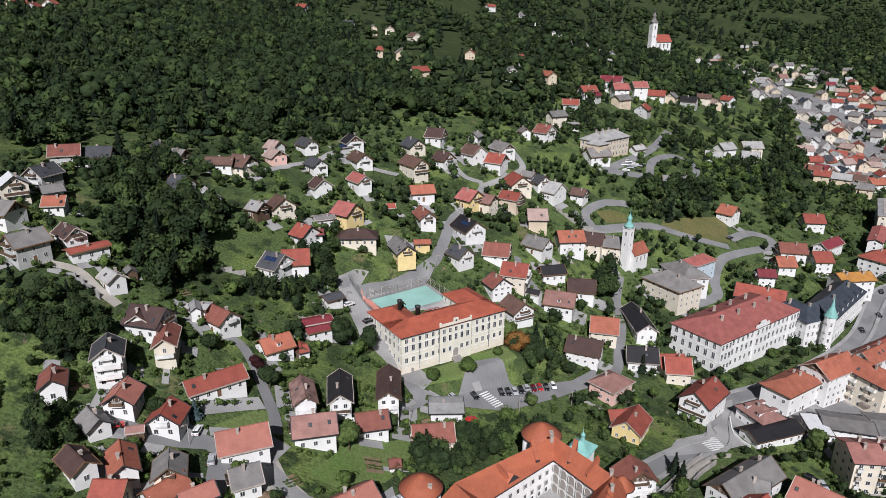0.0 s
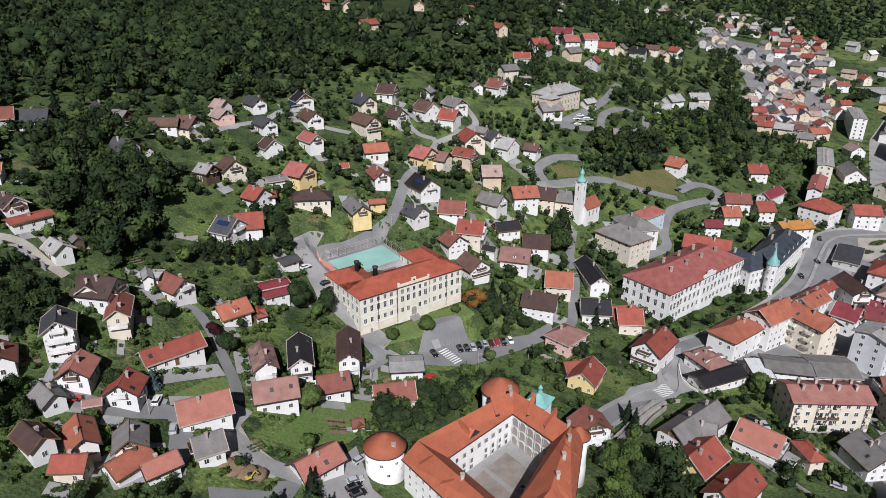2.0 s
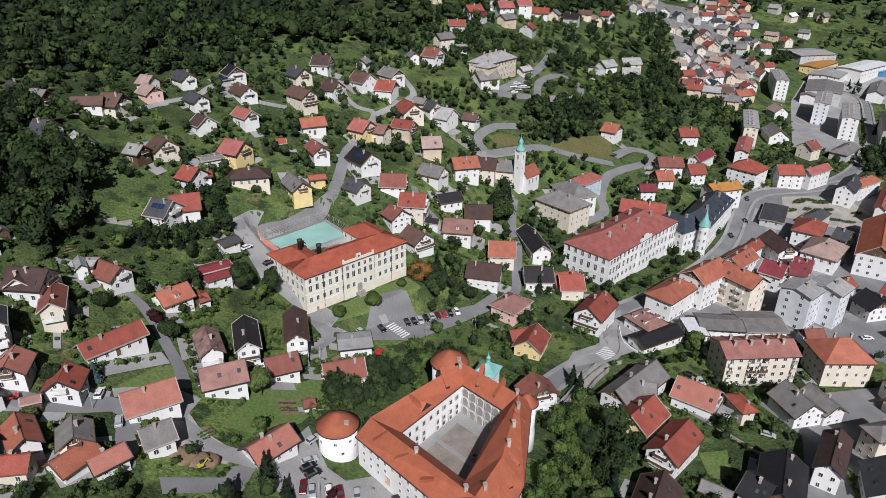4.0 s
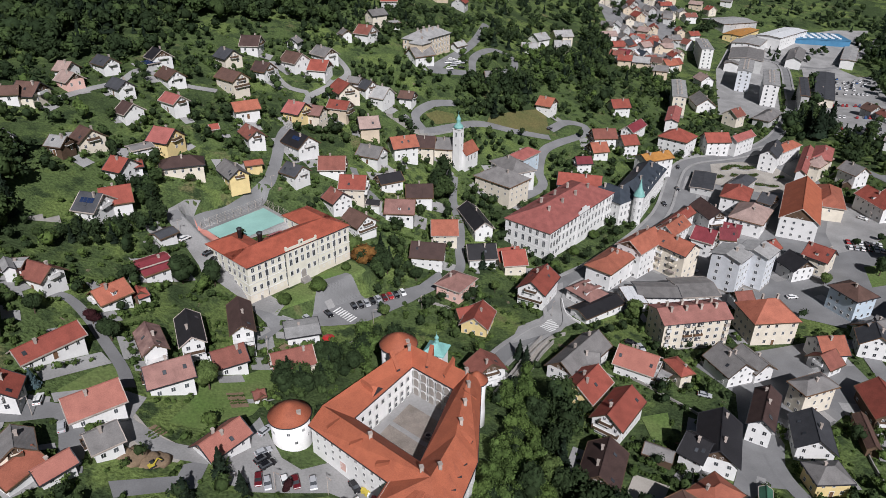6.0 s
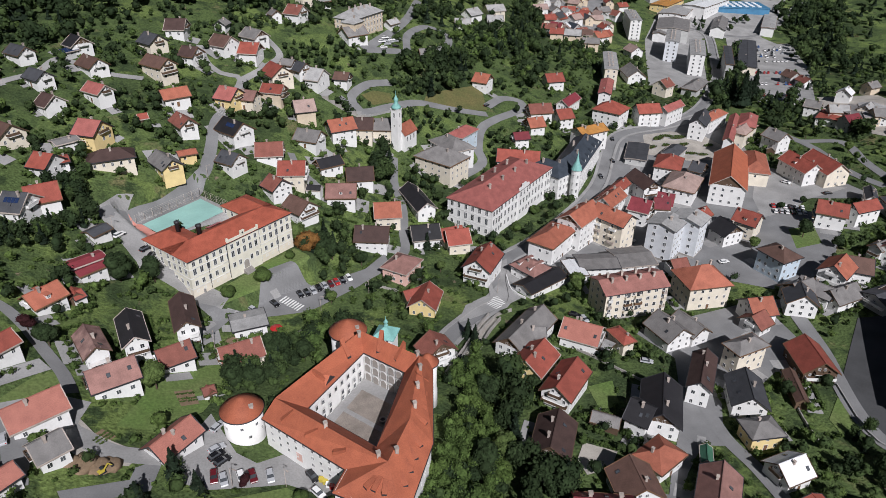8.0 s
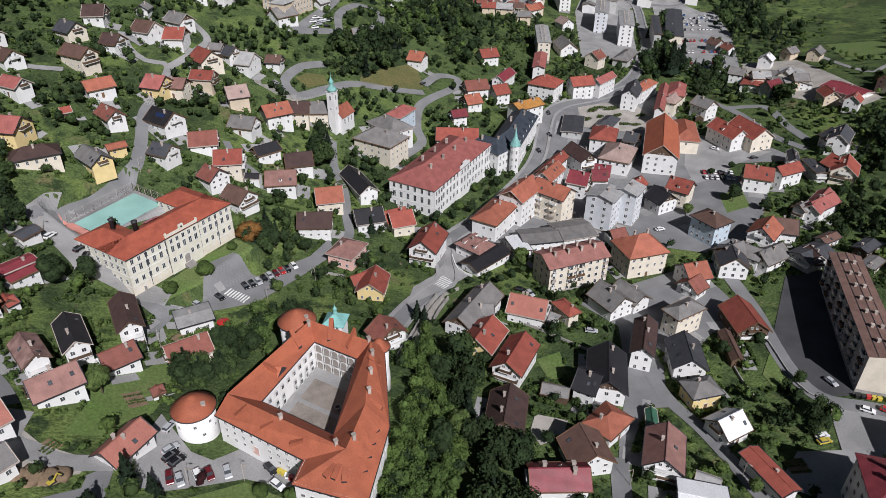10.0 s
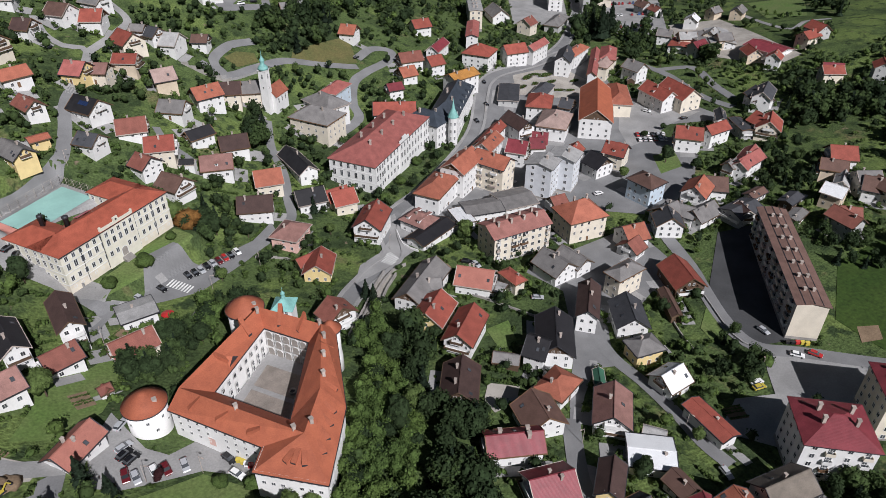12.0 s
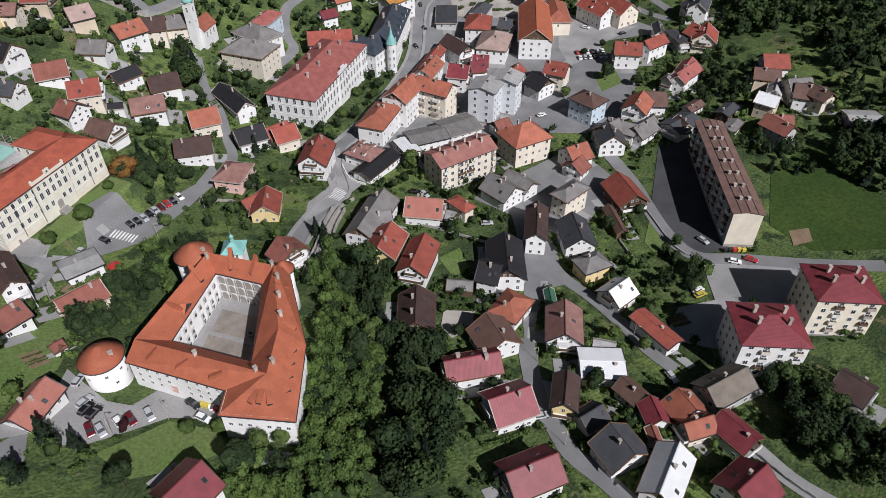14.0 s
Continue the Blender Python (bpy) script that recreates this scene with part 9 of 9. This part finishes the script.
car(81.3, 64.0, -24, "silver")
car(155.6, 68.9, -7, "white")
car(154.4, 67.3, -13, "yellow")
car(469.3, 458.5, -130, "red")
car(479.8, 455.5, -131, "black")
car(490.2, 452.3, -132, "black")
car(497.0, 450.1, -132, "blue")
car(503.8, 447.8, -133, "silver")
car(507.1, 446.6, -133, "black")
car(510.5, 445.4, -133, "black")
car(444.1, 429.3, -131, "black")
car(447.4, 428.4, -131, "silver")
car(450.7, 427.4, -132, "blue")
car(454.0, 426.4, -132, "black")
car(460.4, 424.3, -132, "white")
car(466.8, 422.2, -133, "white")
car(470.0, 421.1, -133, "white")
car(473.2, 420.0, -133, "white")
car(476.3, 418.8, -134, "white")
car(417.6, 399.4, -132, "red")
car(420.6, 398.4, -132, "white")
car(423.6, 397.4, -132, "red")
car(426.6, 396.4, -133, "black")
car(429.6, 395.4, -133, "red")
car(432.5, 394.3, -133, "red")
car(438.3, 392.1, -134, "red")
car(441.2, 391.0, -134, "blue")
car(444.1, 389.8, -134, "black")
car(446.9, 388.7, -134, "black")
car(452.6, 386.3, -135, "black")
car(391.8, 370.7, -132, "black")
car(394.5, 369.7, -132, "black")
car(397.2, 368.6, -132, "white")
car(399.9, 367.6, -133, "white")
car(402.6, 366.5, -133, "white")
car(410.4, 363.0, -134, "red")
car(415.5, 360.6, -134, "blue")
car(418.0, 359.4, -135, "red")
car(422.9, 356.9, -135, "silver")
car(369.1, 345.4, -132, "red")
car(374.0, 343.3, -132, "silver")
car(376.4, 342.2, -133, "red")
car(378.8, 341.0, -133, "silver")
car(381.2, 339.9, -133, "silver")
car(385.8, 337.5, -134, "black")
car(388.1, 336.2, -134, "black")
car(390.3, 335.0, -134, "red")
car(394.7, 332.4, -135, "black")
car(396.8, 331.1, -135, "black")
car(499.1, 451.1, -132, "silver")
car(464.7, 444.3, -131, "silver")
car(479.8, 438.6, -132, "black")
car(476.3, 455.1, -131, "black")
car(501.7, 451.9, -132, "white")
car(494.5, 441.3, -133, "silver")
car(501.4, 445.9, -133, "white")
car(495.7, 452.5, -132, "white")
car(479.7, 453.2, -131, "silver")
car(461.4, 441.6, -131, "silver")
car(495.6, 440.7, -133, "white")
car(505.8, 455.1, -132, "white")
car(468.0, 441.6, -131, "silver")
car(470.9, 440.8, -131, "white")
car(485.7, 441.9, -132, "white")
car(473.4, 443.4, -131, "white")
car(502.2, 452.8, -132, "blue")
car(477.5, 432.6, -133, "white")
car(486.7, 444.8, -132, "black")
car(475.0, 440.3, -132, "white")
car(490.9, 448.3, -132, "silver")
car(480.1, 438.1, -132, "white")
car(480.7, 455.1, -131, "white")
car(468.8, 439.1, -132, "blue")
car(486.2, 453.1, -131, "white")
car(483.8, 447.5, -132, "silver")
car(477.7, 455.2, -131, "white")
car(488.6, 463.2, -131, "blue")
car(501.4, 456.6, -132, "silver")
car(471.5, 434.9, -132, "white")
car(259.7, 199.3, -125, "white")
car(251.4, 205.2, 54, "white")
car(253.4, 203.8, 54, "silver")
car(255.4, 202.3, 54, "white")
car(257.5, 200.8, 54, "black")
car(259.5, 199.4, 54, "blue")
car(261.5, 197.9, 54, "white")
car(254.9, 210.1, 54, "red")
car(256.9, 208.6, 54, "silver")
car(258.9, 207.2, 54, "white")
car(261.0, 205.7, 54, "black")
car(263.0, 204.2, 54, "silver")
car(265.0, 202.8, 54, "white")
car(128.8, 391.6, -11, "silver")
car(115.7, 377.2, -12, "white")
car(120.2, 388.8, -12, "white")
car(119.4, 381.8, -12, "silver")
car(123.9, 388.4, -11, "white")
car(116.5, 383.1, -12, "white")
car(124.3, 382.0, -11, "black")
car(126.1, 388.0, -11, "silver")
car(123.1, 387.4, -11, "white")
car(122.9, 386.8, -11, "black")
car(120.0, 385.3, -12, "silver")
car(119.6, 380.4, -11, "black")
car(122.3, 385.2, -11, "silver")
car(122.6, 384.3, -11, "silver")



def crossing(x, y, yaw, n, length):
    th = tagged(empty("zebra_crossing", x, y, ground_z(x, y), yaw), "white painted zebra crossing on asphalt", "crossing")
    for i in range(n):
        bm = bmesh.new()
        a = (i - n / 2) * 1.0
        c, s = math.cos(radians(yaw)), math.sin(radians(yaw))
        pts = []
        for u, v in ((a, -length / 2), (a + 0.5, -length / 2), (a + 0.5, length / 2), (a, length / 2)):
            pts.append((u, v, ground_z(x + u * c - v * s, y + u * s + v * c) + 0.31 - ground_z(x, y)))
        slab(bm, pts, 0.03)
        part("stripe", bm, M_MARK, th)


def street_lamp(x, y, h=6.0, yaw=0.0):
    th = tagged(empty("street_lamp", x, y, ground_z(x, y), yaw), "slim grey street lamp", "lamp", "street lamps")
    bm = bmesh.new()
    spin(bm, [(0.09, -0.3), (0.08, 1.0), (0.05, h)], 8)
    part("pole", bm, M_STONE, th)
    part("arm", box(bmesh.new(), -0.03, 1.1, -0.03, 0.03, h - 0.08, h), M_STONE, th)
    part("lamp_head", box(bmesh.new(), 0.8, 1.5, -0.14, 0.14, h - 0.12, h + 0.04), M_STONE, th)


# ---- small things about the town ----
def bin_box(x, y, yaw, colour, w=1.3, d=0.9, h=1.2):
    z = ground_z(x, y) + 0.22
    th = tagged(empty("waste_container", x, y, z, yaw), f"{colour} wheeled waste container at the kerb", "container", "waste containers")
    bm = bmesh.new()
    box(bm, -w / 2, w / 2, -d / 2, d / 2, 0.12, h)
    bmesh.ops.bevel(bm, geom=list(bm.edges), offset=0.05, segments=1, affect="EDGES")
    part("body", bm, PAINT.get(colour, M_DARK), th)
    bm = bmesh.new()
    slab(bm, [(-w / 2 - 0.04, -d / 2 - 0.05, h + 0.05), (w / 2 + 0.04, -d / 2 - 0.05, h + 0.05), (w / 2 + 0.04, d / 2, h + 0.22), (-w / 2 - 0.04, d / 2, h + 0.22)], 0.08)
    part("lid", bm, PAINT.get(colour, M_DARK), th)


def wall_run(pts, h=1.0, t=0.3, mat=None, label="low grey garden wall"):
    """A garden or retaining wall along a line, stepped with the ground."""
    line = smooth_line(pts, 3.0)
    bm = bmesh.new()
    for a, b in zip(line, line[1:]):
        d = (b - a).normalized() * 0.02
        n = Vector((-d.y, d.x)).normalized() * t / 2
        za, zb = ground_z(a.x, a.y), ground_z(b.x, b.y)
        z0, z1 = min(za, zb) - 0.8, max(za, zb) + h
        prism(bm, [tuple(a - n), tuple(b + d - n), tuple(b + d + n), tuple(a + n)], z0, z1)
    tagged(new("garden_wall", mesh_of("garden_wall", bm, mat or M_PLINTH)), label, "wall", kind="structure")


def vegetable_bed(x, y, yaw, L, w):
    """A dug bed with rows of low green plants, lying with the slope."""
    th = tagged(empty("vegetable_bed", x, y, 0, 0), "brown dug vegetable bed with green rows", "garden bed", "vegetable beds")
    c, s = math.cos(radians(yaw)), math.sin(radians(yaw))
    def at(u, v, lift):
        px, py = x + u * c - v * s, y + u * s + v * c
        return (px - x, py - y, ground_z(px, py) + lift)
    bm = bmesh.new()
    n, k = max(2, int(L / 1.5)), max(2, int(w / 1.5))
    grid = [[bm.verts.new(at(L * (i / n - 0.5), w * (j / k - 0.5), 0.22)) for j in range(k + 1)] for i in range(n + 1)]
    for i in range(n):
        for j in range(k):
            bm.faces.new((grid[i][j], grid[i + 1][j], grid[i + 1][j + 1], grid[i][j + 1]))
    part("soil", bm, M_EARTH, th)
    rows = max(2, int(w / 0.9))
    spots = []
    for j in range(rows):
        if rng.random() < 0.25:
            continue
        m = int(L * 12)
        u, v = leaves.uniform(-L / 2, L / 2, m), w * ((j + 0.5) / rows - 0.5) + leaves.normal(0, 0.12, m)
        spots += [at(a, b, 0.35 + 0.25 * leaves.random()) for a, b in zip(u, v)]
    if spots:
        green = part("planting", card_mesh("planting", cards(np.array(spots), np.tile((0, 0, 1.0), (len(spots), 1)), 0.28), LEAF["light" if rng.random() < 0.5 else "bush"]), None, th)
        green["kind"] = "stuff"


def parasol(x, y):
    """A round red garden umbrella on a post."""
    z = ground_z(x, y)
    th = tagged(empty("garden_umbrella", x, y, z), "open red garden umbrella on a terrace", "umbrella")
    bm = bmesh.new()
    spin(bm, [(0.03, 0), (0.03, 2.6)], 8)
    part("pole", bm, M_DARK, th)
    bm = bmesh.new()
    spin(bm, [(2.0, 2.05), (2.0, 2.15), (1.0, 2.5), (0.05, 2.75)], 8, smooth=False)
    part("canopy", bm, PAINT["red"], th, "red fabric canopy")
    bm = bmesh.new()
    spin(bm, [(0.45, 0.0), (0.45, 0.12), (0.08, 0.2)], 12)
    part("base", bm, M_PLINTH, th)


def earth_heap(x, y, r, h):
    """A loose heap of dug soil."""
    z = ground_z(x, y)
    bm = bmesh.new()
    spin(bm, [(r, -0.6), (r * 0.8, h * 0.3), (r * 0.5, h * 0.72), (r * 0.2, h), (0.02, h * 1.02)], 18)
    for v in bm.verts:
        k = 1 + 0.35 * noise.noise(Vector((v.co.x * 0.6 + x, v.co.y * 0.6 + y, v.co.z)))
        v.co = Vector((v.co.x * k, v.co.y * k, v.co.z * k))
    tagged(new("mound", mesh_of("mound", bm, M_EARTH)), "low mound of loose brown dug earth", "mound", "mounds of earth").matrix_world = pose(x, y, z)


def digger(x, y, yaw):
    """A small yellow excavator."""
    th = tagged(empty("excavator", x, y, ground_z(x, y) + 0.2, yaw), "small yellow excavator beside dug earth", "excavator")
    th.scale = (0.6, 0.6, 0.6)
    for s in (-1, 1):
        bm = bmesh.new()
        box(bm, -1.3, 1.3, s * 0.85 - 0.22, s * 0.85 + 0.22, 0, 0.65)
        bmesh.ops.bevel(bm, geom=list(bm.edges), offset=0.15, segments=2, affect="EDGES")
        part("track", bm, M_DARK, th)
    bm = bmesh.new()
    box(bm, -1.4, 0.9, -0.9, 0.9, 0.7, 1.5)
    bmesh.ops.bevel(bm, geom=list(bm.edges), offset=0.12, segments=2, affect="EDGES")
    part("body", bm, PAINT["yellow"], th)
    bm = bmesh.new()
    box(bm, -0.3, 0.9, -0.1, 0.85, 1.5, 2.6)
    part("cab", bm, M_GLASS, th)
    for name, a, b in (("boom", (0.8, 1.3), (2.6, 3.0)), ("stick", (2.6, 3.0), (3.8, 1.2))):
        bm = bmesh.new()
        ln = math.hypot(b[0] - a[0], b[1] - a[1])
        box(bm, 0, ln, -0.16, 0.16, -0.2, 0.2)
        ob = part(name, bm, PAINT["yellow"], th)
        ob.matrix_local = pose(a[0], -0.3, a[1], 0, -math.degrees(math.atan2(b[1] - a[1], b[0] - a[0])), 0)
    bm = bmesh.new()
    box(bm, 3.4, 4.1, -0.75, 0.15, 0.6, 1.25)
    part("bucket", bm, M_DARK, th)


def shrine(x, y, h):
    """A small white wayside chapel with a pointed roof."""
    z = ground_z(x, y)
    th = tagged(empty("wayside_chapel", x, y, z), "small white wayside chapel on the hill crest", "chapel", "wayside chapels")
    w = h * 0.3
    bm = bmesh.new()
    box(bm, -w, w, -w, w, -3, h * 0.6)
    part("wall", bm, WALL["white"], th)
    bm = bmesh.new()
    spin(bm, [(w * 1.6, h * 0.58), (w * 0.6, h * 0.82), (0.05, h)], 4, smooth=False)
    part("roof", bm, ROOF["grey"], th)
    add_door(th, 0, -w, 0, 0, h * 0.2, h * 0.4)


def flower_bed(x, y, rx, ry, yaw):
    """An oval bed with a pale kerb and low planting on the town square."""
    z = ground_z(x, y) + 0.25
    th = tagged(empty("flower_bed", x, y, z, yaw), "oval planted bed with a pale kerb on the square", "flower bed", "flower beds")
    bm = bmesh.new()
    spin(bm, [(1.0, -0.3), (1.0, 0.3), (0.9, 0.3), (0.9, 0.1)], 24)
    bm.transform(Matrix.Diagonal((rx, ry, 1, 1)))
    part("kerb", bm, M_PAVE, th)
    bm = bmesh.new()
    spin(bm, [(0.91, 0.15), (0.5, 0.25), (0.02, 0.28)], 24)
    bm.transform(Matrix.Diagonal((rx, ry, 1, 1)))
    part("soil", bm, M_EARTH, th)
    n = int(rx * ry * 22)
    a, r = leaves.uniform(0, 2 * math.pi, n), 0.85 * np.sqrt(leaves.random(n))
    p = np.stack([r * rx * np.cos(a), r * ry * np.sin(a), 0.3 + 0.4 * leaves.random(n)], -1)
    part("planting", card_mesh("planting", cards(p, np.tile((0, 0, 1.0), (n, 1)), 0.32), LEAF["bush"]), None, th)


crossing(24.7, 196.2, -48, 8, 4.0)
crossing(95.3, 180.5, -79, 6, 4.0)
crossing(92.9, 178.8, -67, 6, 3.5)
wall_run([(68.2, 151.8), (80.9, 164.4), (90.9, 172.1), (97.1, 173.4)], 1.2, 0.35, None, "low grey garden wall")
wall_run([(106.6, 196.3), (103.7, 186.3), (106.1, 179.5)], 0.9, 0.35, WALL["white"], "low white kerb wall on the bend")
wall_run([(52.6, 204.4), (62.5, 198.4), (67.7, 188.1)], 0.8, 0.35, None, "low grey garden wall")
wall_run([(1.2, 162.5), (17.0, 174.8), (24.7, 180.9)], 0.8, 0.35, None, "low grey garden wall")
wall_run([(-16.1, 210.5), (-0.5, 203.4)], 0.5, 0.35, M_PAVE, "pale kerb wall beside the school drive")
wall_run([(0.8, 199.3), (-11.8, 209.4), (-20.1, 204.6)], 0.6, 0.35, M_PAVE, "pale kerb wall beside the lawn")
wall_run([(151.7, 88.6), (155.0, 97.2), (161.0, 108.4)], 0.9, 0.35, None, "low grey garden wall")
wall_run([(177.7, 105.6), (168.5, 86.5), (169.5, 77.3)], 0.8, 0.35, M_PAVE, "pale parapet along the road")
wall_run([(114.2, 27.3), (112.7, 15.8), (113.0, 7.4)], 0.9, 0.35, M_PAVE, "pale parapet along the lane")
wall_run([(104.2, 151.3), (110.2, 143.2), (119.3, 127.2), (123.5, 120.6)], 0.8, 0.35, None, "low grey garden wall")
wall_run([(-106.0, 181.7), (-97.9, 181.2), (-89.8, 176.5)], 0.8, 0.35, M_PAVE, "pale parapet along the hillside lane")
wall_run([(-66.7, 210.8), (-58.7, 213.6)], 0.7, 0.35, None, "low grey garden wall")
wall_run([(67.3, 325.6), (77.7, 317.9), (86.0, 315.5)], 0.8, 0.35, None, "low grey garden wall")
wall_run([(54.6, 285.6), (61.9, 274.9)], 0.8, 0.35, None, "low grey garden wall")
wall_run([(75.4, 324.6), (84.7, 317.4), (101.6, 324.2)], 0.8, 0.35, M_PAVE, "pale parapet along the bend")
wall_run([(90.8, 169.5), (83.5, 163.2), (77.0, 156.0), (70.4, 149.5), (64.1, 143.5)], 1.3, 0.5, None, "grey stone wall of the stream channel")
wall_run([(88.0, 172.9), (80.5, 166.4), (73.8, 159.0), (67.4, 152.7), (61.1, 146.7)], 1.3, 0.5, None, "grey stone wall of the stream channel")
bin_box(16.2, 114.2, -30, "yellow")
bin_box(16.9, 113.2, -30, "yellow")
bin_box(17.4, 112.1, -30, "white")
bin_box(18.1, 111.2, -30, "red")
bin_box(179.3, 74.7, -30, "black")
bin_box(180.5, 73.7, -30, "black")
bin_box(181.8, 72.9, -30, "red")
bin_box(182.9, 71.9, -30, "yellow")
bin_box(183.8, 70.8, -30, "yellow")
street_lamp(8.0, 114.9, 6.0, 300)
street_lamp(-3.6, 117.4, 6.0, 320)
street_lamp(33.5, 191.8, 6.0, 330)
street_lamp(52.6, 199.5, 6.0, 240)
street_lamp(-2.2, 173.3, 6.0, 80)
street_lamp(153.8, 231.3, 6.0, 160)
street_lamp(123.7, 212.7, 6.0, 30)
street_lamp(97.7, 185.9, 6.0, 40)
street_lamp(94.5, 78.6, 6.0, 170)
street_lamp(79.5, 54.4, 6.0, 160)
street_lamp(160.3, 71.0, 6.0, 40)
street_lamp(-54.1, 137.7, 6.0, 230)
street_lamp(-26.6, 222.9, 6.0, 320)
street_lamp(258.7, 311.2, 6.0, 130)
street_lamp(205.9, 273.3, 6.0, 0)
street_lamp(6.3, 255.9, 6.0, 0)
street_lamp(279.7, 223.5, 6.0, 80)
street_lamp(123.1, 68.3, 6.0, 280)
vegetable_bed(-11.2, 150.4, 13, 4.5, 6.2)
vegetable_bed(595.3, 459.4, -18, 12.0, 7.0)
vegetable_bed(335.7, 115.5, -64, 9.0, 5.3)
vegetable_bed(-29.8, 135.5, 49, 4.2, 3.7)
vegetable_bed(2.3, 177.3, 45, 5.5, 3.5)
vegetable_bed(-35.6, 266.4, 40, 6.7, 4.2)
vegetable_bed(48.5, 226.9, 26, 5.4, 4.0)
vegetable_bed(107.7, 164.8, -3, 6.7, 6.4)
vegetable_bed(55.1, 271.6, 30, 8.3, 4.5)
vegetable_bed(98.1, 96.7, -11, 4.9, 4.8)
vegetable_bed(140.0, 64.9, -21, 5.9, 5.2)
vegetable_bed(-72.4, 192.2, 52, 4.7, 3.0)
vegetable_bed(-83.1, 146.6, 40, 4.3, 3.6)
vegetable_bed(107.0, 116.1, -15, 5.0, 4.4)
vegetable_bed(86.9, 259.1, 24, 8.7, 5.4)
shrine(137.9, 919.8, 6.5)
shrine(142.8, 895.6, 6.5)
shrine(147.1, 870.2, 6.5)
shrine(150.9, 844.5, 6.5)
shrine(154.3, 819.6, 6.5)
shrine(157.8, 797.1, 6.5)
shrine(161.5, 778.1, 6.5)
shrine(165.6, 762.8, 6.5)
shrine(170.3, 751.1, 6.5)
shrine(175.3, 742.1, 6.5)
shrine(180.6, 734.8, 6.5)
shrine(120.4, 922.0, 14.0)
flower_bed(256.2, 299.5, 6.0, 2.6, 25)
flower_bed(267.8, 297.1, 6.0, 3.0, 0)
flower_bed(243.8, 290.2, 5.0, 2.4, 10)
flower_bed(262.7, 300.6, 4.5, 2.2, -20)
flower_bed(264.3, 287.7, 4.5, 2.2, 10)
flower_bed(277.0, 291.7, 4.0, 2.2, -25)
flower_bed(277.5, 281.9, 4.0, 2.0, 9)
flower_bed(254.2, 290.1, 3.5, 2.0, 26)
flower_bed(260.2, 276.7, 5.0, 2.2, -26)
flower_bed(265.6, 273.0, 4.0, 2.0, -15)
parasol(16.9, 181.4)
earth_heap(-33.9, 127.7, 3.6, 0.8)
earth_heap(-31.3, 127.0, 3.2, 0.7)
earth_heap(-28.8, 126.9, 3.0, 0.6)
earth_heap(-36.2, 128.4, 2.6, 0.6)
digger(-29.5, 124.4, 30)


def court_fence(corners, h):
    """A tall wire fence: posts, rails and thin strands along each side of the sports court."""
    th = tagged(empty("court_fence", *corners[0], 0), "tall thin wire fence round the sports court", "fence")
    ox, oy = corners[0]
    for (ax, ay), (bx, by) in zip(corners, corners[1:]):
        d = math.hypot(bx - ax, by - ay)
        n = max(2, round(d / 3.5))
        yaw = math.degrees(math.atan2(by - ay, bx - ax))
        for i in range(n + 1):
            px, py = ax + (bx - ax) * i / n, ay + (by - ay) * i / n
            post = part("post", box(bmesh.new(), -0.05, 0.05, -0.05, 0.05, -0.4, h), M_STONE, th)
            post.matrix_local = pose(px - ox, py - oy, ground_z(px, py))
        for k in range(7):
            rail = part("rail", box(bmesh.new(), 0, d, -0.02, 0.02, -0.02, 0.02), M_STONE, th)
            rail.matrix_local = pose(ax - ox, ay - oy, ground_z((ax + bx) / 2, (ay + by) / 2) + 0.3 + k * (h - 0.35) / 6, 0, 0, yaw)


court_fence([(-20.6, 237.0), (2.2, 252.8), (11.2, 237.2)], 4.0)
